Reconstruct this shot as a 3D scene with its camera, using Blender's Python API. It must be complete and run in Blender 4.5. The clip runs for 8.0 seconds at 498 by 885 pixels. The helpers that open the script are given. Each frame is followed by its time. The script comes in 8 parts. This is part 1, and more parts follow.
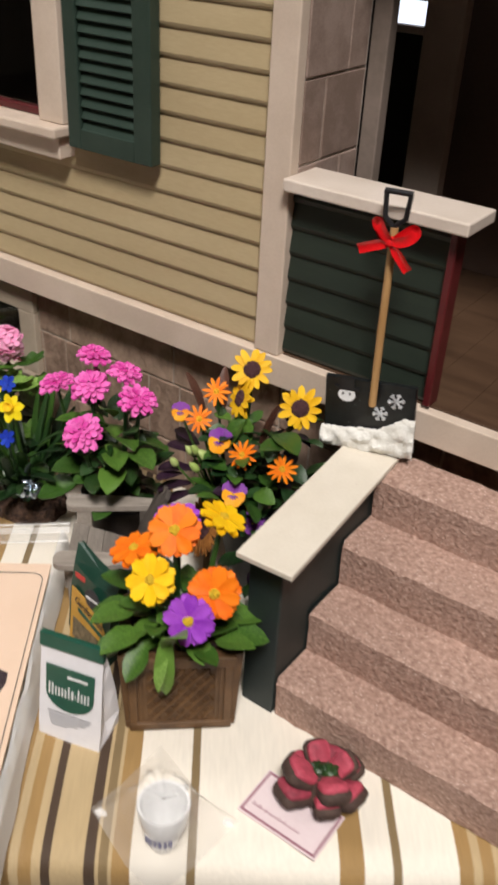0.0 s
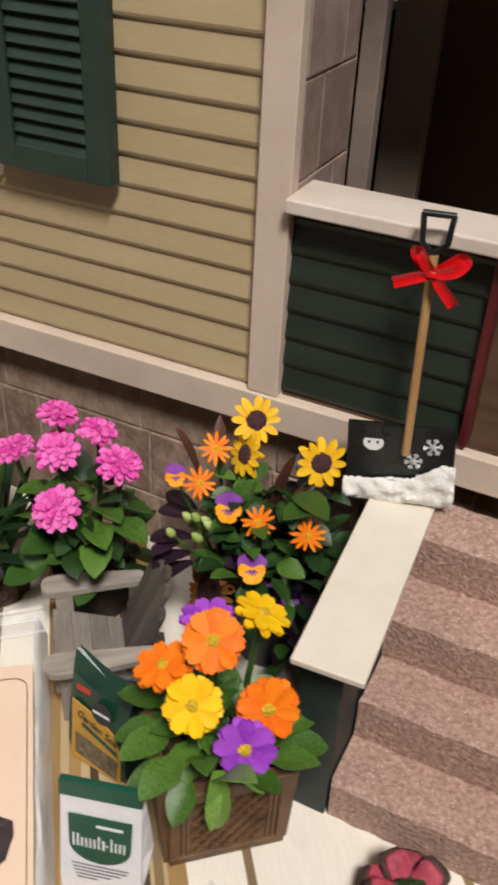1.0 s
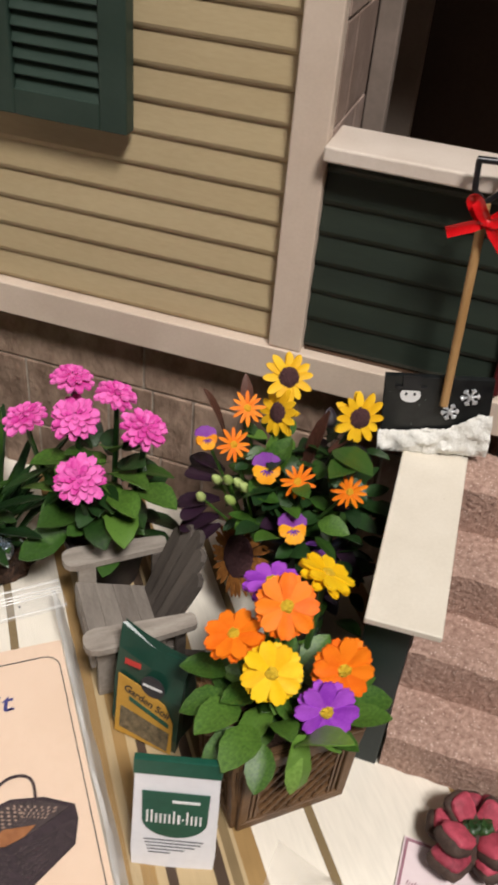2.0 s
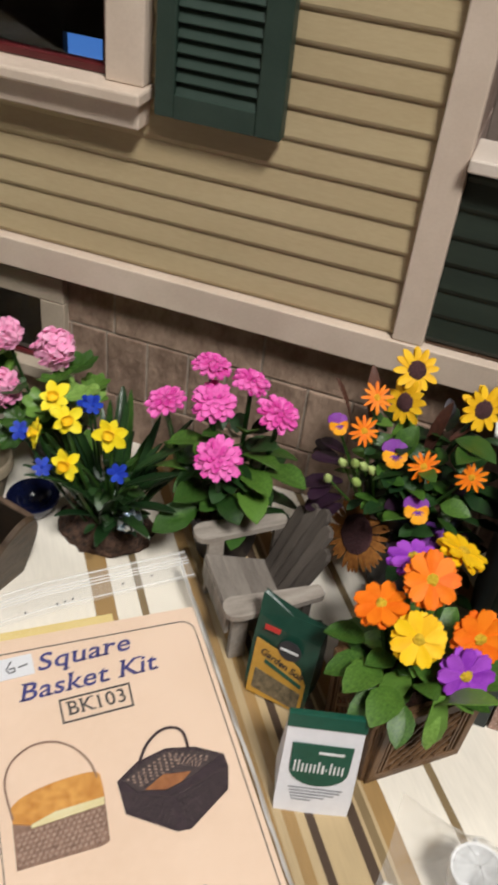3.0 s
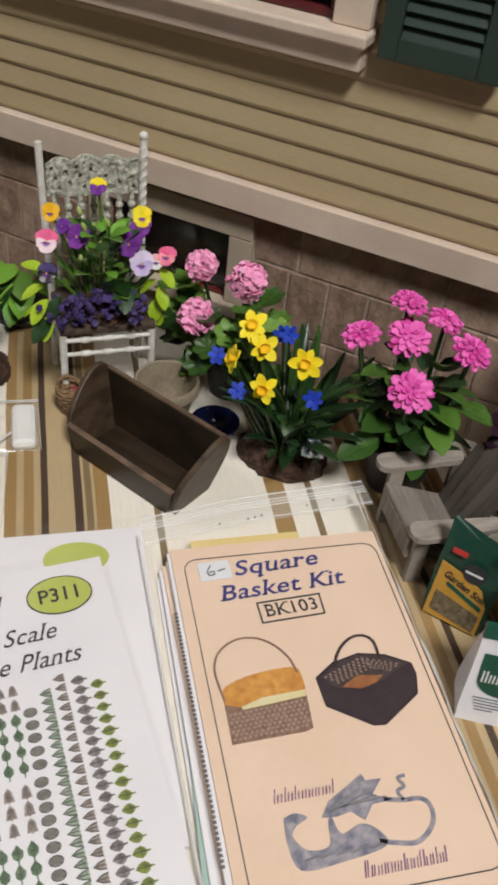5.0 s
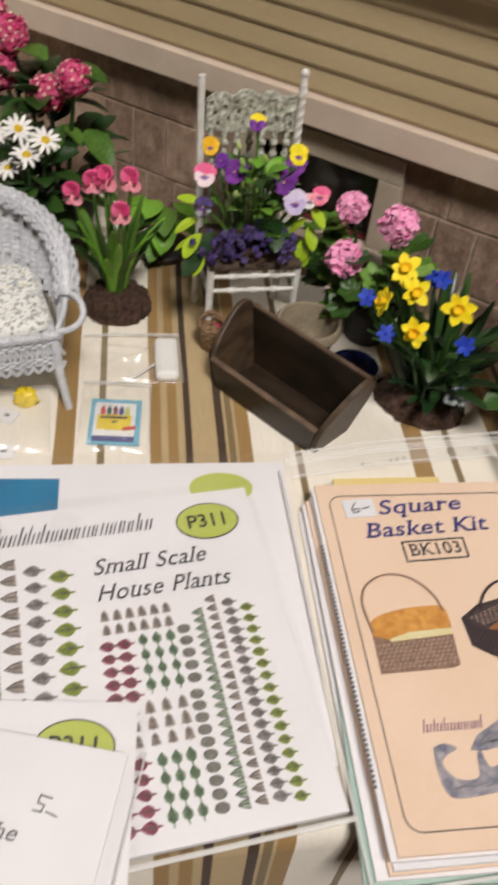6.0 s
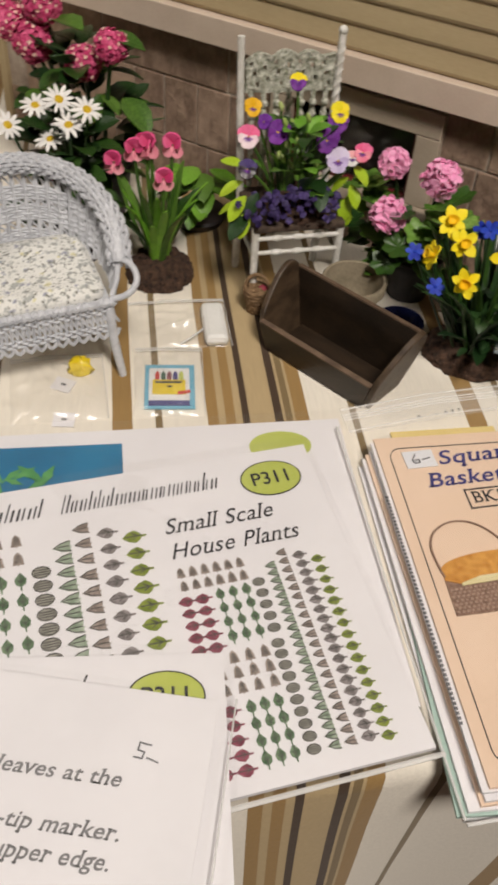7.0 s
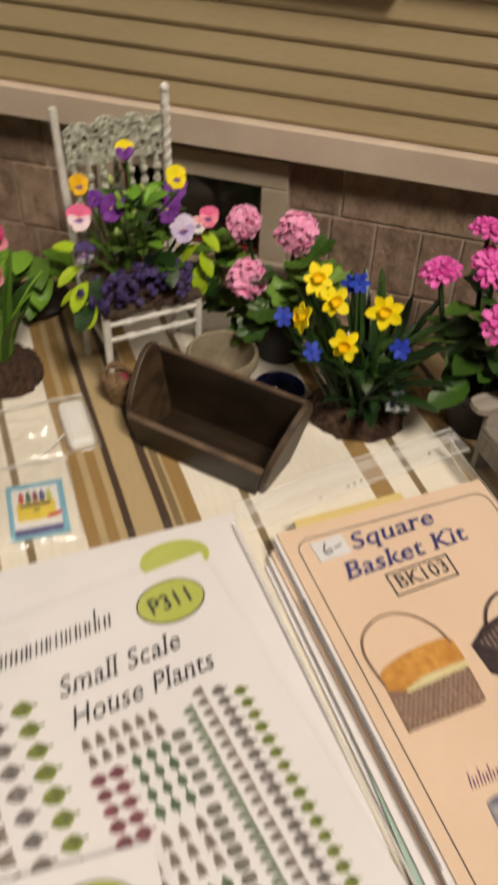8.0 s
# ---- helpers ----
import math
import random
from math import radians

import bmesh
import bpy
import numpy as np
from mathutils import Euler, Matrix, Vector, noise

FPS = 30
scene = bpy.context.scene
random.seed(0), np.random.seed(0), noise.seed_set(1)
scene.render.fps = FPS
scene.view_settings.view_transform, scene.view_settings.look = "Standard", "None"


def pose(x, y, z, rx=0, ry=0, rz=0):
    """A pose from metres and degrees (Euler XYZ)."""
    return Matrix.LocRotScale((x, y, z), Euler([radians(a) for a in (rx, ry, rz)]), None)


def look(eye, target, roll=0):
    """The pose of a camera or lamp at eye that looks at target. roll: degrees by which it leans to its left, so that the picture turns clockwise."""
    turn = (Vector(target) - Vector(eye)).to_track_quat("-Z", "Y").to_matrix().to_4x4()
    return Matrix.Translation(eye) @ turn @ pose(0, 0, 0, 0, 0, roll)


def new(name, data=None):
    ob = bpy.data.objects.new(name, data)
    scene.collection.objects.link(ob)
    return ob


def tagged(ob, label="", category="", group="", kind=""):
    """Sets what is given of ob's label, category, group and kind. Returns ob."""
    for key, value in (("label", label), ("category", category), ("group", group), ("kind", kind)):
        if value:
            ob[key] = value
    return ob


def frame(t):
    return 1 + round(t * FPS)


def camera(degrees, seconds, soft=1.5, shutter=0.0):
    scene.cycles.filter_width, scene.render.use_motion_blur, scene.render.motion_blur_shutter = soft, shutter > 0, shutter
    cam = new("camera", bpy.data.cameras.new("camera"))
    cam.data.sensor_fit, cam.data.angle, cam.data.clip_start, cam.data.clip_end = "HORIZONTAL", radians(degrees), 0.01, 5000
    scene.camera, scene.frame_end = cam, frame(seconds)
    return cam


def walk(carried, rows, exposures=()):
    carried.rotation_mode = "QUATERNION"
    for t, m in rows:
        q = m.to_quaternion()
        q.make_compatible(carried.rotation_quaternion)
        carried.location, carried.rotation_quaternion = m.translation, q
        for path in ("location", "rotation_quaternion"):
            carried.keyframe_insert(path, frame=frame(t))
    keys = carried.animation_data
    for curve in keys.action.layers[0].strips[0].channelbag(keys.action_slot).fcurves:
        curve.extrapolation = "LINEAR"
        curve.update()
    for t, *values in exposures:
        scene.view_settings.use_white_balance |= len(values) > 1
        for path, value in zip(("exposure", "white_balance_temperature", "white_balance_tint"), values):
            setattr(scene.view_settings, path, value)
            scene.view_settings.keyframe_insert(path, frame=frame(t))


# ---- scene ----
# All measures below are in full-size metres of the miniature house, which is built at one twelfth: U turns them into true metres.
U = 1 / 12
cam = camera(31.60, 8.0, soft=3.3, shutter=0.5)
PATH = [
    (0, (1.904, -2.89, 2.658), (0.954, -1.495, 1.587), 3.2),
    (0.5, (1.451, -2.708, 2.672), (0.641, -1.265, 1.549), 2.8),
    (1, (1.162, -2.614, 2.676), (0.483, -1.118, 1.536), 3.0),
    (1.2, (1.061, -2.626, 2.642), (0.397, -1.134, 1.486), 1.7),
    (2.3, (0.496, -2.829, 2.64), (0.129, -1.296, 1.409), 6.9),
    (2.5, (0.372, -2.932, 2.681), (-0.009, -1.403, 1.45), 7.1),
    (3, (0.298, -3.045, 2.759), (-0.114, -1.546, 1.501), 7.1),
    (3.5, (0.2, -3.222, 2.771), (-0.26, -1.758, 1.488), 7.3),
    (4, (0.114, -3.333, 2.761), (-0.396, -1.906, 1.455), 6.9),
    (4.2, (0.074, -3.423, 2.742), (-0.455, -2.006, 1.433), 6.8),
    (5.3, (-0.136, -3.515, 2.699), (-0.671, -2.119, 1.371), 7.8),
    (5.5, (-0.209, -3.582, 2.714), (-0.771, -2.211, 1.37), 7.9),
    (6, (-0.288, -3.717, 2.615), (-0.915, -2.422, 1.226), 7.4),
    (6.5, (-0.355, -3.815, 2.585), (-1.011, -2.582, 1.154), 6.0),
    (7, (-0.426, -3.899, 2.583), (-1.043, -2.641, 1.155), 4.7),
    (7.5, (-0.419, -3.869, 2.498), (-0.923, -2.525, 1.105), 4.5),
    (8, (-0.636, -3.456, 2.502), (-1.026, -2.055, 1.129), 2.2),
]
EXPOSURES = [(0.0, -0.04, 6500, 10), (1.0, -0.1, 6500, 10), (2.5, -0.1, 6450, 9), (3.0, -0.15, 6350, 7), (3.5, -0.23, 6200, 5), (4.0, -0.3, 6050, 3), (5.5, -0.38, 6480, 10), (6.0, -0.27, 6600, 10), (6.5, -0.35, 6680, 10), (7.0, -0.38, 6850, 10), (7.5, -0.33, 6950, 10), (8.0, -0.42, 7600, 10)]
walk(cam, [(t, look(Vector(eye) * U, Vector(target) * U, roll)) for t, eye, target, roll in PATH], EXPOSURES)

# ---- light ----
world = bpy.data.worlds.new("hall_air")
scene.world = world
world.use_nodes = True
world.node_tree.nodes["Background"].inputs[0].default_value = (1.0, 0.9, 0.78, 1)
world.node_tree.nodes["Background"].inputs[1].default_value = 0.06


def ceiling_lamp(name, x, y, z, size, power, colour=(1.0, 0.95, 0.91)):
    data = bpy.data.lights.new(name, "AREA")
    data.shape, data.size, data.energy, data.color = "SQUARE", size, power, colour
    ob = new(name, data)
    ob.matrix_world = look((x, y, z), (x * 0.3, y * 0.3, 0))
    return ob


ceiling_lamp("unseen_hall_light", 0.62, -0.84, 1.6, 0.36, 42)
# Two unseen fill lamps, added to lift the shadows of the first.
ceiling_lamp("unseen_hall_light", -1.35, -0.5, 1.83, 0.5, 12.2)
ceiling_lamp("unseen_hall_light", -0.3, 1.9, 1.83, 0.6, 9)


# ---- materials ----
def rgba(c):
    return (c[0], c[1], c[2], 1.0)


def surface(name, c1, c2, scale=40.0, rough=0.6, bump=0.1, fine=600.0, stretch=(1, 1, 1), metal=0.0, random_mix=0.0, sheen=0.0, coat=0.0, island=False, speck=None, depth=0.001):
    """Two colours mixed by coarse and fine noise, with relief. Scales count per true metre."""
    m = bpy.data.materials.new(name)
    m.use_nodes = True
    nt = m.node_tree
    b = nt.nodes["Principled BSDF"]
    co = nt.nodes.new("ShaderNodeTexCoord")
    mp = nt.nodes.new("ShaderNodeMapping")
    mp.inputs["Scale"].default_value = stretch
    nt.links.new(co.outputs["Object"], mp.inputs["Vector"])
    n1 = nt.nodes.new("ShaderNodeTexNoise")
    n1.inputs["Scale"].default_value, n1.inputs["Detail"].default_value = scale, 4
    n2 = nt.nodes.new("ShaderNodeTexNoise")
    n2.inputs["Scale"].default_value, n2.inputs["Detail"].default_value = fine, 3
    nt.links.new(mp.outputs[0], n1.inputs["Vector"])
    nt.links.new(mp.outputs[0], n2.inputs["Vector"])
    add = nt.nodes.new("ShaderNodeMath")
    add.operation = "MULTIPLY_ADD"
    add.inputs[1].default_value = 0.45
    nt.links.new(n2.outputs[0], add.inputs[0])
    nt.links.new(n1.outputs[0], add.inputs[2])
    out = add.outputs[0]
    if random_mix:
        info = nt.nodes.new("ShaderNodeNewGeometry") if island else nt.nodes.new("ShaderNodeObjectInfo")
        r = nt.nodes.new("ShaderNodeMath")
        r.operation = "MULTIPLY_ADD"
        r.inputs[1].default_value = random_mix
        nt.links.new(info.outputs["Random Per Island" if island else "Random"], r.inputs[0])
        nt.links.new(out, r.inputs[2])
        sub = nt.nodes.new("ShaderNodeMath")
        sub.operation = "SUBTRACT"
        sub.inputs[1].default_value = random_mix / 2
        nt.links.new(r.outputs[0], sub.inputs[0])
        out = sub.outputs[0]
    ramp = nt.nodes.new("ShaderNodeMapRange")
    ramp.inputs["From Min"].default_value, ramp.inputs["From Max"].default_value = 0.5, 0.95
    nt.links.new(out, ramp.inputs["Value"])
    mix = nt.nodes.new("ShaderNodeMix")
    mix.data_type = "RGBA"
    mix.inputs["A"].default_value, mix.inputs["B"].default_value = rgba(c1), rgba(c2)
    nt.links.new(ramp.outputs[0], mix.inputs["Factor"])
    colour = mix.outputs["Result"]
    if speck:
        v = nt.nodes.new("ShaderNodeTexVoronoi")
        v.inputs["Scale"].default_value = speck[1]
        nt.links.new(mp.outputs[0], v.inputs["Vector"])
        cut = nt.nodes.new("ShaderNodeMapRange")
        cut.inputs["From Min"].default_value, cut.inputs["From Max"].default_value = speck[2], speck[2] * 0.6
        nt.links.new(v.outputs["Distance"], cut.inputs["Value"])
        sm = nt.nodes.new("ShaderNodeMix")
        sm.data_type = "RGBA"
        sm.inputs["B"].default_value = rgba(speck[0])
        nt.links.new(cut.outputs[0], sm.inputs["Factor"])
        nt.links.new(colour, sm.inputs["A"])
        colour = sm.outputs["Result"]
    nt.links.new(colour, b.inputs["Base Color"])
    b.inputs["Roughness"].default_value, b.inputs["Metallic"].default_value = rough, metal
    b.inputs["Sheen Weight"].default_value, b.inputs["Coat Weight"].default_value = sheen, coat
    if bump:
        bn = nt.nodes.new("ShaderNodeBump")
        bn.inputs["Strength"].default_value, bn.inputs["Distance"].default_value = bump, depth
        nt.links.new(add.outputs[0], bn.inputs["Height"])
        nt.links.new(bn.outputs[0], b.inputs["Normal"])
    return m


def clear_film(name="clear_film", haze=0.09, gloss=0.5, ior=1.3, bump=0.4, tone=(0.85, 0.84, 0.82)):
    """Thin clear plastic: lets light straight through, with a faint haze and a wrinkled gloss."""
    m = bpy.data.materials.new(name)
    m.use_nodes = True
    nt = m.node_tree
    nt.nodes.remove(nt.nodes["Principled BSDF"])
    out = nt.nodes["Material Output"]
    tr = nt.nodes.new("ShaderNodeBsdfTransparent")
    df = nt.nodes.new("ShaderNodeBsdfDiffuse")
    df.inputs[0].default_value = rgba(tone)
    gl = nt.nodes.new("ShaderNodeBsdfGlossy")
    gl.inputs["Roughness"].default_value = 0.24
    n = nt.nodes.new("ShaderNodeTexNoise")
    n.inputs["Scale"].default_value, n.inputs["Detail"].default_value = 26, 1
    co = nt.nodes.new("ShaderNodeTexCoord")
    bn = nt.nodes.new("ShaderNodeBump")
    bn.inputs["Strength"].default_value, bn.inputs["Distance"].default_value = bump, 0.009
    nt.links.new(co.outputs["Object"], n.inputs["Vector"])
    nt.links.new(n.outputs[0], bn.inputs["Height"])
    nt.links.new(bn.outputs[0], gl.inputs["Normal"])
    hz = nt.nodes.new("ShaderNodeMixShader")
    hz.inputs[0].default_value = haze
    nt.links.new(tr.outputs[0], hz.inputs[1])
    nt.links.new(df.outputs[0], hz.inputs[2])
    fr = nt.nodes.new("ShaderNodeFresnel")
    fr.inputs[0].default_value = ior
    cl = nt.nodes.new("ShaderNodeMath")
    cl.operation = "MINIMUM"
    cl.inputs[1].default_value = gloss * 0.2
    nt.links.new(fr.outputs[0], cl.inputs[0])
    mix = nt.nodes.new("ShaderNodeMixShader")
    nt.links.new(cl.outputs[0], mix.inputs[0])
    nt.links.new(hz.outputs[0], mix.inputs[1])
    nt.links.new(gl.outputs[0], mix.inputs[2])
    nt.links.new(mix.outputs[0], out.inputs["Surface"])
    return m


def cloth_material():
    """Cream cloth with woven stripes across the table, one set every 126 mm."""
    m = bpy.data.materials.new("striped_cloth")
    m.use_nodes = True
    nt = m.node_tree
    b = nt.nodes["Principled BSDF"]
    co = nt.nodes.new("ShaderNodeTexCoord")
    sep = nt.nodes.new("ShaderNodeSeparateXYZ")
    wob = nt.nodes.new("ShaderNodeTexNoise")
    wob.inputs["Scale"].default_value = 9
    nt.links.new(co.outputs["Object"], wob.inputs["Vector"])
    nt.links.new(co.outputs["Object"], sep.inputs[0])
    a = nt.nodes.new("ShaderNodeMath")
    a.operation = "MULTIPLY_ADD"
    a.inputs[1].default_value = 0.003
    nt.links.new(wob.outputs[0], a.inputs[0])
    nt.links.new(sep.outputs["X"], a.inputs[2])
    d = nt.nodes.new("ShaderNodeMath")
    d.operation = "MULTIPLY_ADD"
    d.inputs[1].default_value, d.inputs[2].default_value = 12 / 1.51, 2.363 / 1.51 + 10 - 0.012
    nt.links.new(a.outputs[0], d.inputs[0])
    fr = nt.nodes.new("ShaderNodeMath")
    fr.operation = "FRACT"
    nt.links.new(d.outputs[0], fr.inputs[0])
    ramp = nt.nodes.new("ShaderNodeValToRGB")
    ramp.color_ramp.interpolation = "CONSTANT"
    cream, gold, brown, tan, olive = (0.83, 0.77, 0.665), (0.33, 0.2, 0.07), (0.06, 0.034, 0.018), (0.47, 0.35, 0.19), (0.21, 0.145, 0.066)
    stops = [(0.0, gold), (0.03, tan), (0.048, gold), (0.075, tan), (0.094, brown), (0.115, tan), (0.185, brown), (0.208, tan),
             (0.218, olive), (0.235, tan), (0.245, gold), (0.282, cream), (0.405, olive), (0.424, cream), (0.735, gold), (0.79, cream),
             (0.855, olive), (0.874, cream)]
    els = ramp.color_ramp.elements
    els[0].position, els[0].color = stops[0][0], rgba(stops[0][1])
    els[1].position, els[1].color = stops[1][0], rgba(stops[1][1])
    for p, c in stops[2:]:
        e = els.new(p)
        e.color = rgba(c)
    nt.links.new(fr.outputs[0], ramp.inputs[0])
    n = nt.nodes.new("ShaderNodeTexNoise")
    n.inputs["Scale"].default_value, n.inputs["Detail"].default_value = 900, 2
    mp = nt.nodes.new("ShaderNodeMapping")
    mp.inputs["Scale"].default_value = (1.0, 0.12, 1.0)
    nt.links.new(co.outputs["Object"], mp.inputs[0])
    nt.links.new(mp.outputs[0], n.inputs["Vector"])
    sh = nt.nodes.new("ShaderNodeMapRange")
    sh.inputs["To Min"].default_value, sh.inputs["To Max"].default_value = 0.88, 1.07
    nt.links.new(n.outputs[0], sh.inputs[0])
    mul = nt.nodes.new("ShaderNodeMix")
    mul.data_type, mul.blend_type = "RGBA", "MULTIPLY"
    mul.inputs["Factor"].default_value = 1
    nt.links.new(ramp.outputs[0], mul.inputs["A"])
    nt.links.new(sh.outputs[0], mul.inputs["B"])
    nt.links.new(mul.outputs["Result"], b.inputs["Base Color"])
    b.inputs["Roughness"].default_value, b.inputs["Sheen Weight"].default_value = 0.75, 0.15
    bn = nt.nodes.new("ShaderNodeBump")
    bn.inputs["Strength"].default_value, bn.inputs["Distance"].default_value = 0.3, 0.0004
    nt.links.new(n.outputs[0], bn.inputs["Height"])
    nt.links.new(bn.outputs[0], b.inputs["Normal"])
    return m


CLOTH = cloth_material()
SIDING = surface("siding_paint", (0.385, 0.295, 0.165), (0.455, 0.36, 0.212), 26, 0.5, 0.22, 900, (0.35, 1, 1.6), random_mix=0.12, depth=0.0004)
GREEN_SIDING = surface("green_siding_paint", (0.0105, 0.018, 0.012), (0.018, 0.028, 0.0185), 60, 0.55, 0.2, 900, (0.2, 1, 2), random_mix=0.2, depth=0.0004)
SHUTTER = surface("shutter_paint", (0.016, 0.034, 0.024), (0.026, 0.046, 0.034), 90, 0.5, 0.2, 1200, depth=0.0003)
CREAM = surface("cream_paint", (0.56, 0.45, 0.36), (0.65, 0.535, 0.435), 70, 0.45, 0.12, 1100, depth=0.0003)
WHITE_PAINT = surface("off_white_paint", (0.66, 0.6, 0.5), (0.74, 0.68, 0.58), 80, 0.4, 0.12, 1100, depth=0.0003, speck=((0.4, 0.33, 0.25), 160, 0.045))
RED_PAINT = surface("dark_red_paint", (0.075, 0.008, 0.01), (0.11, 0.014, 0.015), 80, 0.4, 0.1)
BLOCK = surface("foundation_block", (0.2, 0.13, 0.092), (0.4, 0.28, 0.205), 120, 0.75, 0.9, 520, (1.2, 1, 0.8), random_mix=0.35, depth=0.0011)
MORTAR = surface("mortar", (0.28, 0.22, 0.18), (0.5, 0.42, 0.34), 200, 0.9, 0.3, 1500)
PORCH_BLOCK = surface("porch_block", (0.2, 0.138, 0.108), (0.32, 0.235, 0.195), 130, 0.75, 0.4, 1500, random_mix=0.3, depth=0.0005)
PORCH_MORTAR = surface("porch_mortar", (0.4, 0.34, 0.3), (0.5, 0.43, 0.37), 200, 0.9, 0.3, 1500)
GRIT = surface("gritty_step", (0.28, 0.165, 0.125), (0.56, 0.375, 0.3), 700, 0.85, 0.9, 2600, speck=((0.78, 0.6, 0.51), 900, 0.22), depth=0.0009)
CHEEK = surface("dark_cheek_paint", (0.012, 0.02, 0.019), (0.02, 0.03, 0.028), 60, 0.55, 0.1)
FLOOR_WOOD = surface("porch_floor_wood", (0.14, 0.075, 0.036), (0.22, 0.125, 0.065), 40, 0.4, 0.2, 500, (1, 8, 1))
# Near black: the shade inside the house is put into this colour.
SHADED_ROOM = surface("shaded_interior", (0.012, 0.008, 0.006), (0.02, 0.014, 0.011), 30, 0.7, 0.0)
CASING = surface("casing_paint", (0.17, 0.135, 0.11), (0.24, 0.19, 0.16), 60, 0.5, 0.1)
BWIN = surface("cellar_frame_paint", (0.4, 0.33, 0.25), (0.48, 0.4, 0.31), 90, 0.5, 0.15, 1100)
PAPER = surface("white_paper", (0.78, 0.76, 0.78), (0.83, 0.81, 0.83), 30, 0.55, 0.02, 500)
HALL_WALL = surface("hall_wall", (0.45, 0.38, 0.3), (0.55, 0.47, 0.38), 2, 0.8, 0.05, 60)
HALL_FLOOR = surface("hall_carpet", (0.08, 0.05, 0.04), (0.14, 0.09, 0.07), 6, 0.95, 0.3, 300)
HALL_CEILING = surface("hall_ceiling", (0.6, 0.57, 0.5), (0.68, 0.65, 0.58), 4, 0.9, 0.1, 120)


def glass_material():
    m = bpy.data.materials.new("window_glass")
    m.use_nodes = True
    b = m.node_tree.nodes["Principled BSDF"]
    b.inputs["Base Color"].default_value = (0.95, 0.97, 0.97, 1)
    b.inputs["Transmission Weight"].default_value, b.inputs["Roughness"].default_value, b.inputs["IOR"].default_value = 1.0, 0.02, 1.3
    return m


GLASS = glass_material()
# Brown room wall with its dimness mixed into the colour.
BROWN_ROOM = surface("dimmed_brown_room", (0.1, 0.062, 0.045), (0.15, 0.095, 0.07), 20, 0.7, 0.1)
HEADER_FILM = clear_film("bag_header_film", 0.2, 1.2, 1.5, 0.1)
FILM = clear_film("clear_film", 0.12, 0.8, 1.6, 0.5, (0.68, 0.64, 0.58))
BAG_FILM = clear_film("crumpled_bag_film", 0.24, 2.2, 1.7, 0.1, (0.85, 0.83, 0.8))
KIT_FILM = clear_film("kit_bag_film", 0.012, 0.2, 1.35, 0.12)
SEAM = clear_film("film_seam", 0.6, 1.2)
SLEEVE = clear_film("clear_sleeve_film", 0.015, 0.35)


# ---- building helpers ----
def mesh_of(bm, name, mat, smooth=False):
    bm.transform(Matrix.Scale(U, 4))
    bmesh.ops.recalc_face_normals(bm, faces=bm.faces)
    me = bpy.data.meshes.new(name)
    bm.to_mesh(me)
    bm.free()
    for m in mat if isinstance(mat, (list, tuple)) else [mat]:
        me.materials.append(m)
    if smooth:
        me.polygons.foreach_set("use_smooth", [True] * len(me.polygons))
        me.set_sharp_from_angle(angle=radians(48))
    return me


def part(name, bm, mat, parent=None, label="", smooth=False, at=None):
    """One mesh object, under a thing or a part; at: its own pose in house measures."""
    ob = new(name, bm if isinstance(bm, bpy.types.Mesh) else mesh_of(bm, name, mat, smooth))
    if parent:
        ob.parent = parent
    if at is not None:
        ob.matrix_basis = small(at)
    if label:
        ob["label"] = label
    return ob


def small(m):
    """A pose in house measures as a pose in true metres."""
    return Matrix.Translation(m.translation * U) @ m.to_3x3().to_4x4()


def thing(name, x, y, z=0.0, rz=0.0, label="", category="", group="", kind=""):
    ob = new(name)
    ob.empty_display_size = 0.01
    ob.matrix_basis = small(pose(x, y, z, 0, 0, rz))
    return tagged(ob, label, category, group, kind)


def box(bm, x0, x1, y0, y1, z0, z1, bevel=0.0, m=None):
    g = bmesh.ops.create_cube(bm, size=1, matrix=Matrix.Translation(((x0 + x1) / 2, (y0 + y1) / 2, (z0 + z1) / 2)) @ Matrix.Diagonal((x1 - x0, y1 - y0, z1 - z0, 1)))
    vs = g["verts"]
    if bevel:
        es = list({e for v in vs for e in v.link_edges})
        r = bmesh.ops.bevel(bm, geom=es, offset=bevel, segments=2, affect="EDGES", profile=0.5)
        vs = list({v for f in r["faces"] for v in f.verts} | {v for v in vs if v.is_valid})
    if m is not None:
        bmesh.ops.transform(bm, matrix=m, verts=vs)
    return bm


def boxed(*a, **k):
    return box(bmesh.new(), *a, **k)


def tube(bm, pts, r, sides=8, r_end=None, cap=True):
    """A round rod along points; r may run to r_end."""
    pts = [Vector(p) for p in pts]
    rings, ref = [], Vector((0.13, 0.31, 0.94))
    for i, p in enumerate(pts):
        d = (pts[min(i + 1, len(pts) - 1)] - pts[max(i - 1, 0)]).normalized()
        a = d.cross(ref)
        if a.length < 0.05:
            a = d.cross(Vector((1, 0, 0)))
        a.normalize()
        b = d.cross(a)
        rr = r if r_end is None else r + (r_end - r) * i / (len(pts) - 1)
        rings.append([bm.verts.new(p + (a * math.cos(t) + b * math.sin(t)) * rr) for t in [2 * math.pi * k / sides for k in range(sides)]])
    for s, e in zip(rings, rings[1:]):
        for k in range(sides):
            bm.faces.new((s[k], s[(k + 1) % sides], e[(k + 1) % sides], e[k]))
    if cap:
        bm.faces.new(rings[0])
        bm.faces.new(rings[-1])
    return bm


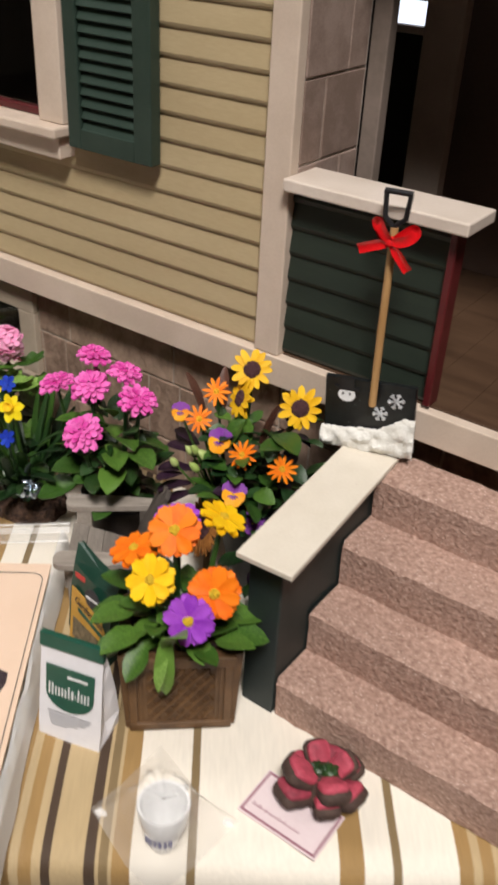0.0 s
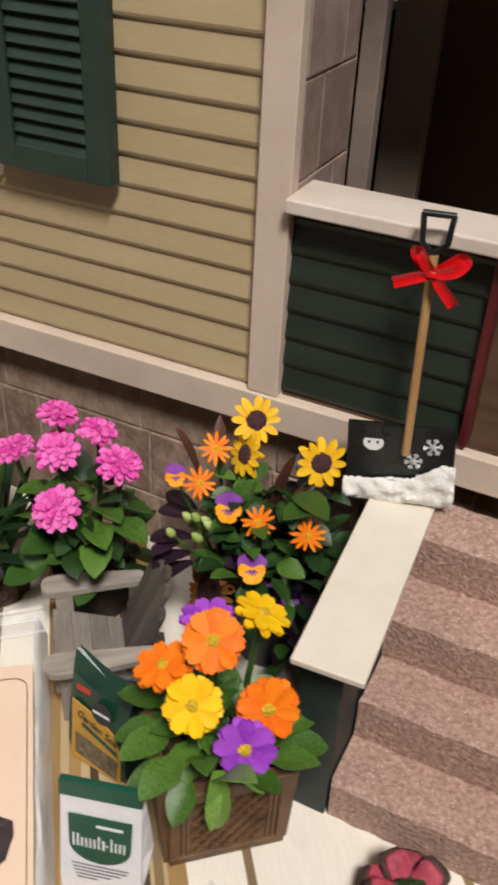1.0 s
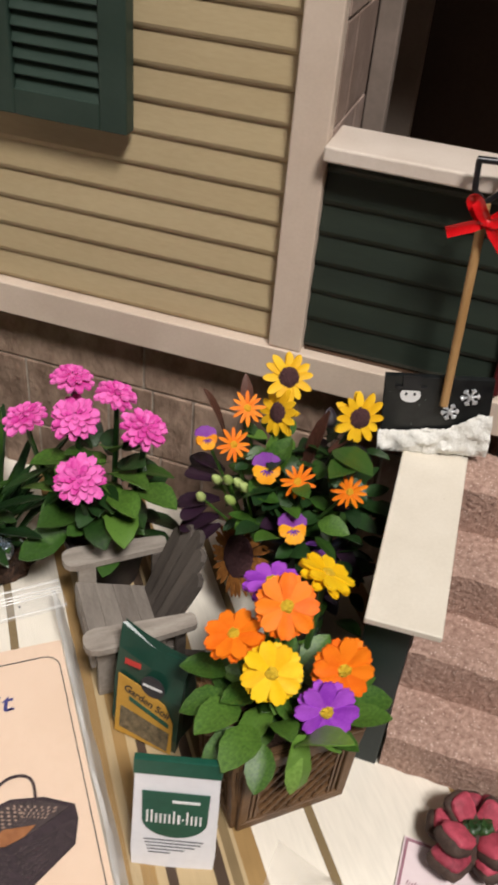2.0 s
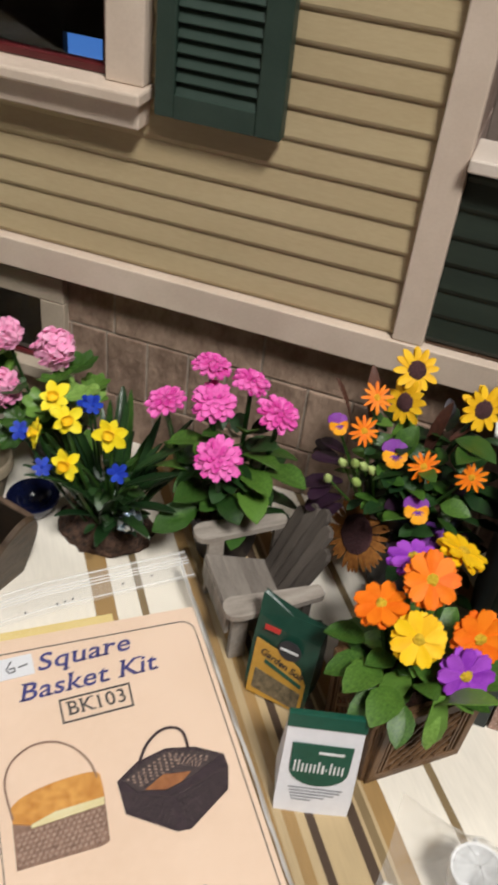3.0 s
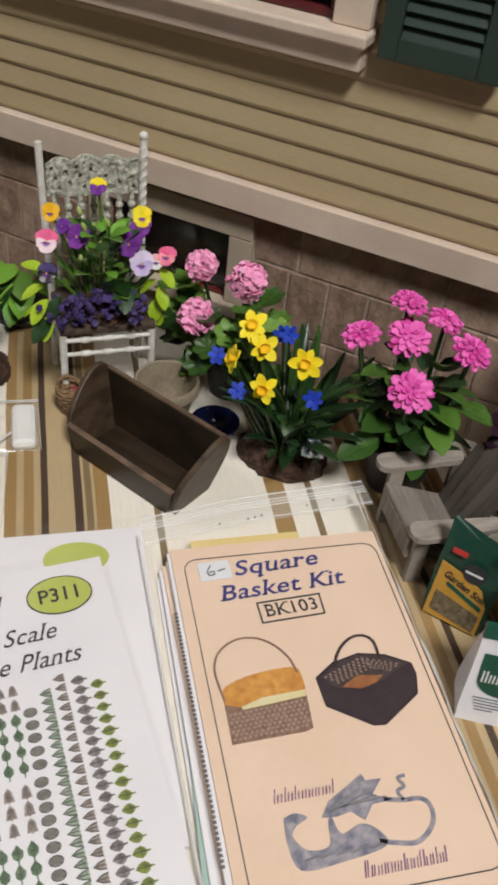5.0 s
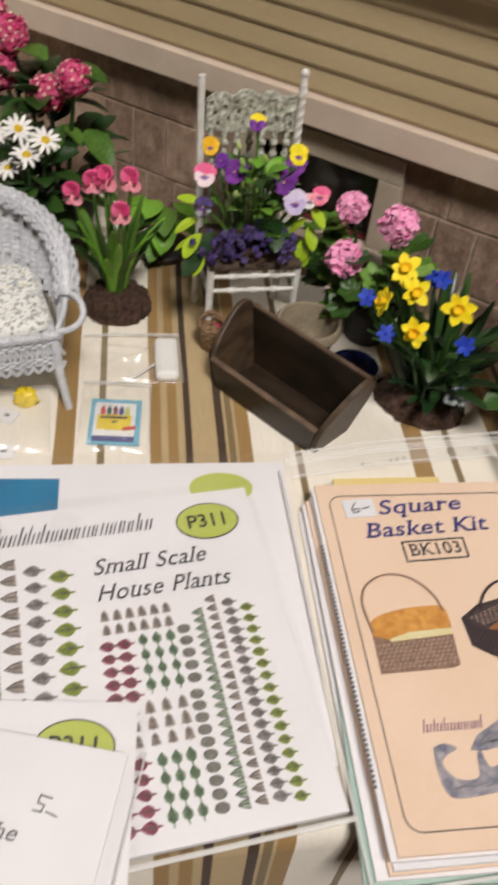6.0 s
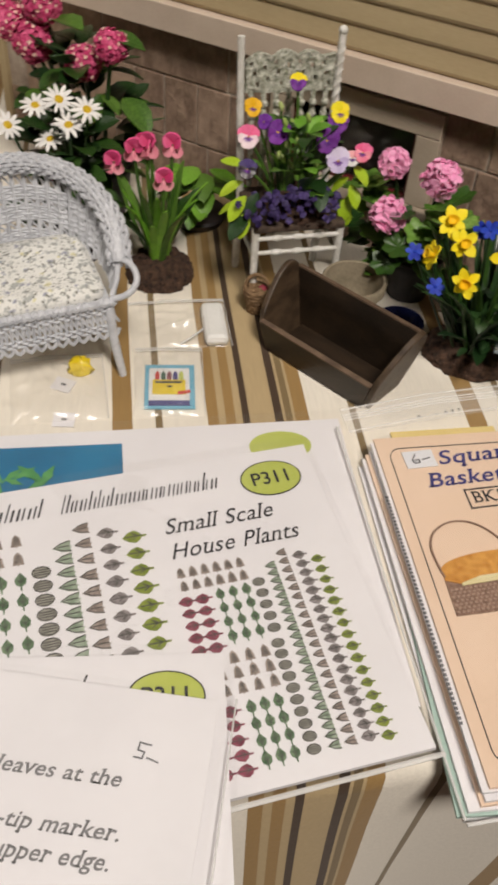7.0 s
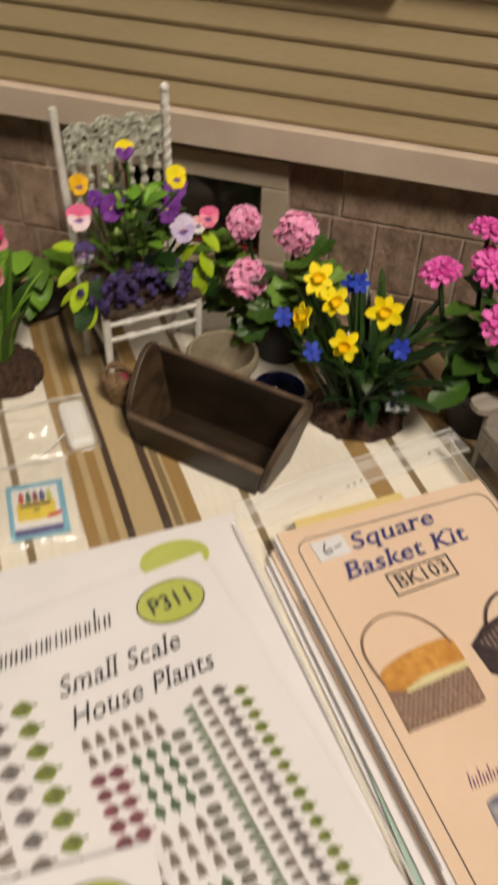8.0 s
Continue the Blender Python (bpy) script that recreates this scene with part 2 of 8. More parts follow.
def lathe(bm, profile, sides=32, squash=1.0, wob=0.0, m=None):
    """Turns (radius, height) pairs about z."""
    rings = []
    for r, z in profile:
        rings.append([bm.verts.new((r * math.cos(t) * (1 + wob * math.sin(3 * t + z * 20)), r * math.sin(t) * squash * (1 + wob * math.cos(2 * t)), z)) for t in [2 * math.pi * k / sides for k in range(sides)]])
    for s, e in zip(rings, rings[1:]):
        for k in range(sides):
            bm.faces.new((s[k], s[(k + 1) % sides], e[(k + 1) % sides], e[k]))
    bm.faces.new(rings[0])
    bm.faces.new(rings[-1])
    if m is not None:
        bmesh.ops.transform(bm, matrix=m, verts=[v for ring in rings for v in ring])
    return bm


def outline(bm, pts, z0, z1, m=None):
    """A flat piece with the given outline, from z0 up to z1."""
    lo = [bm.verts.new((x, y, z0)) for x, y in pts]
    hi = [bm.verts.new((x, y, z1)) for x, y in pts]
    n = len(pts)
    bm.faces.new(hi)
    bm.faces.new(lo[::-1])
    for k in range(n):
        bm.faces.new((lo[k], lo[(k + 1) % n], hi[(k + 1) % n], hi[k]))
    if m is not None:
        bmesh.ops.transform(bm, matrix=m, verts=lo + hi)
    return bm


def facing(p, n, spin=0.0, scale=1.0):
    """A pose at p whose z axis points along n."""
    q = Vector(n).to_track_quat("Z", "Y").to_matrix().to_4x4()
    return Matrix.Translation(p) @ q @ Matrix.Rotation(spin, 4, "Z") @ Matrix.Scale(scale, 4)


def lettering(text, size, mat, parent, m, name="lettering", shear=0.0, bold=0.0, align="LEFT", width=1.0):
    """Flat letters of the built-in font, as a mesh, in house measures at the pose m of the parent."""
    cu = bpy.data.curves.new("letters", "FONT")
    cu.body, cu.size, cu.shear, cu.offset, cu.align_x, cu.extrude = text, size * U, shear, bold * U, align, 0.0
    tmp = bpy.data.objects.new("letters", cu)
    me = bpy.data.meshes.new_from_object(tmp)
    bpy.data.objects.remove(tmp)
    me.transform(Matrix.Diagonal((width, 1, 1, 1)))
    me.materials.clear()
    me.materials.append(mat)
    ob = new(name, me)
    ob.parent, ob.matrix_basis = parent, small(m)
    return ob


# where the small feet of a serif face stand: side of the letter and height (base, x-height, capital, descender)
FEET = {"q": "Rd", "u": "Lx Rb", "a": "Rb", "r": "Lb Lx", "k": "Lb Rb Lc", "i": "Lb", "t": "Rb", "B": "Lb Lc", "K": "Lb Rb Lc Rc", "l": "Lb Lc", "h": "Lb Rb Lc", "m": "Lb Rb", "p": "Ld Lx", "d": "Rb Rc",
        "1": "Lb", "v": "Lx Rx", "n": "Lb Rb", "w": "Lx Rx", "f": "Lb", "b": "Lc", "y": "Lx Rx", "A": "Lb Rb", "g": "Rx"}


def serif_lettering(text, size, mat, parent, m, fit, shear=0.2, bold=0.0, align="CENTER", name="lettering"):
    """Letters of the built-in font with serif feet, as one mesh, made to fit a width; in house measures."""
    def glyphs(body):
        cu = bpy.data.curves.new("letters", "FONT")
        cu.body, cu.size, cu.offset = body, 1.0, bold
        tmp = bpy.data.objects.new("letters", cu)
        me = bpy.data.meshes.new_from_object(tmp)
        bpy.data.objects.remove(tmp)
        return me

    far = lambda me: max(v.co.x for v in me.vertices)
    near = lambda me: min(v.co.x for v in me.vertices)
    dot = far(glyphs("."))
    bm, x = bmesh.new(), 0.0
    level = {"b": 0.0, "x": 0.49, "c": 0.7, "d": -0.2}
    for c in text:
        if c == " ":
            x += 0.32
            continue
        me = glyphs(c)
        a, b = near(me), far(me)
        have = len(bm.verts)
        bm.from_mesh(me)
        bm.verts.ensure_lookup_table()
        for v in bm.verts[have:]:
            v.co.x += x
        for foot in FEET.get(c, "").split():
            cx = x + (a + 0.04 if foot[0] == "L" else b - 0.04)
            y = level[foot[1]]
            if c in "il1" or foot == "Lx":
                cx = x + (a + b) / 2 if c in "il1" else cx
            w, h = 0.1, 0.032
            lift = -h * 2 if foot[1] in "xc" else 0.0
            q = [bm.verts.new((cx + sx * w, y + lift + sy * h, 0)) for sx, sy in ((-1, 0), (1, 0), (1, 2), (-1, 2))]
            bm.faces.new(q)
        x += far(glyphs(c + ".")) - dot + 0.035
    wide = max(v.co.x for v in bm.verts)
    kx = fit / wide
    for v in bm.verts:
        px = v.co.x * kx - (fit / 2 if align == "CENTER" else fit if align == "RIGHT" else 0.0)
        v.co = Vector((px + shear * v.co.y * size, v.co.y * size, 0))
    bm.normal_update()
    for f in bm.faces:
        if f.normal.z < 0:
            f.normal_flip()
    bm.transform(Matrix.Scale(U, 4))
    me = bpy.data.meshes.new(name)
    bm.to_mesh(me)
    bm.free()
    me.materials.append(mat)
    ob = new(name, me)
    ob.parent, ob.matrix_basis = parent, small(m)
    return ob


# ---- the hall round the table ----
def hall():
    for name, b in (("hall_floor", (-5, 5, -5, 5, -0.8, -0.75)), ("ceiling", (-5, 5, -5, 5, 1.9, 1.95)),
                    ("wall_north", (-5, 5, 4.0, 4.1, -0.75, 1.9)), ("wall_south", (-5, 5, -4.1, -4.0, -0.75, 1.9)),
                    ("wall_east", (4.0, 4.1, -4, 4, -0.75, 1.9)), ("wall_west", (-4.1, -4.0, -4, 4, -0.75, 1.9))):
        mat = HALL_FLOOR if "floor" in name else HALL_CEILING if name == "ceiling" else HALL_WALL
        bm = bmesh.new()
        box(bm, *[v / U for v in b])
        tagged(part(name, bm, mat), "plain surface of the dim fair hall", "wall" if "wall" in name else name.split("_")[-1], kind="structure")


hall()

# ---- table ----
TABLE_TURN = 36.0


def tablecloth():
    """Top, rounded front edge and hanging front with soft folds; x runs along the edge."""
    bm = bmesh.new()
    nu = 260
    us = [-9 + 18 * i / nu for i in range(nu + 1)]
    prof = [(7.2, 0.0), (3.0, 0.0), (1.0, 0.0), (0.0, 0.0), (-1.0, 0.0), (-1.5, 0.0), (-1.71, -0.004), (-1.78, -0.02), (-1.815, -0.06), (-1.82, -0.14), (-1.81, -0.4), (-1.8, -0.9), (-1.8, -1.6), (-1.81, -2.6), (-1.82, -4.0), (-1.83, -8.4)]
    rows = []
    for v, z in prof:
        row = []
        for u in us:
            k = min(1.0, max(0.0, -z / 2.0))
            fold = k * (0.16 * math.sin(u * 2.1 + 0.6) + 0.09 * math.sin(u * 4.7 + 2 * z * 0.1))
            rip = 0.006 * math.sin(u * 3.1 + v * 1.7) * (1 if z > -0.01 else 0) * (0.0 if abs(v) < 1.2 else 1.0)
            row.append(bm.verts.new((u, v - fold, z + min(0.0, rip))))
        rows.append(row)
    for a, b in zip(rows, rows[1:]):
        for i in range(nu):
            bm.faces.new((a[i], a[i + 1], b[i + 1], b[i]))
    t = thing("tablecloth", 0, 0, 0, TABLE_TURN, "cream tablecloth with gold and brown woven stripes", "tablecloth")
    part("cloth", bm, CLOTH, t, smooth=True)


def table():
    t = thing("table", 0, 0, 0, TABLE_TURN, "folding display table hidden under the striped cloth", "table")
    part("tabletop", boxed(-8.95, 8.95, -1.67, 7.2, -0.42, -0.03, 0.03), FLOOR_WOOD, t)
    for x in (-8, 8):
        for y in (-1.2, 6.6):
            bm = bmesh.new()
            tube(bm, [(x, y, -0.42), (x, y, -9.0)], 0.18, 10)
            part("leg", bm, CASING, t)


tablecloth()
table()


# ---- miniature house ----
def groove_board(bm, x0, x1, z, h, back=-0.04, top=-0.052, low=-0.066):
    """One clapboard: thin at the top, proud at the bottom, with an eased lower edge."""
    sec = [(back, z + h), (top, z + h), (low, z + 0.02), (low + 0.003, z + 0.01), (low + 0.008, z + 0.001), (back, z)]
    a = [bm.verts.new((x0, y, q)) for y, q in sec]
    b = [bm.verts.new((x1, y, q)) for y, q in sec]
    n = len(sec)
    for k in range(n):
        bm.faces.new((a[k], a[(k + 1) % n], b[(k + 1) % n], b[k]))
    bm.faces.new(a)
    bm.faces.new(b[::-1])
    return bm


WEST, TOP = -4.1, 2.95
PITCH, FIRST = 0.1078, 0.992
WIN_L, WIN_R, WIN_B, WIN_T = -2.95, -1.05, 1.6, 2.8


def front_wall():
    w = thing("wall_front", 0, 0, 0, 0, "dollhouse wall with tan painted clapboards", "wall", kind="structure")
    bm = bmesh.new()
    box(bm, WEST, -0.002, -0.04, 0.16, 0.99, WIN_B)
    box(bm, WEST, -0.002, -0.04, 0.16, WIN_T, TOP)
    box(bm, WEST, WIN_L + 0.14, -0.04, 0.16, WIN_B + 0.002, WIN_T - 0.002)
    box(bm, WIN_R - 0.14, -0.002, -0.04, 0.16, WIN_B + 0.002, WIN_T - 0.002)
    part("wall_core", bm, SIDING, w)
    z, h = FIRST, PITCH + 0.003
    while z < TOP:
        if z + h > WIN_B + 0.05 and z < WIN_T:
            part("clapboard", groove_board(bmesh.new(), WEST, WIN_L - 0.003, z, h), SIDING, w)
            part("clapboard", groove_board(bmesh.new(), WIN_R + 0.003, -0.004, z, h), SIDING, w)
        else:
            part("clapboard", groove_board(bmesh.new(), WEST, -0.004, z, h), SIDING, w)
        z += PITCH
    t = thing("trim", 0, 0, 0, 0, "cream painted band board below the clapboards", "trim", kind="structure")
    part("band_board", boxed(WEST, 2.4, -0.108, 0.0, 0.855, 0.988, 0.005), CREAM, t)
    part("corner_board", boxed(0.0, 0.12, -0.098, -0.04, 0.99, TOP, 0.006), CREAM, t)


def foundation():
    f = thing("wall_foundation", 0, 0, 0, 0, "dollhouse foundation of grey-brown scored blocks", "wall", kind="structure")
    bm = bmesh.new()
    box(bm, WEST, 2.4, -0.0015, 0.3, 0.0, 0.3)
    box(bm, -1.5, 2.4, -0.0015, 0.3, 0.301, 0.855)
    box(bm, WEST, -2.3, -0.0015, 0.3, 0.301, 0.855)
    part("mortar_bed", bm, MORTAR, f)
    rnd = random.Random(5)
    rows = [(0.0, 0.248), (0.259, 0.583), (0.594, 0.85)]
    for i, (z0, z1) in enumerate(rows):
        x = WEST + 0.002 + (i % 2) * 0.13
        while x < 2.2:
            w = rnd.choice((0.178, 0.19, 0.2, 0.21))
            if i == 2:
                w = rnd.choice((0.62, 0.7, 0.78))
            x1 = x + w
            if not (x1 > -2.36 and x < -1.46 and z1 > 0.29):
                part("block", boxed(x, x1 - 0.011, -0.006 - rnd.random() * 0.006, 0.03, z0, z1, 0.006), BLOCK, f)
            elif x < -2.36:
                part("block", boxed(x, -2.362, -0.006, 0.03, z0, z1, 0.006), BLOCK, f)
            elif x1 > -1.46:
                part("block", boxed(-1.452, x1 - 0.011, -0.006, 0.03, z0, z1, 0.006), BLOCK, f)
            x = x1


def cellar_window():
    w = thing("window_2", 0, 0, 0, 0, "small cellar window in a beige frame", "window", kind="structure")
    x0, x1, z0, z1, y = -2.36, -1.457, 0.28, 0.81, -0.04
    part("head_rail", boxed(x0, x1, y, 0.06, 0.685, z1, 0.006), BWIN, w)
    part("sill", boxed(x0 - 0.02, x1 + 0.02, y - 0.03, 0.06, z0 - 0.02, z0 + 0.045, 0.006), BWIN, w)
    part("side_rail", boxed(x0, x0 + 0.12, y + 0.001, 0.06, z0 + 0.046, 0.684, 0.005), BWIN, w)
    part("side_rail", boxed(x1 - 0.12, x1, y + 0.001, 0.06, z0 + 0.046, 0.684, 0.005), BWIN, w)
    for a, b, c, d in ((x0 + 0.121, x0 + 0.14, z0 + 0.047, 0.683), (x1 - 0.14, x1 - 0.121, z0 + 0.047, 0.683), (x0 + 0.141, x1 - 0.141, z0 + 0.047, z0 + 0.066), (x0 + 0.141, x1 - 0.141, 0.665, 0.683)):
        part("sash", boxed(a, b, 0.0, 0.035, c, d, 0.003), RED_PAINT, w, "thin dark red sash")
    part("pane", boxed(x0 + 0.141, x1 - 0.141, 0.02, 0.028, z0 + 0.067, 0.664), GLASS, w)
    # A near-black board stands for the shade behind the pane.
    part("shade_backing", boxed(x0 + 0.06, x1 - 0.06, 0.12, 0.13, z0, 0.75), SHADED_ROOM, w)


def main_window():
    w = thing("window_1", 0, 0, 0, 0, "cream framed window with dark red sash", "window", kind="structure")
    part("side_casing", boxed(WIN_R - 0.15, WIN_R, -0.125, 0.02, 1.731, WIN_T - 0.12, 0.006), CREAM, w)
    part("side_casing", boxed(WIN_L, WIN_L + 0.15, -0.125, 0.02, 1.731, WIN_T - 0.12, 0.006), CREAM, w)
    part("head_casing", boxed(WIN_L, WIN_R, -0.13, 0.02, WIN_T - 0.119, WIN_T, 0.006), CREAM, w)
    part("window_sill", boxed(WIN_L - 0.03, WIN_R + 0.018, -0.2, 0.02, 1.682, 1.73, 0.01), CREAM, w)
    part("apron", boxed(WIN_L + 0.0, WIN_R - 0.005, -0.15, -0.03, 1.585, 1.681, 0.006), CREAM, w)
    a, b = WIN_L + 0.152, WIN_R - 0.152
    sash = part("sash", boxed(a, b, -0.075, -0.02, 1.7325, 1.764, 0.005), RED_PAINT, w, "dark red lower sash rail")
    part("stile", boxed(b - 0.028, b, -0.074, -0.02, 1.765, WIN_T - 0.12, 0.004), RED_PAINT, sash)
    part("stile", boxed(a, a + 0.028, -0.074, -0.02, 1.765, WIN_T - 0.12, 0.004), RED_PAINT, sash)
    part("pane", boxed(a + 0.028, b - 0.028, -0.05, -0.042, 1.765, WIN_T - 0.12), GLASS, w)


def shutter():
    s = thing("shutter", 0, 0, 0, 0, "dark green louvred wooden shutter beside the window", "shutter")
    x0, x1, z0, z1, yf, yb = -1.0, -0.525, 1.655, 2.86, -0.145, -0.085
    part("stile", boxed(x0, x0 + 0.075, yf, yb, z0, z1, 0.006), SHUTTER, s)
    part("stile", boxed(x1 - 0.095, x1, yf, yb, z0, z1, 0.006), SHUTTER, s)
    part("bottom_rail", boxed(x0 + 0.075, x1 - 0.095, yf + 0.001, yb, z0, z0 + 0.085, 0.004), SHUTTER, s)
    part("top_rail", boxed(x0 + 0.075, x1 - 0.095, yf + 0.001, yb, z1 - 0.085, z1, 0.004), SHUTTER, s)
    part("back_board", boxed(x0 + 0.075, x1 - 0.095, yb - 0.008, yb, z0 + 0.085, z1 - 0.085), SHUTTER, s)
    z = z0 + 0.098
    slat = mesh_of(box(bmesh.new(), x0 + 0.076, x1 - 0.096, -0.033, 0.033, -0.006, 0.006, 0.003), "slat", SHUTTER)
    while z < z1 - 0.1:
        part("slat", slat, SHUTTER, s, at=pose(0, -0.118, z + 0.01, 62, 0, 0))
        z += 0.048


def glow(name, colour, power):
    m = bpy.data.materials.new(name)
    m.use_nodes = True
    b = m.node_tree.nodes["Principled BSDF"]
    b.inputs["Base Color"].default_value = rgba(colour)
    b.inputs["Emission Color"].default_value, b.inputs["Emission Strength"].default_value = rgba(colour), power
    return m


# Emission for two added panels that are no lamps.
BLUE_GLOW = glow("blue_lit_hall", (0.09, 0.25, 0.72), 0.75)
PALE_GLOW = glow("lit_hall", (0.8, 0.86, 1.0), 1.6)
CAP_PAINT = surface("cap_rail_paint", (0.62, 0.53, 0.45), (0.7, 0.61, 0.53), 70, 0.4, 0.12, 1100, depth=0.0003)
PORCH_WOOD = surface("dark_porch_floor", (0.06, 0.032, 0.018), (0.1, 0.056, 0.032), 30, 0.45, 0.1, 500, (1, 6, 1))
# Casing paint lightened to make up for light the roof slab keeps off.
LIT_CASING = surface("lightened_casing_paint", (0.42, 0.34, 0.28), (0.5, 0.41, 0.34), 60, 0.5, 0.1)


def porch():
    f = thing("porch_floor", 0, 0, 0, 0, "tan stained porch floor boards", "floor", kind="structure")
    for i in range(11):
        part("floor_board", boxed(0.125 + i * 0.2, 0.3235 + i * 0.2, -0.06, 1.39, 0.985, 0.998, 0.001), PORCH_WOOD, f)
    k = thing("porch_knee_wall", 0, 0, 0, 0, "low porch wall with dark green clapboards and cream cap", "wall", kind="structure")
    part("core", boxed(0.121, 0.785, -0.04, 0.05, 1.001, 1.695), GREEN_SIDING, k)
    z = 1.004
    while z < 1.69:
        part("clapboard", groove_board(bmesh.new(), 0.122, 0.785, z, min(0.1085, 1.694 - z)), GREEN_SIDING, k)
        z += 0.1055
    part("end_board", boxed(0.786, 0.815, -0.092, -0.01, 1.001, 1.695, 0.005), RED_PAINT, k, "dark red end board")
    part("cap_rail", boxed(0.121, 0.868, -0.148, 0.08, 1.697, 1.745, 0.007), CAP_PAINT, k)
    s = thing("wall_porch_side", 0, 0, 0, 0, "porch side wall of pinkish grey blocks", "wall", kind="structure")
    part("mortar_bed", boxed(0.0, 0.116, -0.039, 0.406, 0.99, TOP), PORCH_MORTAR, s)
    part("inner_end", boxed(0.0, 0.1, 0.408, 0.47, 0.99, TOP), SHADED_ROOM, s)
    rnd = random.Random(8)
    for i in range(6):
        y = -0.19 + (i % 2) * 0.15
        while y < 0.38:
            y1 = min(y + 0.3, 0.4)
            if y1 - max(y, -0.038) > 0.03:
                part("block", boxed(0.11, 0.122 + rnd.random() * 0.003, max(y, -0.038), y1 - 0.01, 1.155 + i * 0.308, 1.155 + i * 0.308 + 0.298, 0.004), PORCH_BLOCK, s)
            y += 0.3
    d = thing("wall_porch_back", 0, 0, 0, 0, "shaded porch back wall with a dark doorway", "wall", kind="structure")
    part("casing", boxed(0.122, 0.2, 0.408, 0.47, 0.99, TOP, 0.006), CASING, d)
    part("casing", boxed(0.02, 0.21, 1.08, 1.15, 0.99, TOP, 0.006), LIT_CASING, d)
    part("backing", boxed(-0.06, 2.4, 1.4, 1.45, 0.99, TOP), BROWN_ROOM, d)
    part("roof_slab", boxed(WEST, 2.4, -0.03, 1.45, TOP + 0.003, TOP + 0.08), SHADED_ROOM, d)
    part("end_wall", boxed(2.4, 2.45, 0.0, 1.45, 0.0, TOP + 0.08), SHADED_ROOM, d)
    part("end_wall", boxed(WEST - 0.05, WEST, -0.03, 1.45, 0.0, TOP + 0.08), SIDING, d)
    # the rear wall, with made-up openings on to two added glowing panels
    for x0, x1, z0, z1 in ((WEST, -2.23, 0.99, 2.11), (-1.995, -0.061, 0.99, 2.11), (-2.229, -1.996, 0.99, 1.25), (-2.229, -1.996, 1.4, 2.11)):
        part("rear_wall", boxed(x0, x1, 1.4, 1.45, z0, z1), SHADED_ROOM, d)
    # This glowing panel imitates the blue reflection in the front window.
    part("added_blue_panel", boxed(-2.6, -1.8, 1.55, 1.56, 1.1, 1.6), BLUE_GLOW, d, "added blue glowing panel imitating a reflection in the window")
    part("rear_wall", boxed(WEST, -0.46, 1.4, 1.45, 2.111, TOP), SHADED_ROOM, d)
    part("rear_wall", boxed(-0.459, -0.061, 1.4, 1.45, 2.5, TOP), SHADED_ROOM, d)
    part("rear_sill", boxed(-0.459, -0.061, 1.36, 1.399, 2.08, 2.115, 0.004), CREAM, d)
    part("rear_shelf", boxed(-0.6, 0.1, 1.62, 1.66, 2.2, 2.29, 0.004), FLOOR_WOOD, d, "brown shelf beyond the rear window")
    # This glowing panel stands for the bright patch seen past the doorway.
    part("lit_hall_beyond", boxed(-0.7, 0.2, 1.7, 1.71, 1.9, 2.7), PALE_GLOW, d, "added pale glowing panel standing for the lit hall")
    part("under_floor", boxed(WEST, 2.4, 1.4, 1.45, 0.0, 0.985), SHADED_ROOM, d)


front_wall()
foundation()
cellar_window()
main_window()
shutter()
porch()


# ---- porch steps ----
def steps():
    s = thing("porch_steps", 0.75, 0, 0, 0, "pinkish brown gritty porch steps", "steps")
    noses, rise = [-0.925, -0.728, -0.53, -0.325], [0.185, 0.385, 0.585, 0.785]
    for n, z in zip(noses, rise):
        bm = bmesh.new()
        nx = 60
        sec = [(-0.125, max(z - 0.2, 0.0)), (n + 0.004, max(z - 0.2, 0.0)), (n, z - 0.06), (n + 0.0, z - 0.02), (n + 0.018, z), (-0.125, z)]
        rings = []
        for i in range(nx + 1):
            x = 1.45 * i / nx
            rings.append([bm.verts.new((x + 0.006 * noise.noise((q * 40, y * 40, 1)), y + 0.006 * noise.noise((x * 24, q * 30, z * 9)), q + 0.004 * noise.noise((x * 22, y * 9, z * 3 + 5)))) for y, q in sec])
        for a, b in zip(rings, rings[1:]):
            for k in range(6):
                bm.faces.new((a[k], a[(k + 1) % 6], b[(k + 1) % 6], b[k]))
        bm.faces.new(rings[0])
        bm.faces.new(rings[-1][::-1])
        part("step", bm, GRIT, s)
    c = thing("stair_cheek_wall", 0.6, -0.93, 0, 0, "low dark cheek wall with an off-white cap beside the steps", "stair wall")
    part("panel", boxed(0.0, 0.14, 0.0, 0.72, 0.0, 0.735, 0.006), CHEEK, c)
    cap = boxed(-0.11, 0.11, 0.0, 0.82, -0.012, 0.012, 0.004)
    part("cap_board", cap, WHITE_PAINT, c, "off-white painted sloping cap", at=pose(0.107, -0.078, 0.762, 2.6, 0, 3.0))


steps()

# ---- printed sheets and kits on the table ----
INK = surface("black_ink", (0.02, 0.02, 0.025), (0.035, 0.035, 0.04), 80, 0.6, 0.0)
BLUE_INK = surface("blue_ink", (0.03, 0.032, 0.17), (0.055, 0.055, 0.23), 80, 0.6, 0.0)
GREY_INK = surface("grey_ink", (0.11, 0.11, 0.12), (0.17, 0.17, 0.18), 80, 0.6, 0.0)
SOFT_INK = surface("soft_grey_ink", (0.16, 0.155, 0.16), (0.24, 0.235, 0.24), 80, 0.6, 0.0)
PLUM_INK = surface("plum_ink", (0.16, 0.04, 0.16), (0.22, 0.07, 0.22), 80, 0.6, 0.0)
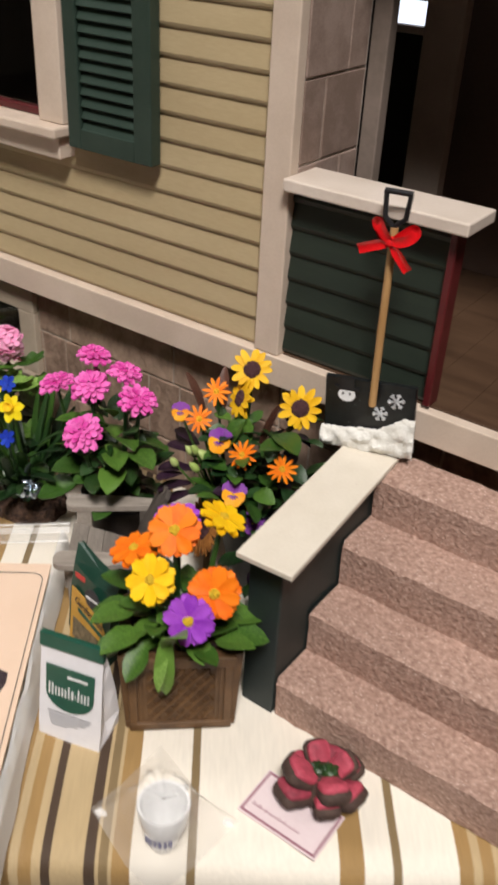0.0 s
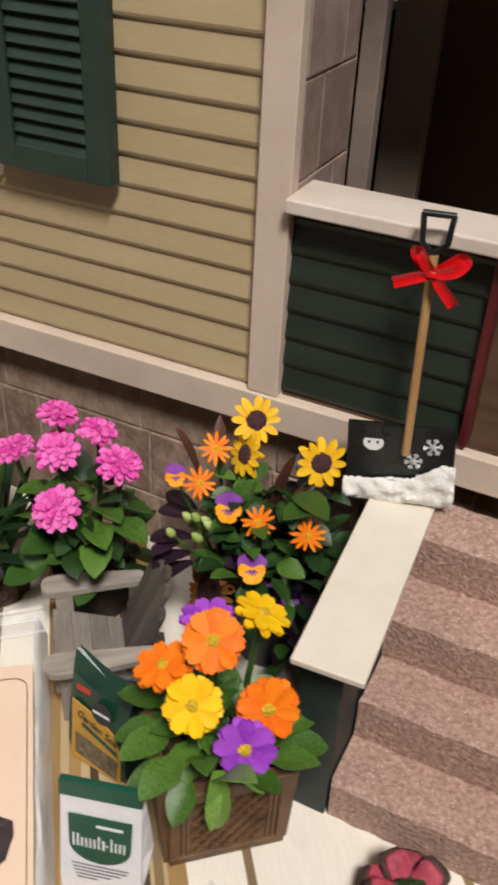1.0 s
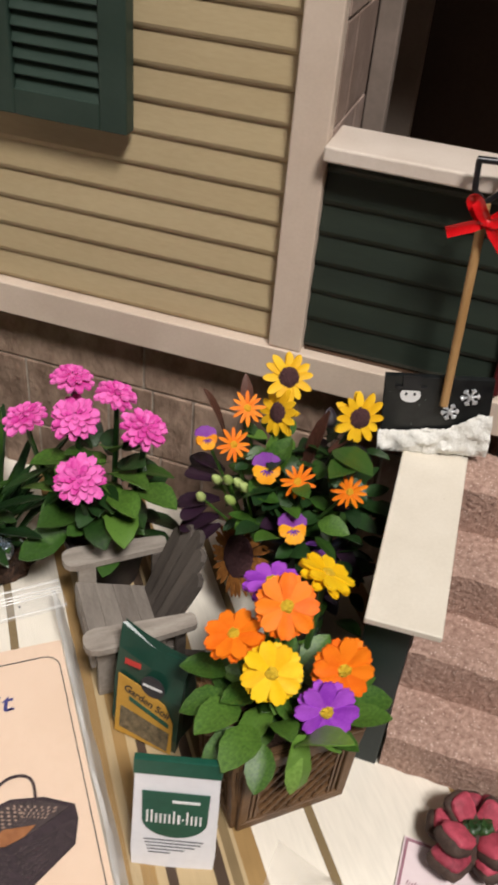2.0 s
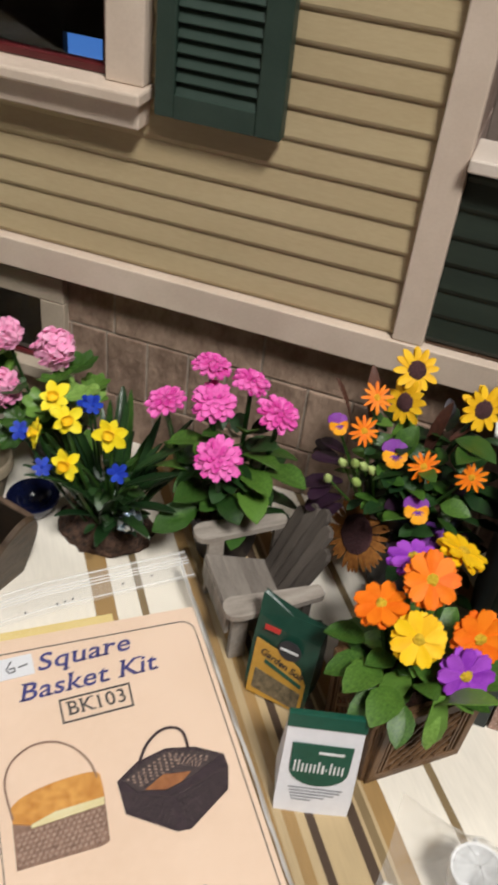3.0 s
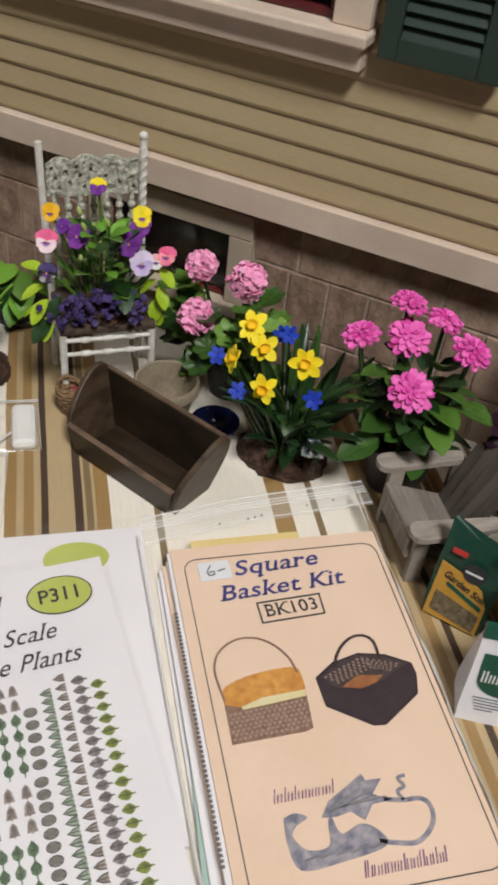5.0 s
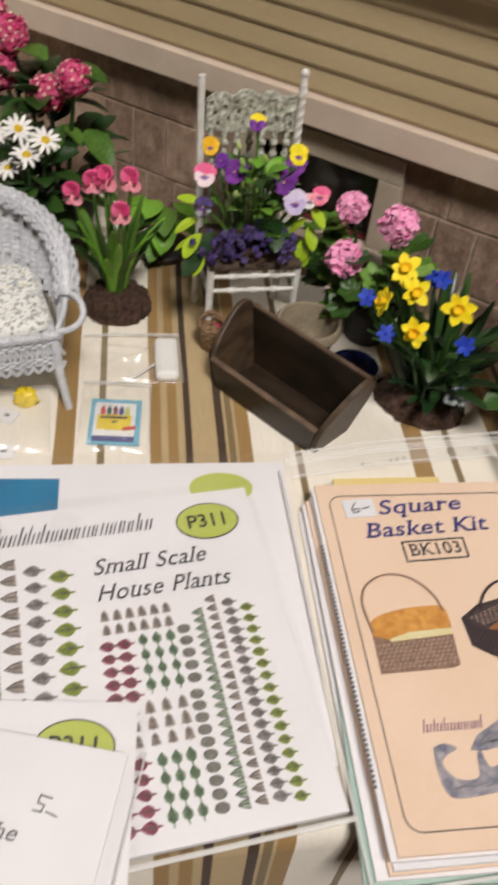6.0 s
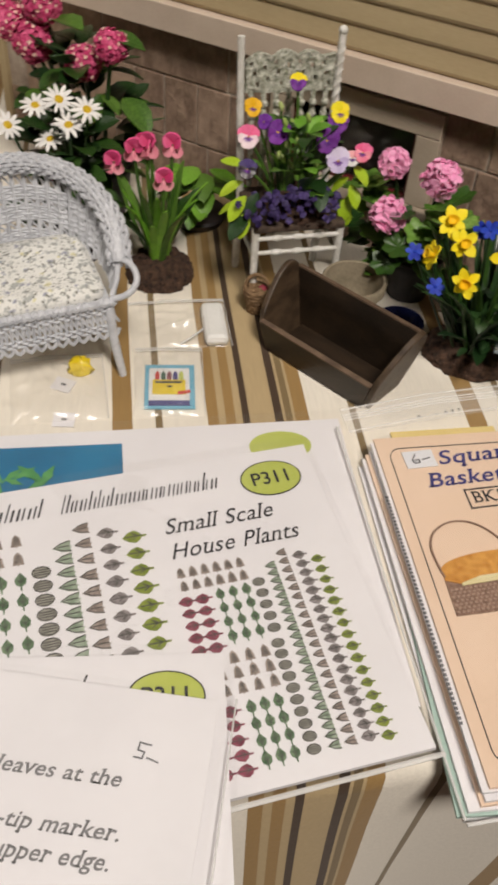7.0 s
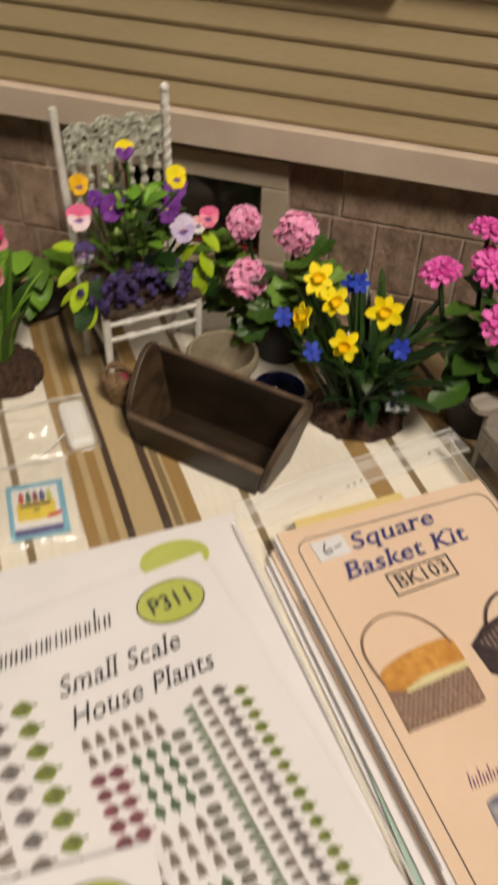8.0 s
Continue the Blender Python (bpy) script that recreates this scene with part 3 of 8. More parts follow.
PEACH = surface("peach_paper", (0.78, 0.575, 0.425), (0.84, 0.635, 0.485), 25, 0.5, 0.03, 500)
YELLOW_PAPER = surface("yellow_paper", (0.72, 0.55, 0.2), (0.78, 0.62, 0.28), 30, 0.6, 0.02)
MINT_PAPER = surface("mint_paper", (0.36, 0.5, 0.44), (0.42, 0.56, 0.5), 30, 0.6, 0.02)
LIME_PRINT = surface("lime_print", (0.46, 0.52, 0.1), (0.54, 0.59, 0.16), 60, 0.5, 0.0)
SEA_PRINT = surface("blue_photo_print", (0.01, 0.1, 0.22), (0.02, 0.2, 0.38), 25, 0.45, 0.0)
FROND_PRINT = surface("green_photo_print", (0.03, 0.2, 0.06), (0.15, 0.42, 0.14), 200, 0.5, 0.0)
LEAF_GREY = surface("grey_leaf_print", (0.12, 0.105, 0.1), (0.34, 0.3, 0.3), 700, 0.6, 0.0)
LEAF_GREEN = surface("green_leaf_print", (0.03, 0.09, 0.035), (0.2, 0.29, 0.17), 700, 0.6, 0.0)
LEAF_LIME = surface("lime_leaf_print", (0.13, 0.18, 0.02), (0.28, 0.33, 0.06), 500, 0.6, 0.0)
LEAF_PALE = surface("pale_leaf_print", (0.16, 0.23, 0.15), (0.42, 0.48, 0.38), 500, 0.6, 0.0)
LEAF_STONE = surface("stone_leaf_print", (0.24, 0.23, 0.19), (0.42, 0.4, 0.35), 500, 0.6, 0.0)
LEAF_BROWN = surface("brown_leaf_print", (0.18, 0.14, 0.12), (0.42, 0.35, 0.31), 700, 0.6, 0.0)
LEAF_RED = surface("red_leaf_print", (0.15, 0.02, 0.045), (0.36, 0.1, 0.14), 500, 0.6, 0.0)
BASKET_TAN = surface("basket_print_tan", (0.17, 0.095, 0.065), (0.31, 0.19, 0.135), 900, 0.6, 0.0)
BASKET_PALE = surface("basket_print_pale", (0.28, 0.18, 0.135), (0.44, 0.31, 0.24), 900, 0.6, 0.0)
BASKET_LID = surface("basket_print_lid", (0.5, 0.2, 0.03), (0.72, 0.36, 0.08), 500, 0.6, 0.0)
BASKET_DARK = surface("basket_print_dark", (0.012, 0.004, 0.008), (0.045, 0.024, 0.032), 900, 0.6, 0.0)
BASKET_INNER = surface("basket_print_inner", (0.028, 0.017, 0.018), (0.075, 0.05, 0.05), 900, 0.6, 0.0)
BASKET_FLOOR = surface("basket_print_floor", (0.22, 0.07, 0.02), (0.38, 0.15, 0.05), 300, 0.6, 0.0)
CREAM_PRINT = surface("cream_print", (0.7, 0.6, 0.3), (0.76, 0.68, 0.42), 100, 0.6, 0.0)
LOGO_BLUE = surface("logo_slate_print", (0.13, 0.14, 0.2), (0.42, 0.38, 0.4), 420, 0.6, 0.0)
LABEL = surface("price_label", (0.72, 0.72, 0.76), (0.78, 0.78, 0.8), 60, 0.5, 0.0)
EPS = 0.0025


def sheet_bm(w, h, t=0.012, bow=0.0, n=10):
    """A sheet w by h hanging down from its top edge (y from 0 to -h), t thick, bowed a little."""
    bm = bmesh.new()
    grid = []
    for top in (1, 0):
        g = [[bm.verts.new((w * i / n, -h * j / n, (t if top else 0) + bow * (math.sin(math.pi * i / n) * 0.6 + (j / n - 0.5) ** 2 * 2 - 0.5))) for i in range(n + 1)] for j in range(n + 1)]
        for j in range(n):
            for i in range(n):
                q = (g[j][i], g[j][i + 1], g[j + 1][i + 1], g[j + 1][i])
                bm.faces.new(q if top else q[::-1])
        grid.append(g)
    a, b = grid
    ring = lambda g: g[0] + [r[-1] for r in g[1:]] + g[-1][-2::-1] + [r[0] for r in g[-2:0:-1]]
    ra, rb = ring(a), ring(b)
    for k in range(len(ra)):
        bm.faces.new((ra[k], rb[k], rb[(k + 1) % len(ra)], ra[(k + 1) % len(ra)]))
    return bm


def printed(parent, name, pts, z, mat, label=""):
    bm = bmesh.new()
    outline(bm, pts, z, z + EPS)
    return part(name, bm, mat, parent, label)


def line_loop(bm, pts, z, w, closed=True):
    """A thin printed line along points: one ribbon with mitred corners."""
    ps = [Vector((q[0], q[1])) for q in pts]
    n = len(ps)
    rows = []
    for k in range(n):
        before = ps[k] - ps[k - 1] if closed or k else ps[1] - ps[0]
        after = ps[(k + 1) % n] - ps[k] if closed or k < n - 1 else ps[-1] - ps[-2]
        before, after = before.normalized(), after.normalized()
        na, nb = Vector((-before.y, before.x)), Vector((-after.y, after.x))
        m = (na + nb)
        m = m.normalized() if m.length > 0.01 else na
        m *= w / 2 / max(0.5, m.dot(na))
        rows.append([bm.verts.new((ps[k].x + m.x * f, ps[k].y + m.y * f, h)) for f, h in ((1, z), (1, z + EPS), (-1, z + EPS), (-1, z))])
    for k in range(n if closed else n - 1):
        a, b = rows[k], rows[(k + 1) % n]
        for q in range(3):
            bm.faces.new((a[q], b[q], b[q + 1], a[q + 1]))
    return bm


def eased(pts):
    """The same line with soft bends."""
    out = []
    ctl = [Vector((x, y, 0)) for x, y in pts]
    for i in range(len(ctl) - 1):
        a, b, c, d = ctl[max(i - 1, 0)], ctl[i], ctl[i + 1], ctl[min(i + 2, len(ctl) - 1)]
        for q in range(5):
            u = q / 5
            p = 0.5 * (2 * b + (c - a) * u + (2 * a - 5 * b + 4 * c - d) * u * u + (3 * b - a - 3 * c + d) * u ** 3)
            out.append((p.x, p.y))
    return out + [pts[-1]]


def ellipse(cx, cy, rx, ry, n=28, tilt=0.0):
    c, s = math.cos(tilt), math.sin(tilt)
    return [(cx + rx * math.cos(t) * c - ry * math.sin(t) * s, cy + rx * math.cos(t) * s + ry * math.sin(t) * c) for t in [2 * math.pi * k / n for k in range(n)]]


def film_cover(parent, x0, x1, y0, y1, z, name="clear_sleeve", wave=0.012):
    """A clear sleeve lying over the sheet, with small waves and bright creased edges."""
    bm = bmesh.new()
    n = 24
    g = [[bm.verts.new((x0 + (x1 - x0) * i / n, y0 + (y1 - y0) * j / n, z + wave * (0.5 + 0.5 * noise.noise((i * 0.4, j * 0.4, x0 * 7 + y0))))) for i in range(n + 1)] for j in range(n + 1)]
    for j in range(n):
        for i in range(n):
            bm.faces.new((g[j][i], g[j][i + 1], g[j + 1][i + 1], g[j + 1][i]))
    ob = part(name, bm, KIT_FILM if name == "clear_bag" else SLEEVE, parent, "clear plastic sleeve", smooth=True)
    ob.visible_shadow = False
    return ob


def rim(parent, pts, z, r=0.006, name="sealed_edge"):
    bm = bmesh.new()
    tube(bm, [(x, y, z) for x, y in pts], r, 6)
    return part(name, bm, SEAM, parent, "glossy heat-sealed plastic edge")


VEIN_INK = surface("vein_ink", (0.07, 0.068, 0.06), (0.11, 0.105, 0.095), 80, 0.6, 0.0)


def leaf_icon(cx, cy, s, kind):
    """Outlines of the little printed leaf shapes."""
    if kind == "side":
        return [(cx - s * 0.5, cy), (cx - s * 0.25, cy + s * 0.24), (cx + s * 0.05, cy + s * 0.34), (cx + s * 0.26, cy + s * 0.2), (cx + s * 0.34, cy + s * 0.05), (cx + s * 0.56, cy + s * 0.04), (cx + s * 0.56, cy - s * 0.04), (cx + s * 0.34, cy - s * 0.05), (cx + s * 0.26, cy - s * 0.2), (cx + s * 0.05, cy - s * 0.34), (cx - s * 0.25, cy - s * 0.24)]
    if kind == "up":
        return [(cx, cy + s * 0.5), (cx - s * 0.2, cy + s * 0.25), (cx - s * 0.28, cy - s * 0.3), (cx - s * 0.08, cy - s * 0.28), (cx, cy - s * 0.38), (cx + s * 0.08, cy - s * 0.28), (cx + s * 0.28, cy - s * 0.3), (cx + s * 0.2, cy + s * 0.25)]
    if kind == "round":
        return ellipse(cx, cy, s * 0.42, s * 0.3, 12)
    if kind == "vee":
        return [(cx - s * 0.5, cy), (cx - s * 0.1, cy + s * 0.24), (cx + s * 0.36, cy + s * 0.34), (cx + s * 0.3, cy + s * 0.04), (cx + s * 0.4, cy - s * 0.02), (cx + s * 0.3, cy - s * 0.08), (cx + s * 0.36, cy - s * 0.32), (cx - s * 0.1, cy - s * 0.24)]
    return [(cx, cy + s * 0.46), (cx - s * 0.26, cy + s * 0.1), (cx - s * 0.22, cy - s * 0.16), (cx - s * 0.04, cy - s * 0.28), (cx - s * 0.03, cy - s * 0.5), (cx + s * 0.03, cy - s * 0.5), (cx + s * 0.04, cy - s * 0.28), (cx + s * 0.22, cy - s * 0.16), (cx + s * 0.26, cy + s * 0.1)]


def leaf_rows(parent, z, grids):
    for name, mat, kind, s, x0, x1, nx, y0, y1, ny in grids:
        bm = bmesh.new()
        for j in range(ny):
            for i in range(nx):
                x = x0 + (x1 - x0) * (i / (nx - 1) if nx > 1 else 0)
                y = y0 + (y1 - y0) * (j / (ny - 1) if ny > 1 else 0)
                outline(bm, leaf_icon(x, y, s * (1.08 + 0.05 * math.sin(7 * i + 5 * j)), kind), z, z + EPS)
        tagged(part(name, bm, mat, parent, "rows of small printed leaf shapes"), kind="stuff")
    bm = bmesh.new()
    for name, mat, kind, s, x0, x1, nx, y0, y1, ny in grids:
        for j in range(ny):
            for i in range(nx):
                x = x0 + (x1 - x0) * (i / (nx - 1) if nx > 1 else 0)
                y = y0 + (y1 - y0) * (j / (ny - 1) if ny > 1 else 0)
                zz, w = z + EPS * 1.05, s * 0.045
                if kind == "up":
                    for dx in (-0.12, 0.0, 0.12):
                        line_loop(bm, [(x + dx * s, y - 0.26 * s), (x + dx * s * 0.5, y + 0.3 * s)], zz, w, False)
                elif kind == "leaf":
                    line_loop(bm, [(x, y - 0.3 * s), (x, y + 0.38 * s)], zz, w, False)
                    for q in (-1, 1):
                        line_loop(bm, [(x, y - 0.1 * s), (x + q * 0.17 * s, y + 0.1 * s)], zz, w, False)
                elif kind == "vee":
                    line_loop(bm, [(x + 0.36 * s, y + 0.34 * s), (x - 0.1 * s, y + 0.24 * s), (x - 0.48 * s, y), (x - 0.1 * s, y - 0.24 * s), (x + 0.36 * s, y - 0.32 * s)], zz, w, False)
                    line_loop(bm, [(x - 0.3 * s, y), (x + 0.3 * s, y + 0.02 * s)], zz, w, False)
                elif kind == "round":
                    line_loop(bm, ellipse(x, y, s * 0.43, s * 0.31, 10), zz, w * 1.2)
                    for dy in (-0.13, 0.0, 0.13):
                        line_loop(bm, [(x - 0.34 * s, y + dy * s), (x + 0.34 * s, y + dy * s)], zz, w, False)
                elif kind == "side":
                    line_loop(bm, [(x - 0.42 * s, y), (x + 0.4 * s, y)], zz, w, False)
                    for q in (-1, 1):
                        line_loop(bm, [(x + 0.2 * s, y), (x - 0.08 * s, y + q * 0.2 * s)], zz, w, False)
    tagged(part("printed_veins", bm, VEIN_INK, parent, "fine dark veins printed on the leaf shapes"), kind="stuff")


def word_bars(parent, x0, y, w, h, z, mat, n=6, slope=0.0, name="word_bar"):
    """Lines of writing that is not spelt out: bars of its size."""
    rnd = random.Random(int(x0 * 100 + y * 1000))
    x = x0
    bm = bmesh.new()
    step = w / n
    for k in range(n):
        yy = y + slope * (x - x0)
        for dx in (0.0, step * rnd.uniform(0.4, 0.55)):
            hh = h * (1.0 if rnd.random() < 0.14 or (k == 0 and dx == 0) else rnd.uniform(0.55, 0.66))
            ww = step * rnd.uniform(0.13, 0.2)
            outline(bm, [(x + dx, yy), (x + dx + ww, yy), (x + dx + ww + hh * 0.3, yy + hh), (x + dx + hh * 0.3, yy + hh)], z, z + EPS)
        x += step
    part(name, bm, mat, parent)


def plant_sheet(x, y, z, rz, label, full=True):
    t = thing("plant_sheet", x, y, z, rz, label, "pattern sheet", "plant pattern sheets")
    w, h, zt = 1.69, 1.32, 0.02
    part("paper", sheet_bm(w, h, zt - 0.002, 0.0), PAPER, t)
    printed(t, "oval_badge", ellipse(1.508, -0.149, 0.117, 0.084), zt, LIME_PRINT, "lime green oval badge")
    bm = bmesh.new()
    line_loop(bm, ellipse(1.508, -0.149, 0.119, 0.086), zt, 0.005)
    part("badge_outline", bm, INK, t)
    lettering("P311", 0.09, INK, t, pose(1.508, -0.18, zt + 0.006), align="CENTER", width=0.9, bold=0.001)
    word_bars(t, 0.1, -0.152, 0.54, 0.085, zt, INK, 13)
    word_bars(t, 0.7, -0.154, 0.6, 0.085, zt, INK, 18)
    if full:
        serif_lettering("Small Scale", 0.1, INK, t, pose(1.05, -0.334, zt + EPS), 0.41, 0.34, 0.002, "LEFT")
        serif_lettering("House Plants", 0.1, INK, t, pose(1.05, -0.449, zt + EPS), 0.475, 0.34, 0.002, "LEFT")
        leaf_rows(t, zt, [
            ("printed_leaves", LEAF_LIME, "side", 0.076, 0.94, 0.925, 1, -0.317, -1.22, 13),
            ("printed_leaves", LEAF_GREY, "side", 0.068, 0.848, 0.84, 1, -0.278, -1.22, 14),
            ("printed_leaves", LEAF_BROWN, "vee", 0.066, 0.764, 0.758, 1, -0.24, -1.22, 15),
            ("printed_leaves", LEAF_PALE, "vee", 0.07, 0.69, 0.685, 1, -0.308, -1.22, 17),
            ("printed_leaves", LEAF_STONE, "round", 0.075, 0.602, 0.6, 1, -0.401, -1.22, 15),
            ("printed_leaves", LEAF_GREEN, "leaf", 0.07, 0.4, 0.53, 3, -0.421, -1.1, 9),
            ("printed_leaves", LEAF_BROWN, "up", 0.062, 0.26, 0.53, 5, -0.249, -0.33, 2),
            ("printed_leaves", LEAF_RED, "side", 0.056, 0.22, 0.3, 2, -0.42, -1.1, 9),
            ("printed_leaves", LEAF_BROWN, "up", 0.05, 1.07, 1.283, 6, -0.516, -0.572, 2),
            ("printed_leaves", LEAF_RED, "side", 0.055, 1.066, 1.122, 2, -0.634, -0.83, 5),
            ("printed_leaves", LEAF_GREEN, "leaf", 0.056, 1.184, 1.278, 3, -0.63, -0.8, 4),
            ("printed_leaves", LEAF_STONE, "round", 0.05, 1.327, 1.325, 1, -0.61, -0.8, 5),
            ("printed_leaves", LEAF_BROWN, "up", 0.052, 1.06, 1.272, 5, -0.88, -0.99, 3),
            ("printed_leaves", LEAF_STONE, "round", 0.05, 1.322, 1.32, 1, -0.86, -1.237, 10),
            ("printed_leaves", LEAF_RED, "side", 0.055, 1.044, 1.108, 2, -1.06, -1.252, 5),
            ("printed_leaves", LEAF_GREEN, "leaf", 0.058, 1.175, 1.264, 3, -1.06, -1.233, 4),
            ("printed_leaves", LEAF_PALE, "vee", 0.044, 1.39, 1.366, 1, -0.552, -1.241, 22),
            ("printed_leaves", LEAF_BROWN, "vee", 0.042, 1.442, 1.418, 1, -0.506, -1.239, 20),
            ("printed_leaves", LEAF_GREY, "side", 0.05, 1.502, 1.476, 1, -0.529, -1.237, 19),
            ("printed_leaves", LEAF_LIME, "side", 0.048, 1.562, 1.538, 1, -0.56, -1.249, 16)])
    film_cover(t, -0.03, w + 0.02, 0.03, -h - 0.03, zt + 0.008)
    rim(t, [(-0.03, -h - 0.028), (w * 0.5, -h - 0.034), (w + 0.015, -h - 0.028)], zt + 0.004, 0.009)
    return t


def photo_sheet():
    t = thing("photo_sheet", -1.285 - 1.69 * math.cos(radians(37)), -1.315 - 1.69 * math.sin(radians(37)), 0.004, 37, "white sheet with blue plant photo in a clear sleeve", "pattern sheet", "plant pattern sheets")
    part("paper", sheet_bm(1.69, 1.32, 0.016, 0.0), PAPER, t)
    printed(t, "photo", [(0.02, -0.07), (0.782, -0.082), (0.782, -0.75), (0.02, -0.75)], 0.018, SEA_PRINT, "blue photo print")
    rnd = random.Random(3)
    bm = bmesh.new()
    for k in range(9):
        a = rnd.uniform(0.2, 2.9)
        cx, cy, l = 0.42 + rnd.uniform(-0.1, 0.08), -0.28 + rnd.uniform(-0.05, 0.03), rnd.uniform(0.08, 0.2)
        dx, dy = math.cos(a) * l, math.sin(a) * l * 0.6
        outline(bm, [(cx, cy), (cx + dx * 0.5 - dy * 0.16, cy + dy * 0.5 + dx * 0.16), (cx + dx, cy + dy), (cx + dx * 0.5 + dy * 0.16, cy + dy * 0.5 - dx * 0.16)], 0.021 + 0.0009 * k, 0.0216 + 0.0009 * k)
    part("printed_fronds", bm, FROND_PRINT, t)
    printed(t, "oval_badge", ellipse(1.42, -0.142, 0.128, 0.082), 0.018, LIME_PRINT, "lime green oval badge")
    film_cover(t, -0.03, 1.715, 0.03, -1.35, 0.036)


def note_card(x, y, z, rz):
    """Instruction card whose top right corner is at x, y."""
    w, h = 1.35, 1.69
    t = thing("instruction_card", x - w * math.cos(radians(rz)), y - w * math.sin(radians(rz)), z, rz, "white instruction card in a clear sleeve on the stack", "instruction card")
    part("paper", sheet_bm(w - 0.05, h, 0.014, 0.0), PAPER, t)
    for s, yy, xr in (("sized leaves at the", -0.282, 1.03), ("with felt-tip marker.", -0.428, 1.06), ("at the upper edge.", -0.506, 1.05), ("leaves.  A big plant", -0.66, 1.07), ("arranged in your", -0.74, 1.04)):
        serif_lettering(s, 0.064, SOFT_INK, t, pose(xr + 0.03, yy - 0.02, 0.018), len(s) * 0.0275, 0.22, 0.012, "RIGHT")
    bm = bmesh.new()
    line_loop(bm, [(1.128, -0.17), (1.092, -0.165), (1.09, -0.188), (1.11, -0.192), (1.106, -0.212), (1.08, -0.21)], 0.016, 0.004, False)
    line_loop(bm, [(1.118, -0.208), (1.155, -0.218)], 0.016, 0.004, False)
    part("handwritten_price", bm, GREY_INK, t, "handwritten price mark")
    film_cover(t, -0.02, w, 0.02, -h - 0.02, 0.022)
    rim(t, [(w, 0.015), (w + 0.004, -0.6), (w, -h)], 0.012, 0.003)


def basket_kit():
    a = 40.6
    t = thing("basket_kit", -1.08, -1.45, 0.0, a, "peach basket craft kit stack in a clear zip bag", "craft kit")
    W, H, Z = 0.83, 1.41, 0.128
    rnd = random.Random(4)
    mats = [PAPER, MINT_PAPER, PAPER, PEACH, PAPER, YELLOW_PAPER, PAPER]
    for k, m in enumerate(mats):
        z = 0.004 + 0.016 * k
        wide, tall = (0.44, 0.8) if m is YELLOW_PAPER else (W - 0.02, H)
        dx, dy = -0.05 * (1 - k / 7) + rnd.uniform(-0.01, 0.01), -0.045 * (1 - k / 7)
        part("under_sheet", sheet_bm(wide, tall, 0.013, 0.0, 4), m, t, {MINT_PAPER: "mint green sheet", PEACH: "peach sheet", YELLOW_PAPER: "yellow sheet"}.get(m, "white sheet"), at=pose(0.09 if m is YELLOW_PAPER else (0.0 if m is MINT_PAPER else dx), 0.06 if m is YELLOW_PAPER else dy, z, 0, 0, -3.6 if m is MINT_PAPER else rnd.uniform(-0.6, 0.6)))
    bm = bmesh.new()
    for k in range(56):
        box(bm, -0.024, -0.013, -0.3 - 0.0165 * k, -0.29 - 0.0165 * k, 0.1135, 0.1155)
    part("edge_print", bm, GREY_INK, t, "row of dark printed ticks on the sheet below")
    part("cover_card", sheet_bm(W, H, 0.012, 0.0), PEACH, t, "peach printed cover card", at=pose(0, 0, 0.114))
    Z = 0.127
    bm = bmesh.new()
    r = 0.05
    x0, x1, y0, y1 = 0.042, W - 0.02, -H + 0.06, -0.062
    pts = []
    for cx, cy, s in ((x1 - r, y1 - r, 0), (x0 + r, y1 - r, 90), (x0 + r, y0 + r, 180), (x1 - r, y0 + r, 270)):
        pts += [(cx + r * math.cos(radians(s + q)), cy + r * math.sin(radians(s + q))) for q in (0, 22, 45, 68, 90)]
    line_loop(bm, pts, Z, 0.003)
    part("border_line", bm, INK, t, "thin rounded border line")
    serif_lettering("Square", 0.1, BLUE_INK, t, pose(0.382, -0.172, Z + EPS), 0.335, 0.3, 0.011)
    serif_lettering("Basket Kit", 0.1, BLUE_INK, t, pose(0.38, -0.281, Z + EPS), 0.49, 0.3, 0.011)
    serif_lettering("BK103", 0.078, INK, t, pose(0.383, -0.379, Z + EPS), 0.2, 0.0, 0.006)
    bm = bmesh.new()
    line_loop(bm, [(0.265, -0.312), (0.507, -0.312), (0.5, -0.402), (0.262, -0.402)], Z, 0.006)
    part("code_frame", bm, INK, t)
    lab = printed(t, "price_label", [(0.085, -0.092), (0.208, -0.092), (0.208, -0.18), (0.085, -0.18)], Z + 0.003, LABEL, "white stick-on price label")
    bm = bmesh.new()
    line_loop(bm, [(0.135, -0.11), (0.115, -0.14), (0.122, -0.158), (0.142, -0.155), (0.142, -0.14), (0.122, -0.142)], Z + 0.006, 0.005, False)
    line_loop(bm, [(0.155, -0.142), (0.188, -0.135)], Z + 0.006, 0.005, False)
    part("handwritten_price", bm, GREY_INK, lab)
    # two printed baskets
    def dashes(quad, nu, nv, mat, z, k=0.55, name="weave_print"):
        """Staggered short strokes over a four-sided patch, as a woven side is printed."""
        a, b, c, d = [Vector(q) for q in quad]
        bm = bmesh.new()
        at = lambda u, v: a.lerp(b, u).lerp(d.lerp(c, u), v)
        for j in range(nv):
            for i in range(nu):
                u0, v0 = (i + 0.5 * (j % 2) * 0.9) / nu, (j + 0.18) / nv
                u1, v1 = min(1.0, u0 + k / nu), v0 + 0.6 / nv
                if u0 < 0.97:
                    outline(bm, [at(u0, v1), at(u1, v1), at(u1, v0), at(u0, v0)], z, z + EPS)
        return tagged(part(name, bm, mat, t), kind="stuff")

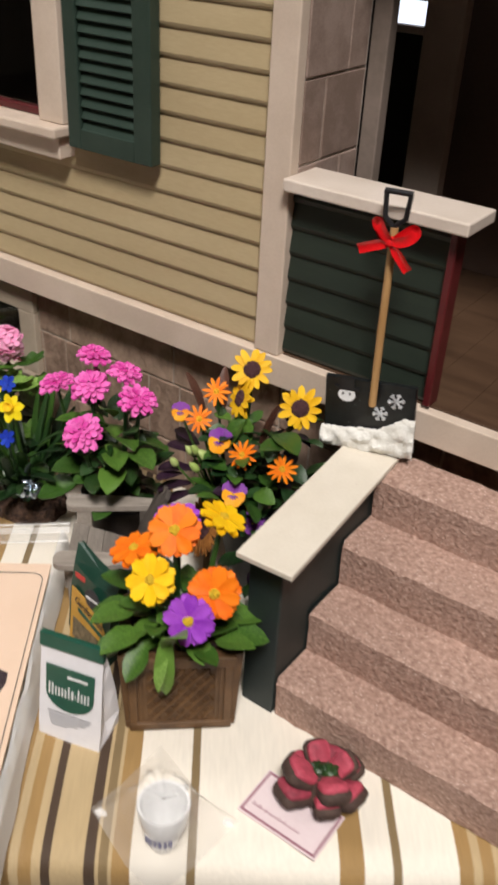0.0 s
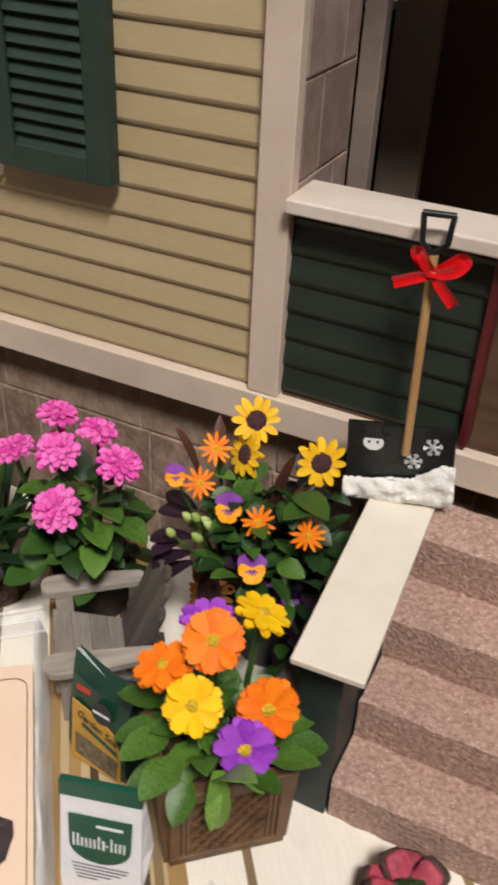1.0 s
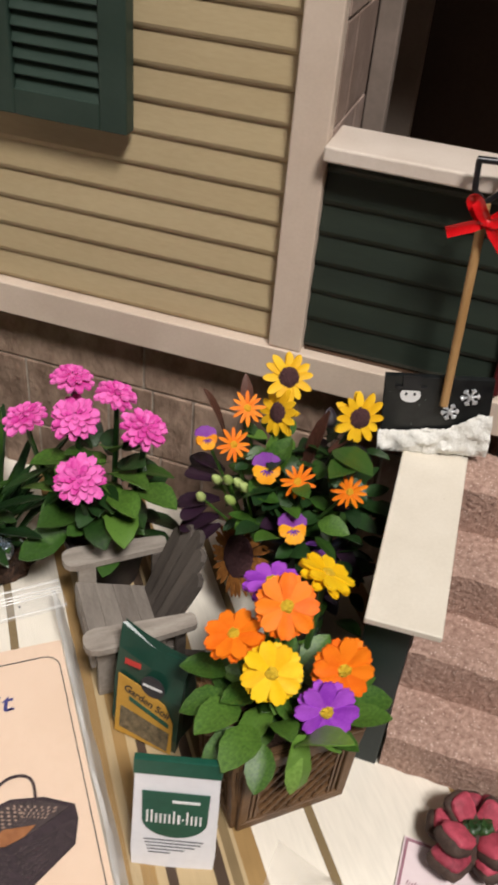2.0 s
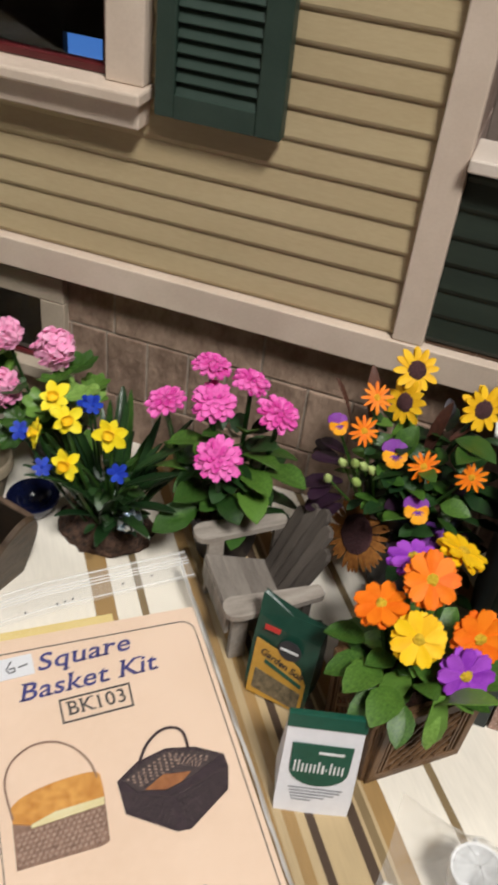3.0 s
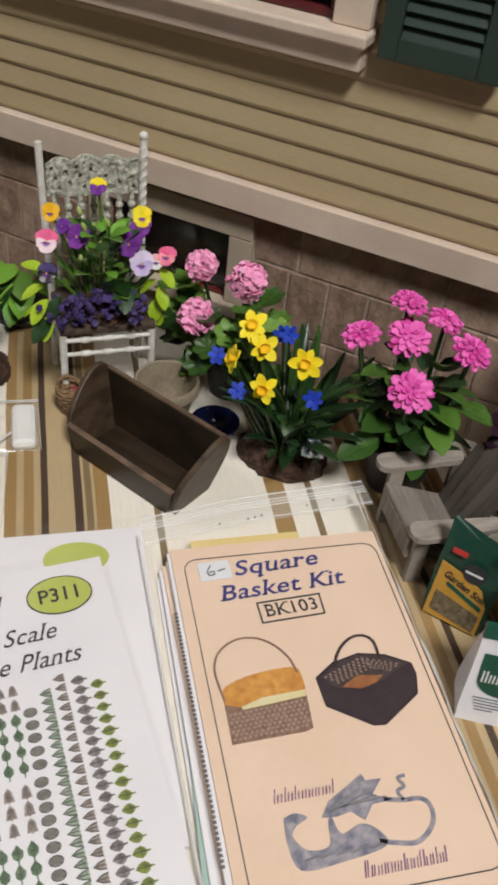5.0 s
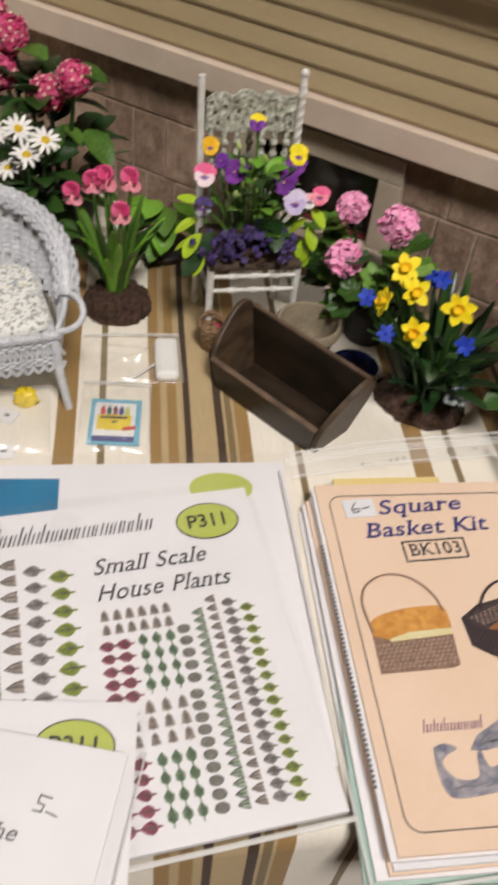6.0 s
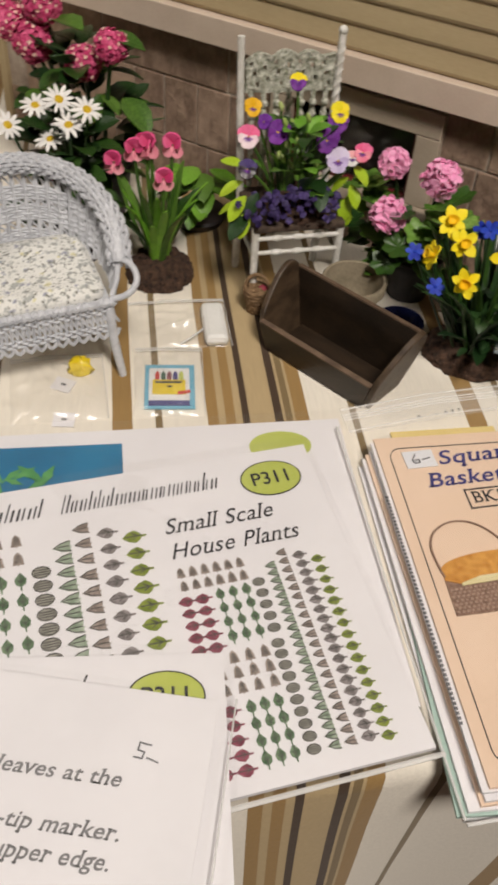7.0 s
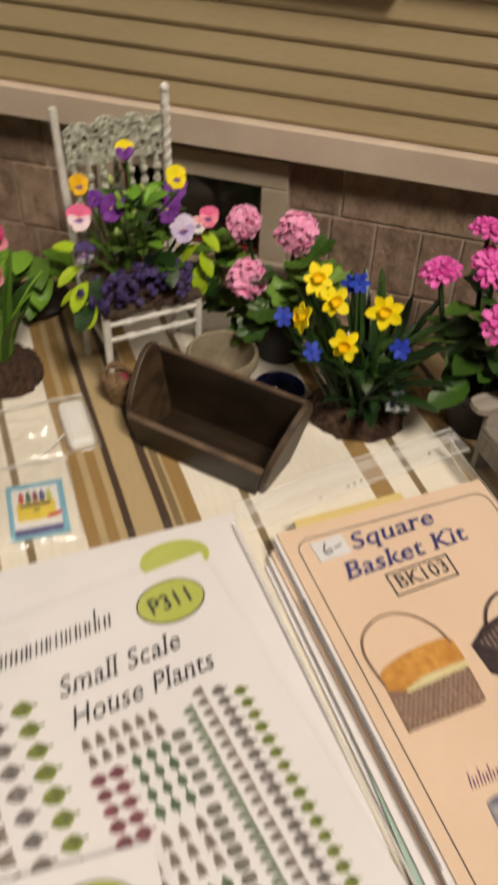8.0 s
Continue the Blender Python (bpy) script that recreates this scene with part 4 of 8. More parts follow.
    printed(t, "basket_picture", [(0.046, -0.7), (0.19, -0.712), (0.33, -0.69), (0.312, -0.838), (0.285, -0.846), (0.036, -0.843)], Z, BASKET_TAN, "printed picture of a woven basket")
    dashes(((0.05, -0.735), (0.318, -0.728), (0.306, -0.836), (0.042, -0.838)), 15, 7, BASKET_PALE, Z + EPS)
    printed(t, "lid_picture", eased([(0.047, -0.7), (0.05, -0.65), (0.1, -0.62), (0.205, -0.602), (0.318, -0.606), (0.332, -0.65), (0.328, -0.7)]) + [(0.18, -0.702), (0.1, -0.722)], Z + EPS, BASKET_LID, "printed orange basket lid")
    printed(t, "rim_picture", [(0.098, -0.722), (0.173, -0.702), (0.327, -0.7), (0.322, -0.724), (0.211, -0.729), (0.098, -0.733)], Z + EPS * 3.2, CREAM_PRINT)
    bm = bmesh.new()
    line_loop(bm, eased([(0.05, -0.69), (0.043, -0.62), (0.046, -0.553), (0.077, -0.495), (0.143, -0.458), (0.214, -0.463), (0.271, -0.502), (0.31, -0.566), (0.321, -0.63)]), Z + EPS * 2.1, 0.006, False)
    part("handle_picture", bm, BASKET_TAN, t)
    printed(t, "basket_picture", [(0.378, -0.66), (0.455, -0.612), (0.558, -0.592), (0.653, -0.616), (0.735, -0.668), (0.735, -0.715), (0.708, -0.79), (0.556, -0.878), (0.513, -0.873), (0.378, -0.772)], Z, BASKET_DARK, "printed picture of a dark square basket")
    printed(t, "inner_picture", [(0.398, -0.664), (0.462, -0.624), (0.558, -0.605), (0.648, -0.627), (0.716, -0.672), (0.612, -0.712), (0.53, -0.736), (0.43, -0.712)], Z + EPS * 1.1, BASKET_INNER)
    dashes(((0.405, -0.664), (0.558, -0.61), (0.6, -0.66), (0.45, -0.702)), 8, 5, BASKET_PALE, Z + EPS * 2.2, 0.32)
    dashes(((0.56, -0.612), (0.7, -0.668), (0.64, -0.69), (0.58, -0.665)), 7, 4, BASKET_PALE, Z + EPS * 2.2, 0.3)
    printed(t, "floor_picture", [(0.455, -0.717), (0.522, -0.684), (0.612, -0.7), (0.575, -0.724), (0.517, -0.736)], Z + EPS * 3.3, BASKET_FLOOR)
    dashes(((0.388, -0.7), (0.528, -0.755), (0.518, -0.862), (0.385, -0.768)), 10, 7, BASKET_INNER, Z + EPS, 0.45)
    dashes(((0.538, -0.755), (0.728, -0.712), (0.7, -0.788), (0.552, -0.866)), 12, 7, BASKET_INNER, Z + EPS, 0.45)
    bm = bmesh.new()
    line_loop(bm, eased([(0.455, -0.64), (0.47, -0.607), (0.506, -0.56), (0.559, -0.527), (0.607, -0.53), (0.631, -0.563), (0.626, -0.63)]), Z + EPS * 2.3, 0.009, False)
    part("handle_picture", bm, BASKET_DARK, t)
    # plain bars and a slate shape where the maker's mark stands
    word_bars(t, 0.112, -1.058, 0.2, 0.044, Z, PLUM_INK, 9, -0.03)
    word_bars(t, 0.31, -1.326, 0.265, 0.046, Z, PLUM_INK, 13, -0.04)
    bm = bmesh.new()
    outline(bm, [(0.242, -1.13), (0.279, -1.086), (0.364, -1.045), (0.41, -1.022), (0.415, -1.046), (0.466, -1.051), (0.42, -1.095), (0.478, -1.122), (0.41, -1.124), (0.371, -1.166), (0.336, -1.131), (0.287, -1.137)], Z, Z + EPS)
    outline(bm, eased([(0.127, -1.108), (0.165, -1.1), (0.199, -1.12), (0.158, -1.139), (0.139, -1.168), (0.171, -1.214), (0.237, -1.216), (0.256, -1.15), (0.272, -1.136), (0.286, -1.19), (0.356, -1.174), (0.403, -1.208), (0.404, -1.253), (0.268, -1.268), (0.134, -1.264), (0.117, -1.17)]), Z, Z + EPS)
    line_loop(bm, eased([(0.45, -1.116), (0.51, -1.132), (0.565, -1.138), (0.586, -1.165), (0.578, -1.21), (0.54, -1.247), (0.487, -1.263), (0.39, -1.235)]), Z, 0.014, False)
    line_loop(bm, eased([(0.512, -1.132), (0.503, -1.102), (0.53, -1.09), (0.52, -1.062), (0.546, -1.056)]), Z, 0.011, False)
    mark = part("slate_mark", bm, LOGO_BLUE, t, "slate blue printed mark")
    bm = bmesh.new()
    for k in range(5):
        line_loop(bm, [(0.27 + 0.012 * k, -1.12 + 0.002 * k), (0.34 + 0.03 * k, -1.062 - 0.012 * k)], Z + EPS * 1.1, 0.004, False)
        line_loop(bm, [(0.15 + 0.05 * k, -1.243 - 0.002 * k), (0.196 + 0.05 * k, -1.236 - 0.002 * k)], Z + EPS * 1.1, 0.005, False)
    part("mark_line", bm, SOFT_INK, mark)
    # the sheets lie turned a little under the print
    turn = Matrix.Rotation(radians(-3.0), 4, "Z")
    for ob in t.children:
        if ob.name.split(".")[0] in ("under_sheet", "edge_print", "cover_card", "border_line"):
            ob.matrix_basis = turn @ ob.matrix_basis
    # the zip bag
    film_cover(t, -0.09, W + 0.06, 0.235, -H - 0.06, 0.137, "clear_bag", 0.014)
    rim(t, [(-0.095, 0.16), (-0.125, -0.6), (-0.15, -H - 0.05)], 0.05, 0.005)
    bm = bmesh.new()
    strip = []
    for k in range(61):
        y = 0.2 - (H + 0.25) * k / 60
        strip.append([bm.verts.new((W + 0.05 * y + x + 0.006 * noise.noise((y * 6, x * 30, 2)), y, z + 0.01 * noise.noise((y * 9, x * 40, 5)))) for x, z in ((0.006, 0.125), (0.018, 0.118), (0.03, 0.08), (0.042, 0.04), (0.052, 0.012))])
    for a, b in zip(strip, strip[1:]):
        for k in range(4):
            bm.faces.new((a[k], a[k + 1], b[k + 1], b[k]))
    part("folded_edge", bm, SEAM, t, "shiny folded edge of the clear bag", smooth=True)
    rim(t, [(-0.15, -H - 0.062), (0.35, -H - 0.066), (W - 0.02, -H - 0.06)], 0.05, 0.006)
    for yy in (0.11, 0.175, 0.19, 0.205, 0.235):
        seal = rim(t, [(-0.09, yy - 0.06), (0.3, yy - 0.012), (W + 0.055, yy)], 0.13, 0.0022)
        seal.visible_shadow = False
    dots = bmesh.new()
    for fx, fy in ((0.34, 0.1), (0.37, 0.104), (0.4, 0.108), (0.6, 0.13), (0.72, 0.14), (0.22, 0.09)):
        bmesh.ops.create_icosphere(dots, subdivisions=1, radius=0.005, matrix=Matrix.Translation((fx, fy, 0.138)))
    part("vent_hole", dots, INK, t, "tiny punched holes in the bag header")
    bm = bmesh.new()
    rows = []
    for j in range(7):
        yy = 0.09 + 0.15 * j / 6
        rows.append([bm.verts.new((-0.09 + (W + 0.145) * i / 30, yy - 0.06 * (1 - i / 30) ** 2, 0.134 + 0.006 * noise.noise((i * 0.5, j * 0.8, 4)))) for i in range(31)])
    for a, b in zip(rows, rows[1:]):
        for i in range(30):
            bm.faces.new((a[i], a[i + 1], b[i + 1], b[i]))
    header = part("zip_header", bm, HEADER_FILM, t, "hazy pressed header of the zip bag", smooth=True)
    header.visible_shadow = False


photo_sheet()
plant_sheet(-2.526, -2.750, 0.03, 45, "white plant pattern sheet with printed leaves in clear sleeve")
plant_sheet(-1.09 - 1.71 * math.cos(radians(33)), -2.56 - 1.71 * math.sin(radians(33)), 0.075, 33, "white plant pattern sheet partly covered by a card", full=False)
note_card(-0.975, -2.722, 0.12, 22.5)
basket_kit()

# ---- miniature plants ----
def petal_mat(name, c1, c2, rough=0.55, island=False):
    m = surface(name, c1, c2, 300, rough, 0.3, 1500, random_mix=0.5, island=island, depth=0.0003)
    m.node_tree.nodes["Principled BSDF"].inputs["Specular IOR Level"].default_value = 0.2
    return m


def green_mat(name, c1, c2, rough=0.38):
    return surface(name, c1, c2, 200, rough, 0.3, 1400, random_mix=0.6, depth=0.0003)


ORANGE = petal_mat("orange_petal", (0.8, 0.14, 0.004), (0.88, 0.21, 0.008))
YELLOW = petal_mat("yellow_petal", (0.82, 0.44, 0.004), (0.9, 0.56, 0.01))
AMBER = petal_mat("amber_petal", (0.78, 0.26, 0.006), (0.86, 0.38, 0.012))
GOLD = petal_mat("golden_petal", (0.74, 0.4, 0.008), (0.86, 0.52, 0.02))
PURPLE = petal_mat("purple_petal", (0.25, 0.035, 0.44), (0.38, 0.08, 0.58))
PLUM_PETAL = petal_mat("deep_purple_petal", (0.12, 0.02, 0.2), (0.21, 0.045, 0.32))
PALE = petal_mat("pale_pink_petal", (0.78, 0.56, 0.62), (0.86, 0.7, 0.72))
VIOLET = petal_mat("violet_petal", (0.11, 0.02, 0.22), (0.2, 0.05, 0.36))
PINK = petal_mat("magenta_pink_petal", (0.62, 0.05, 0.33), (0.82, 0.17, 0.52))
ROSE = petal_mat("rose_pink_petal", (0.84, 0.3, 0.53), (0.92, 0.46, 0.66), island=True)
HOT = petal_mat("hot_pink_petal", (0.62, 0.035, 0.16), (0.8, 0.1, 0.28))
PINK_HOOD = petal_mat("pink_hood_petal", (0.68, 0.07, 0.2), (0.82, 0.17, 0.34))
ROSEATE = petal_mat("salmon_pink_petal", (0.8, 0.2, 0.3), (0.88, 0.36, 0.42))
BLUSH = petal_mat("blush_petal", (0.8, 0.33, 0.36), (0.86, 0.48, 0.46))
LILAC = petal_mat("lilac_petal", (0.55, 0.45, 0.7), (0.72, 0.64, 0.8))
WHITE_PETAL = petal_mat("white_petal", (0.72, 0.7, 0.68), (0.84, 0.82, 0.78))
DAFF = petal_mat("daffodil_petal", (0.84, 0.66, 0.012), (0.9, 0.76, 0.035))
TRUMPET = petal_mat("daffodil_trumpet", (0.8, 0.47, 0.008), (0.86, 0.57, 0.02))
BLUE = petal_mat("blue_petal", (0.008, 0.025, 0.3), (0.022, 0.065, 0.5))
LOBELIA = petal_mat("lobelia_petal", (0.02, 0.012, 0.05), (0.075, 0.05, 0.17), island=True)
CRIMSON = petal_mat("crimson_floret", (0.42, 0.022, 0.1), (0.72, 0.13, 0.27), island=True)
CRIMSON_TIP = petal_mat("pale_floret", (0.78, 0.46, 0.42), (0.86, 0.62, 0.52), island=True)
DISC_YELLOW = surface("yellow_disc", (0.75, 0.45, 0.01), (0.85, 0.6, 0.04), 1500, 0.7, 0.9, 3000, depth=0.001)
DISC_AMBER = surface("amber_disc", (0.8, 0.36, 0.008), (0.88, 0.48, 0.02), 1500, 0.7, 0.9, 3000, depth=0.001)
TANGERINE = petal_mat("tangerine_petal", (0.8, 0.17, 0.005), (0.88, 0.25, 0.01))
DISC_BROWN = surface("brown_disc", (0.045, 0.014, 0.018), (0.11, 0.04, 0.042), 1500, 0.85, 1.0, 3000, depth=0.001)
FRESH = green_mat("fresh_leaf", (0.03, 0.085, 0.011), (0.098, 0.2, 0.03))
PALE_GREEN = green_mat("pale_green_leaf", (0.13, 0.26, 0.04), (0.26, 0.42, 0.1))
GRASS = green_mat("bright_leaf", (0.1, 0.26, 0.018), (0.2, 0.42, 0.05))
MID = green_mat("mid_leaf", (0.011, 0.036, 0.008), (0.038, 0.09, 0.015), 0.32)
DEEP = green_mat("deep_leaf", (0.008, 0.028, 0.008), (0.024, 0.064, 0.016))
LIME = green_mat("lime_leaf", (0.3, 0.46, 0.015), (0.44, 0.62, 0.04))
PLUM = green_mat("plum_leaf", (0.01, 0.004, 0.01), (0.028, 0.011, 0.026))
BRONZE = green_mat("bronze_leaf", (0.05, 0.018, 0.012), (0.11, 0.045, 0.03))
BUD = green_mat("pale_bud", (0.34, 0.46, 0.12), (0.52, 0.62, 0.24))
SOIL = surface("brown_soil", (0.018, 0.009, 0.006), (0.105, 0.054, 0.032), 500, 0.95, 1.0, 1600, depth=0.002)
PLANTER_WOOD = surface("carved_planter_wood", (0.07, 0.034, 0.013), (0.165, 0.086, 0.036), 120, 0.55, 0.5, 1400, depth=0.0005)
DARK_POT = surface("dark_pot", (0.015, 0.012, 0.014), (0.035, 0.028, 0.03), 90, 0.6, 0.2)
NAVY_POT = surface("navy_pot", (0.006, 0.007, 0.012), (0.013, 0.014, 0.022), 90, 0.45, 0.2)
RUSSET_PAINT = surface("russet_paint", (0.24, 0.085, 0.016), (0.4, 0.16, 0.034), 600, 0.65, 0.1)

PROFILE = {
    "spoon": ((0, 0.3), (0.22, 0.55), (0.5, 0.85), (0.78, 1.0), (0.93, 0.8), (1, 0.38)),
    "point": ((0, 0.45), (0.22, 0.8), (0.5, 1.0), (0.75, 0.85), (0.92, 0.42), (1, 0.06)),
    "round": ((0, 0.3), (0.2, 0.7), (0.48, 1.0), (0.75, 0.98), (0.92, 0.68), (1, 0.25)),
    "ray": ((0, 0.7), (0.3, 0.95), (0.58, 1.0), (0.8, 0.82), (0.93, 0.48), (1, 0.1)),
    "notch": ((0, 0.35), (0.3, 0.7), (0.6, 0.98), (0.82, 1.0), (0.94, 0.85), (1, 0.6)),
    "strap": ((0, 0.8), (0.3, 1.0), (0.6, 1.0), (0.8, 0.9), (0.93, 0.6), (1, 0.15)),
    "broad": ((0, 0.1), (0.15, 0.6), (0.4, 1.0), (0.65, 0.94), (0.87, 0.56), (1, 0.06)),
    "ovate": ((0, 0.06), (0.12, 0.5), (0.35, 1.0), (0.62, 0.98), (0.86, 0.58), (1, 0.05)),
}


def blade(bm, m, length, width, kind="spoon", cup=0.15, droop=0.15, thick=0.006, fold=0.0, twist=0.0):
    """One petal or leaf along local x from the origin, with thickness."""
    rows = []
    for t, w in PROFILE[kind]:
        row = []
        for s in (-1, 0, 1):
            y = s * w * width / 2
            z = -droop * length * t * t + abs(s) * (cup * width * w * 0.5 + fold * width * w * 0.5) + twist * s * w * width * t
            row.append((Vector((length * t, y, z)), Vector((length * t, y, z - thick))))
        rows.append(row)
    top = [[bm.verts.new(m @ a) for a, _ in r] for r in rows]
    low = [[bm.verts.new(m @ b) for _, b in r] for r in rows]
    n = len(rows)
    for i in range(n - 1):
        for j in (0, 1):
            bm.faces.new((top[i][j], top[i + 1][j], top[i + 1][j + 1], top[i][j + 1]))
            bm.faces.new((low[i][j], low[i][j + 1], low[i + 1][j + 1], low[i + 1][j]))
        bm.faces.new((top[i][0], low[i][0], low[i + 1][0], top[i + 1][0]))
        bm.faces.new((top[i][2], top[i + 1][2], low[i + 1][2], low[i][2]))
    for i in (0, n - 1):
        bm.faces.new((top[i][0], top[i][1], low[i][1], low[i][0]))
        bm.faces.new((top[i][1], top[i][2], low[i][2], low[i][1]))
    return bm


def whorl(bm, n, length, width, rise, kind="spoon", cup=0.15, droop=0.15, z=0.0, r0=0.02, phase=0.0, rnd=None, jit=0.08, thick=0.006):
    """A ring of petals about z."""
    for k in range(n):
        j = rnd.uniform(-jit, jit) if rnd else 0
        a = 2 * math.pi * (k + phase) / n + j
        up = radians(rise) + (rnd.uniform(-jit, jit) if rnd else 0)
        s = 1 + (rnd.uniform(-jit, jit) if rnd else 0)
        m = Matrix.Translation((r0 * math.cos(a), r0 * math.sin(a), z)) @ Matrix.Rotation(a, 4, "Z") @ Matrix.Rotation(-up, 4, "Y")
        blade(bm, m, length * s, width * s, kind, cup, droop, thick)
    return bm


def dome(r, h, rough=0.12, seed=0):
    bm = bmesh.new()
    bmesh.ops.create_icosphere(bm, subdivisions=3, radius=1)
    for v in bm.verts:
        k = 1 + rough * noise.noise(v.co * 5 + Vector((seed, 0, 0)))
        v.co = Vector((v.co.x * r * k, v.co.y * r * k, v.co.z * h * k))
    return bm


def lumpy(r, h, rough, freq, seed=0, squash=1.0, sub=4):
    """A low mound with a rough surface, flat below."""
    bm = bmesh.new()
    bmesh.ops.create_icosphere(bm, subdivisions=sub, radius=1)
    for v in bm.verts:
        n = v.co.normalized()
        k = 1 + rough * noise.noise(n * freq + Vector((seed, 3, 1))) + rough * 0.5 * noise.noise(n * freq * 3.1 + Vector((seed, 8, 1)))
        v.co = Vector((n.x * r * k, n.y * r * k * squash, max(0.0, n.z) * h * k))
    return bm


def stem(parent, a, b, r=0.012, mat=None, bend=(0, 0, 0)):
    a, b, bend = Vector(a), Vector(b), Vector(bend)
    pts = [a.lerp(b, t) + bend * 4 * t * (1 - t) for t in [k / 6 for k in range(7)]]
    return part("stem", tube(bmesh.new(), pts, r, 6, r * 0.75), mat or MID, parent, smooth=True)


LEAVES = {}


def leaf_mesh(kind, mat, variant):
    key = (kind, mat.name, variant)
    if key not in LEAVES:
        bm = bmesh.new()
        w = {"ovate": 0.6, "spoon": 0.56, "strap": 0.085, "point": 0.28, "round": 0.6, "broad": 0.66}[kind]
        blade(bm, Matrix(), 1.0, w * (0.9 + 0.12 * variant), kind, 0.0, 0.18 + 0.12 * variant, 0.02, 0.18 + 0.1 * (variant % 2), 0.1 * (variant - 1))
        bmesh.ops.subdivide_edges(bm, edges=list(bm.edges), cuts=1, smooth=0.5)
        LEAVES[key] = mesh_of(bm, "leaf", mat, True)
    return LEAVES[key]


def leaf(parent, p, az, up, size, mat, kind="ovate", roll=0.0, variant=0, name="leaf"):
    m = Matrix.Translation(p) @ Matrix.Rotation(radians(az), 4, "Z") @ Matrix.Rotation(radians(-up), 4, "Y") @ Matrix.Rotation(radians(roll), 4, "X") @ Matrix.Scale(size, 4)
    return part(name, leaf_mesh(kind, mat, variant), mat, parent, at=m)


def spray(parent, n, centre, r, z0, z1, size, mats, rnd, kind="ovate", up=(5, 45), az=(0, 360), name="leaf"):
    """Leaves round a clump: low ones spread wide, high ones stand up."""
    for k in range(n):
        t = (k + 0.5) / n
        a = rnd.uniform(*az)
        z = z0 + (z1 - z0) * t
        rr = r * rnd.uniform(0.25, 1.0) * (1 - 0.45 * t)
        p = (centre[0] + rr * math.cos(radians(a)), centre[1] + rr * math.sin(radians(a)), z)
        leaf(parent, p, a + rnd.uniform(-25, 25), rnd.uniform(*up), size * rnd.uniform(0.75, 1.2), rnd.choice(mats), kind, rnd.uniform(-25, 25), rnd.randrange(3), name)


def bloom(parent, p, n, bm, mat, name, centre=None, spin=0.0, label=""):
    """A flower head at p that faces along n, with its centre as a part of its own."""
    ob = part(name, bm, mat, parent, label, smooth=True, at=facing(p, n, spin))
    if centre:
        cbm, cmat, cname = centre
        part(cname, cbm, cmat, ob, smooth=True)
    return ob


PETALS = {}


def petal_mesh(length, width, kind, cup, droop, thick, mat):
    key = (round(length, 3), round(width, 3), kind, cup, droop, mat.name)
    if key not in PETALS:
        PETALS[key] = mesh_of(blade(bmesh.new(), Matrix(), length, width, kind, cup, droop, thick), "petal", mat, True)
    return PETALS[key]


def petal_ring(head, mat, n, length, width, rise, kind="spoon", cup=0.12, droop=0.15, z=0.0, r0=0.015, phase=0.0, rnd=None, jit=0.07, thick=0.006):
    """A ring of petals, each a part of the flower head."""
    me = petal_mesh(length, width, kind, cup, droop, thick, mat)
    for k in range(n):
        a = 2 * math.pi * (k + phase) / n + rnd.uniform(-jit, jit)
        m = Matrix.Translation((r0 * math.cos(a), r0 * math.sin(a), z)) @ Matrix.Rotation(a, 4, "Z") @ Matrix.Rotation(-radians(rise) - rnd.uniform(-jit, jit), 4, "Y") @ Matrix.Rotation(rnd.uniform(-0.12, 0.12), 4, "X") @ Matrix.Scale(1 + rnd.uniform(-jit, jit), 4)
        part("petal", me, mat, head, at=m)


def wedge_petal_mesh(length, width, mat, lobes=2, cup=0.07, droop=0.05):
    """A broad zinnia petal that widens to a scalloped tip, with a crease down its middle."""
    key = ("wedge", round(length, 3), round(width, 3), lobes, mat.name)
    if key not in PETALS:
        bm = bmesh.new()
        nc, nr, th = 9, 5, 0.008
        top, low = [], []
        for j in range(nr + 1):
            t = j / nr
            w = width * (0.28 + 0.72 * min(1.0, t * 1.25) ** 0.9) * (1.0 if t < 0.95 else 0.8)
            ra, rb = [], []
            for i in range(nc):
                s = 2 * i / (nc - 1) - 1
                tip = length * (1 - 0.1 * s * s - 0.07 * abs(math.sin(lobes * math.pi * (s + 1) / 2 + math.pi / 2)) ** 3)
                x = tip * t
                z = -droop * length * t * t + cup * width * t * (abs(s) ** 1.5) + 0.012 * width * math.cos(3 * math.pi * s) * t
                ra.append(bm.verts.new((x, s * w / 2, z)))
                rb.append(bm.verts.new((x, s * w / 2, z - th)))
            top.append(ra)
            low.append(rb)
        for j in range(nr):
            for i in range(nc - 1):
                bm.faces.new((top[j][i], top[j + 1][i], top[j + 1][i + 1], top[j][i + 1]))
                bm.faces.new((low[j][i], low[j][i + 1], low[j + 1][i + 1], low[j + 1][i]))
            bm.faces.new((top[j][0], low[j][0], low[j + 1][0], top[j + 1][0]))
            bm.faces.new((top[j][-1], top[j + 1][-1], low[j + 1][-1], low[j][-1]))
        for i in range(nc - 1):
            bm.faces.new((top[nr][i], low[nr][i], low[nr][i + 1], top[nr][i + 1]))
        PETALS[key] = mesh_of(bm, "petal", mat, True)
    return PETALS[key]


def place_petals(head, me, mat, n, rise, z, r0, phase, rnd, jit=0.07):
    for k in range(n):
        a = 2 * math.pi * (k + phase) / n + rnd.uniform(-jit, jit)
        m = Matrix.Translation((r0 * math.cos(a), r0 * math.sin(a), z)) @ Matrix.Rotation(a, 4, "Z") @ Matrix.Rotation(-radians(rise) - rnd.uniform(-jit, jit), 4, "Y") @ Matrix.Rotation(rnd.uniform(-0.2, 0.2), 4, "X") @ Matrix.Scale(1 + rnd.uniform(-jit, jit), 4)
        part("petal", me, mat, head, at=m)


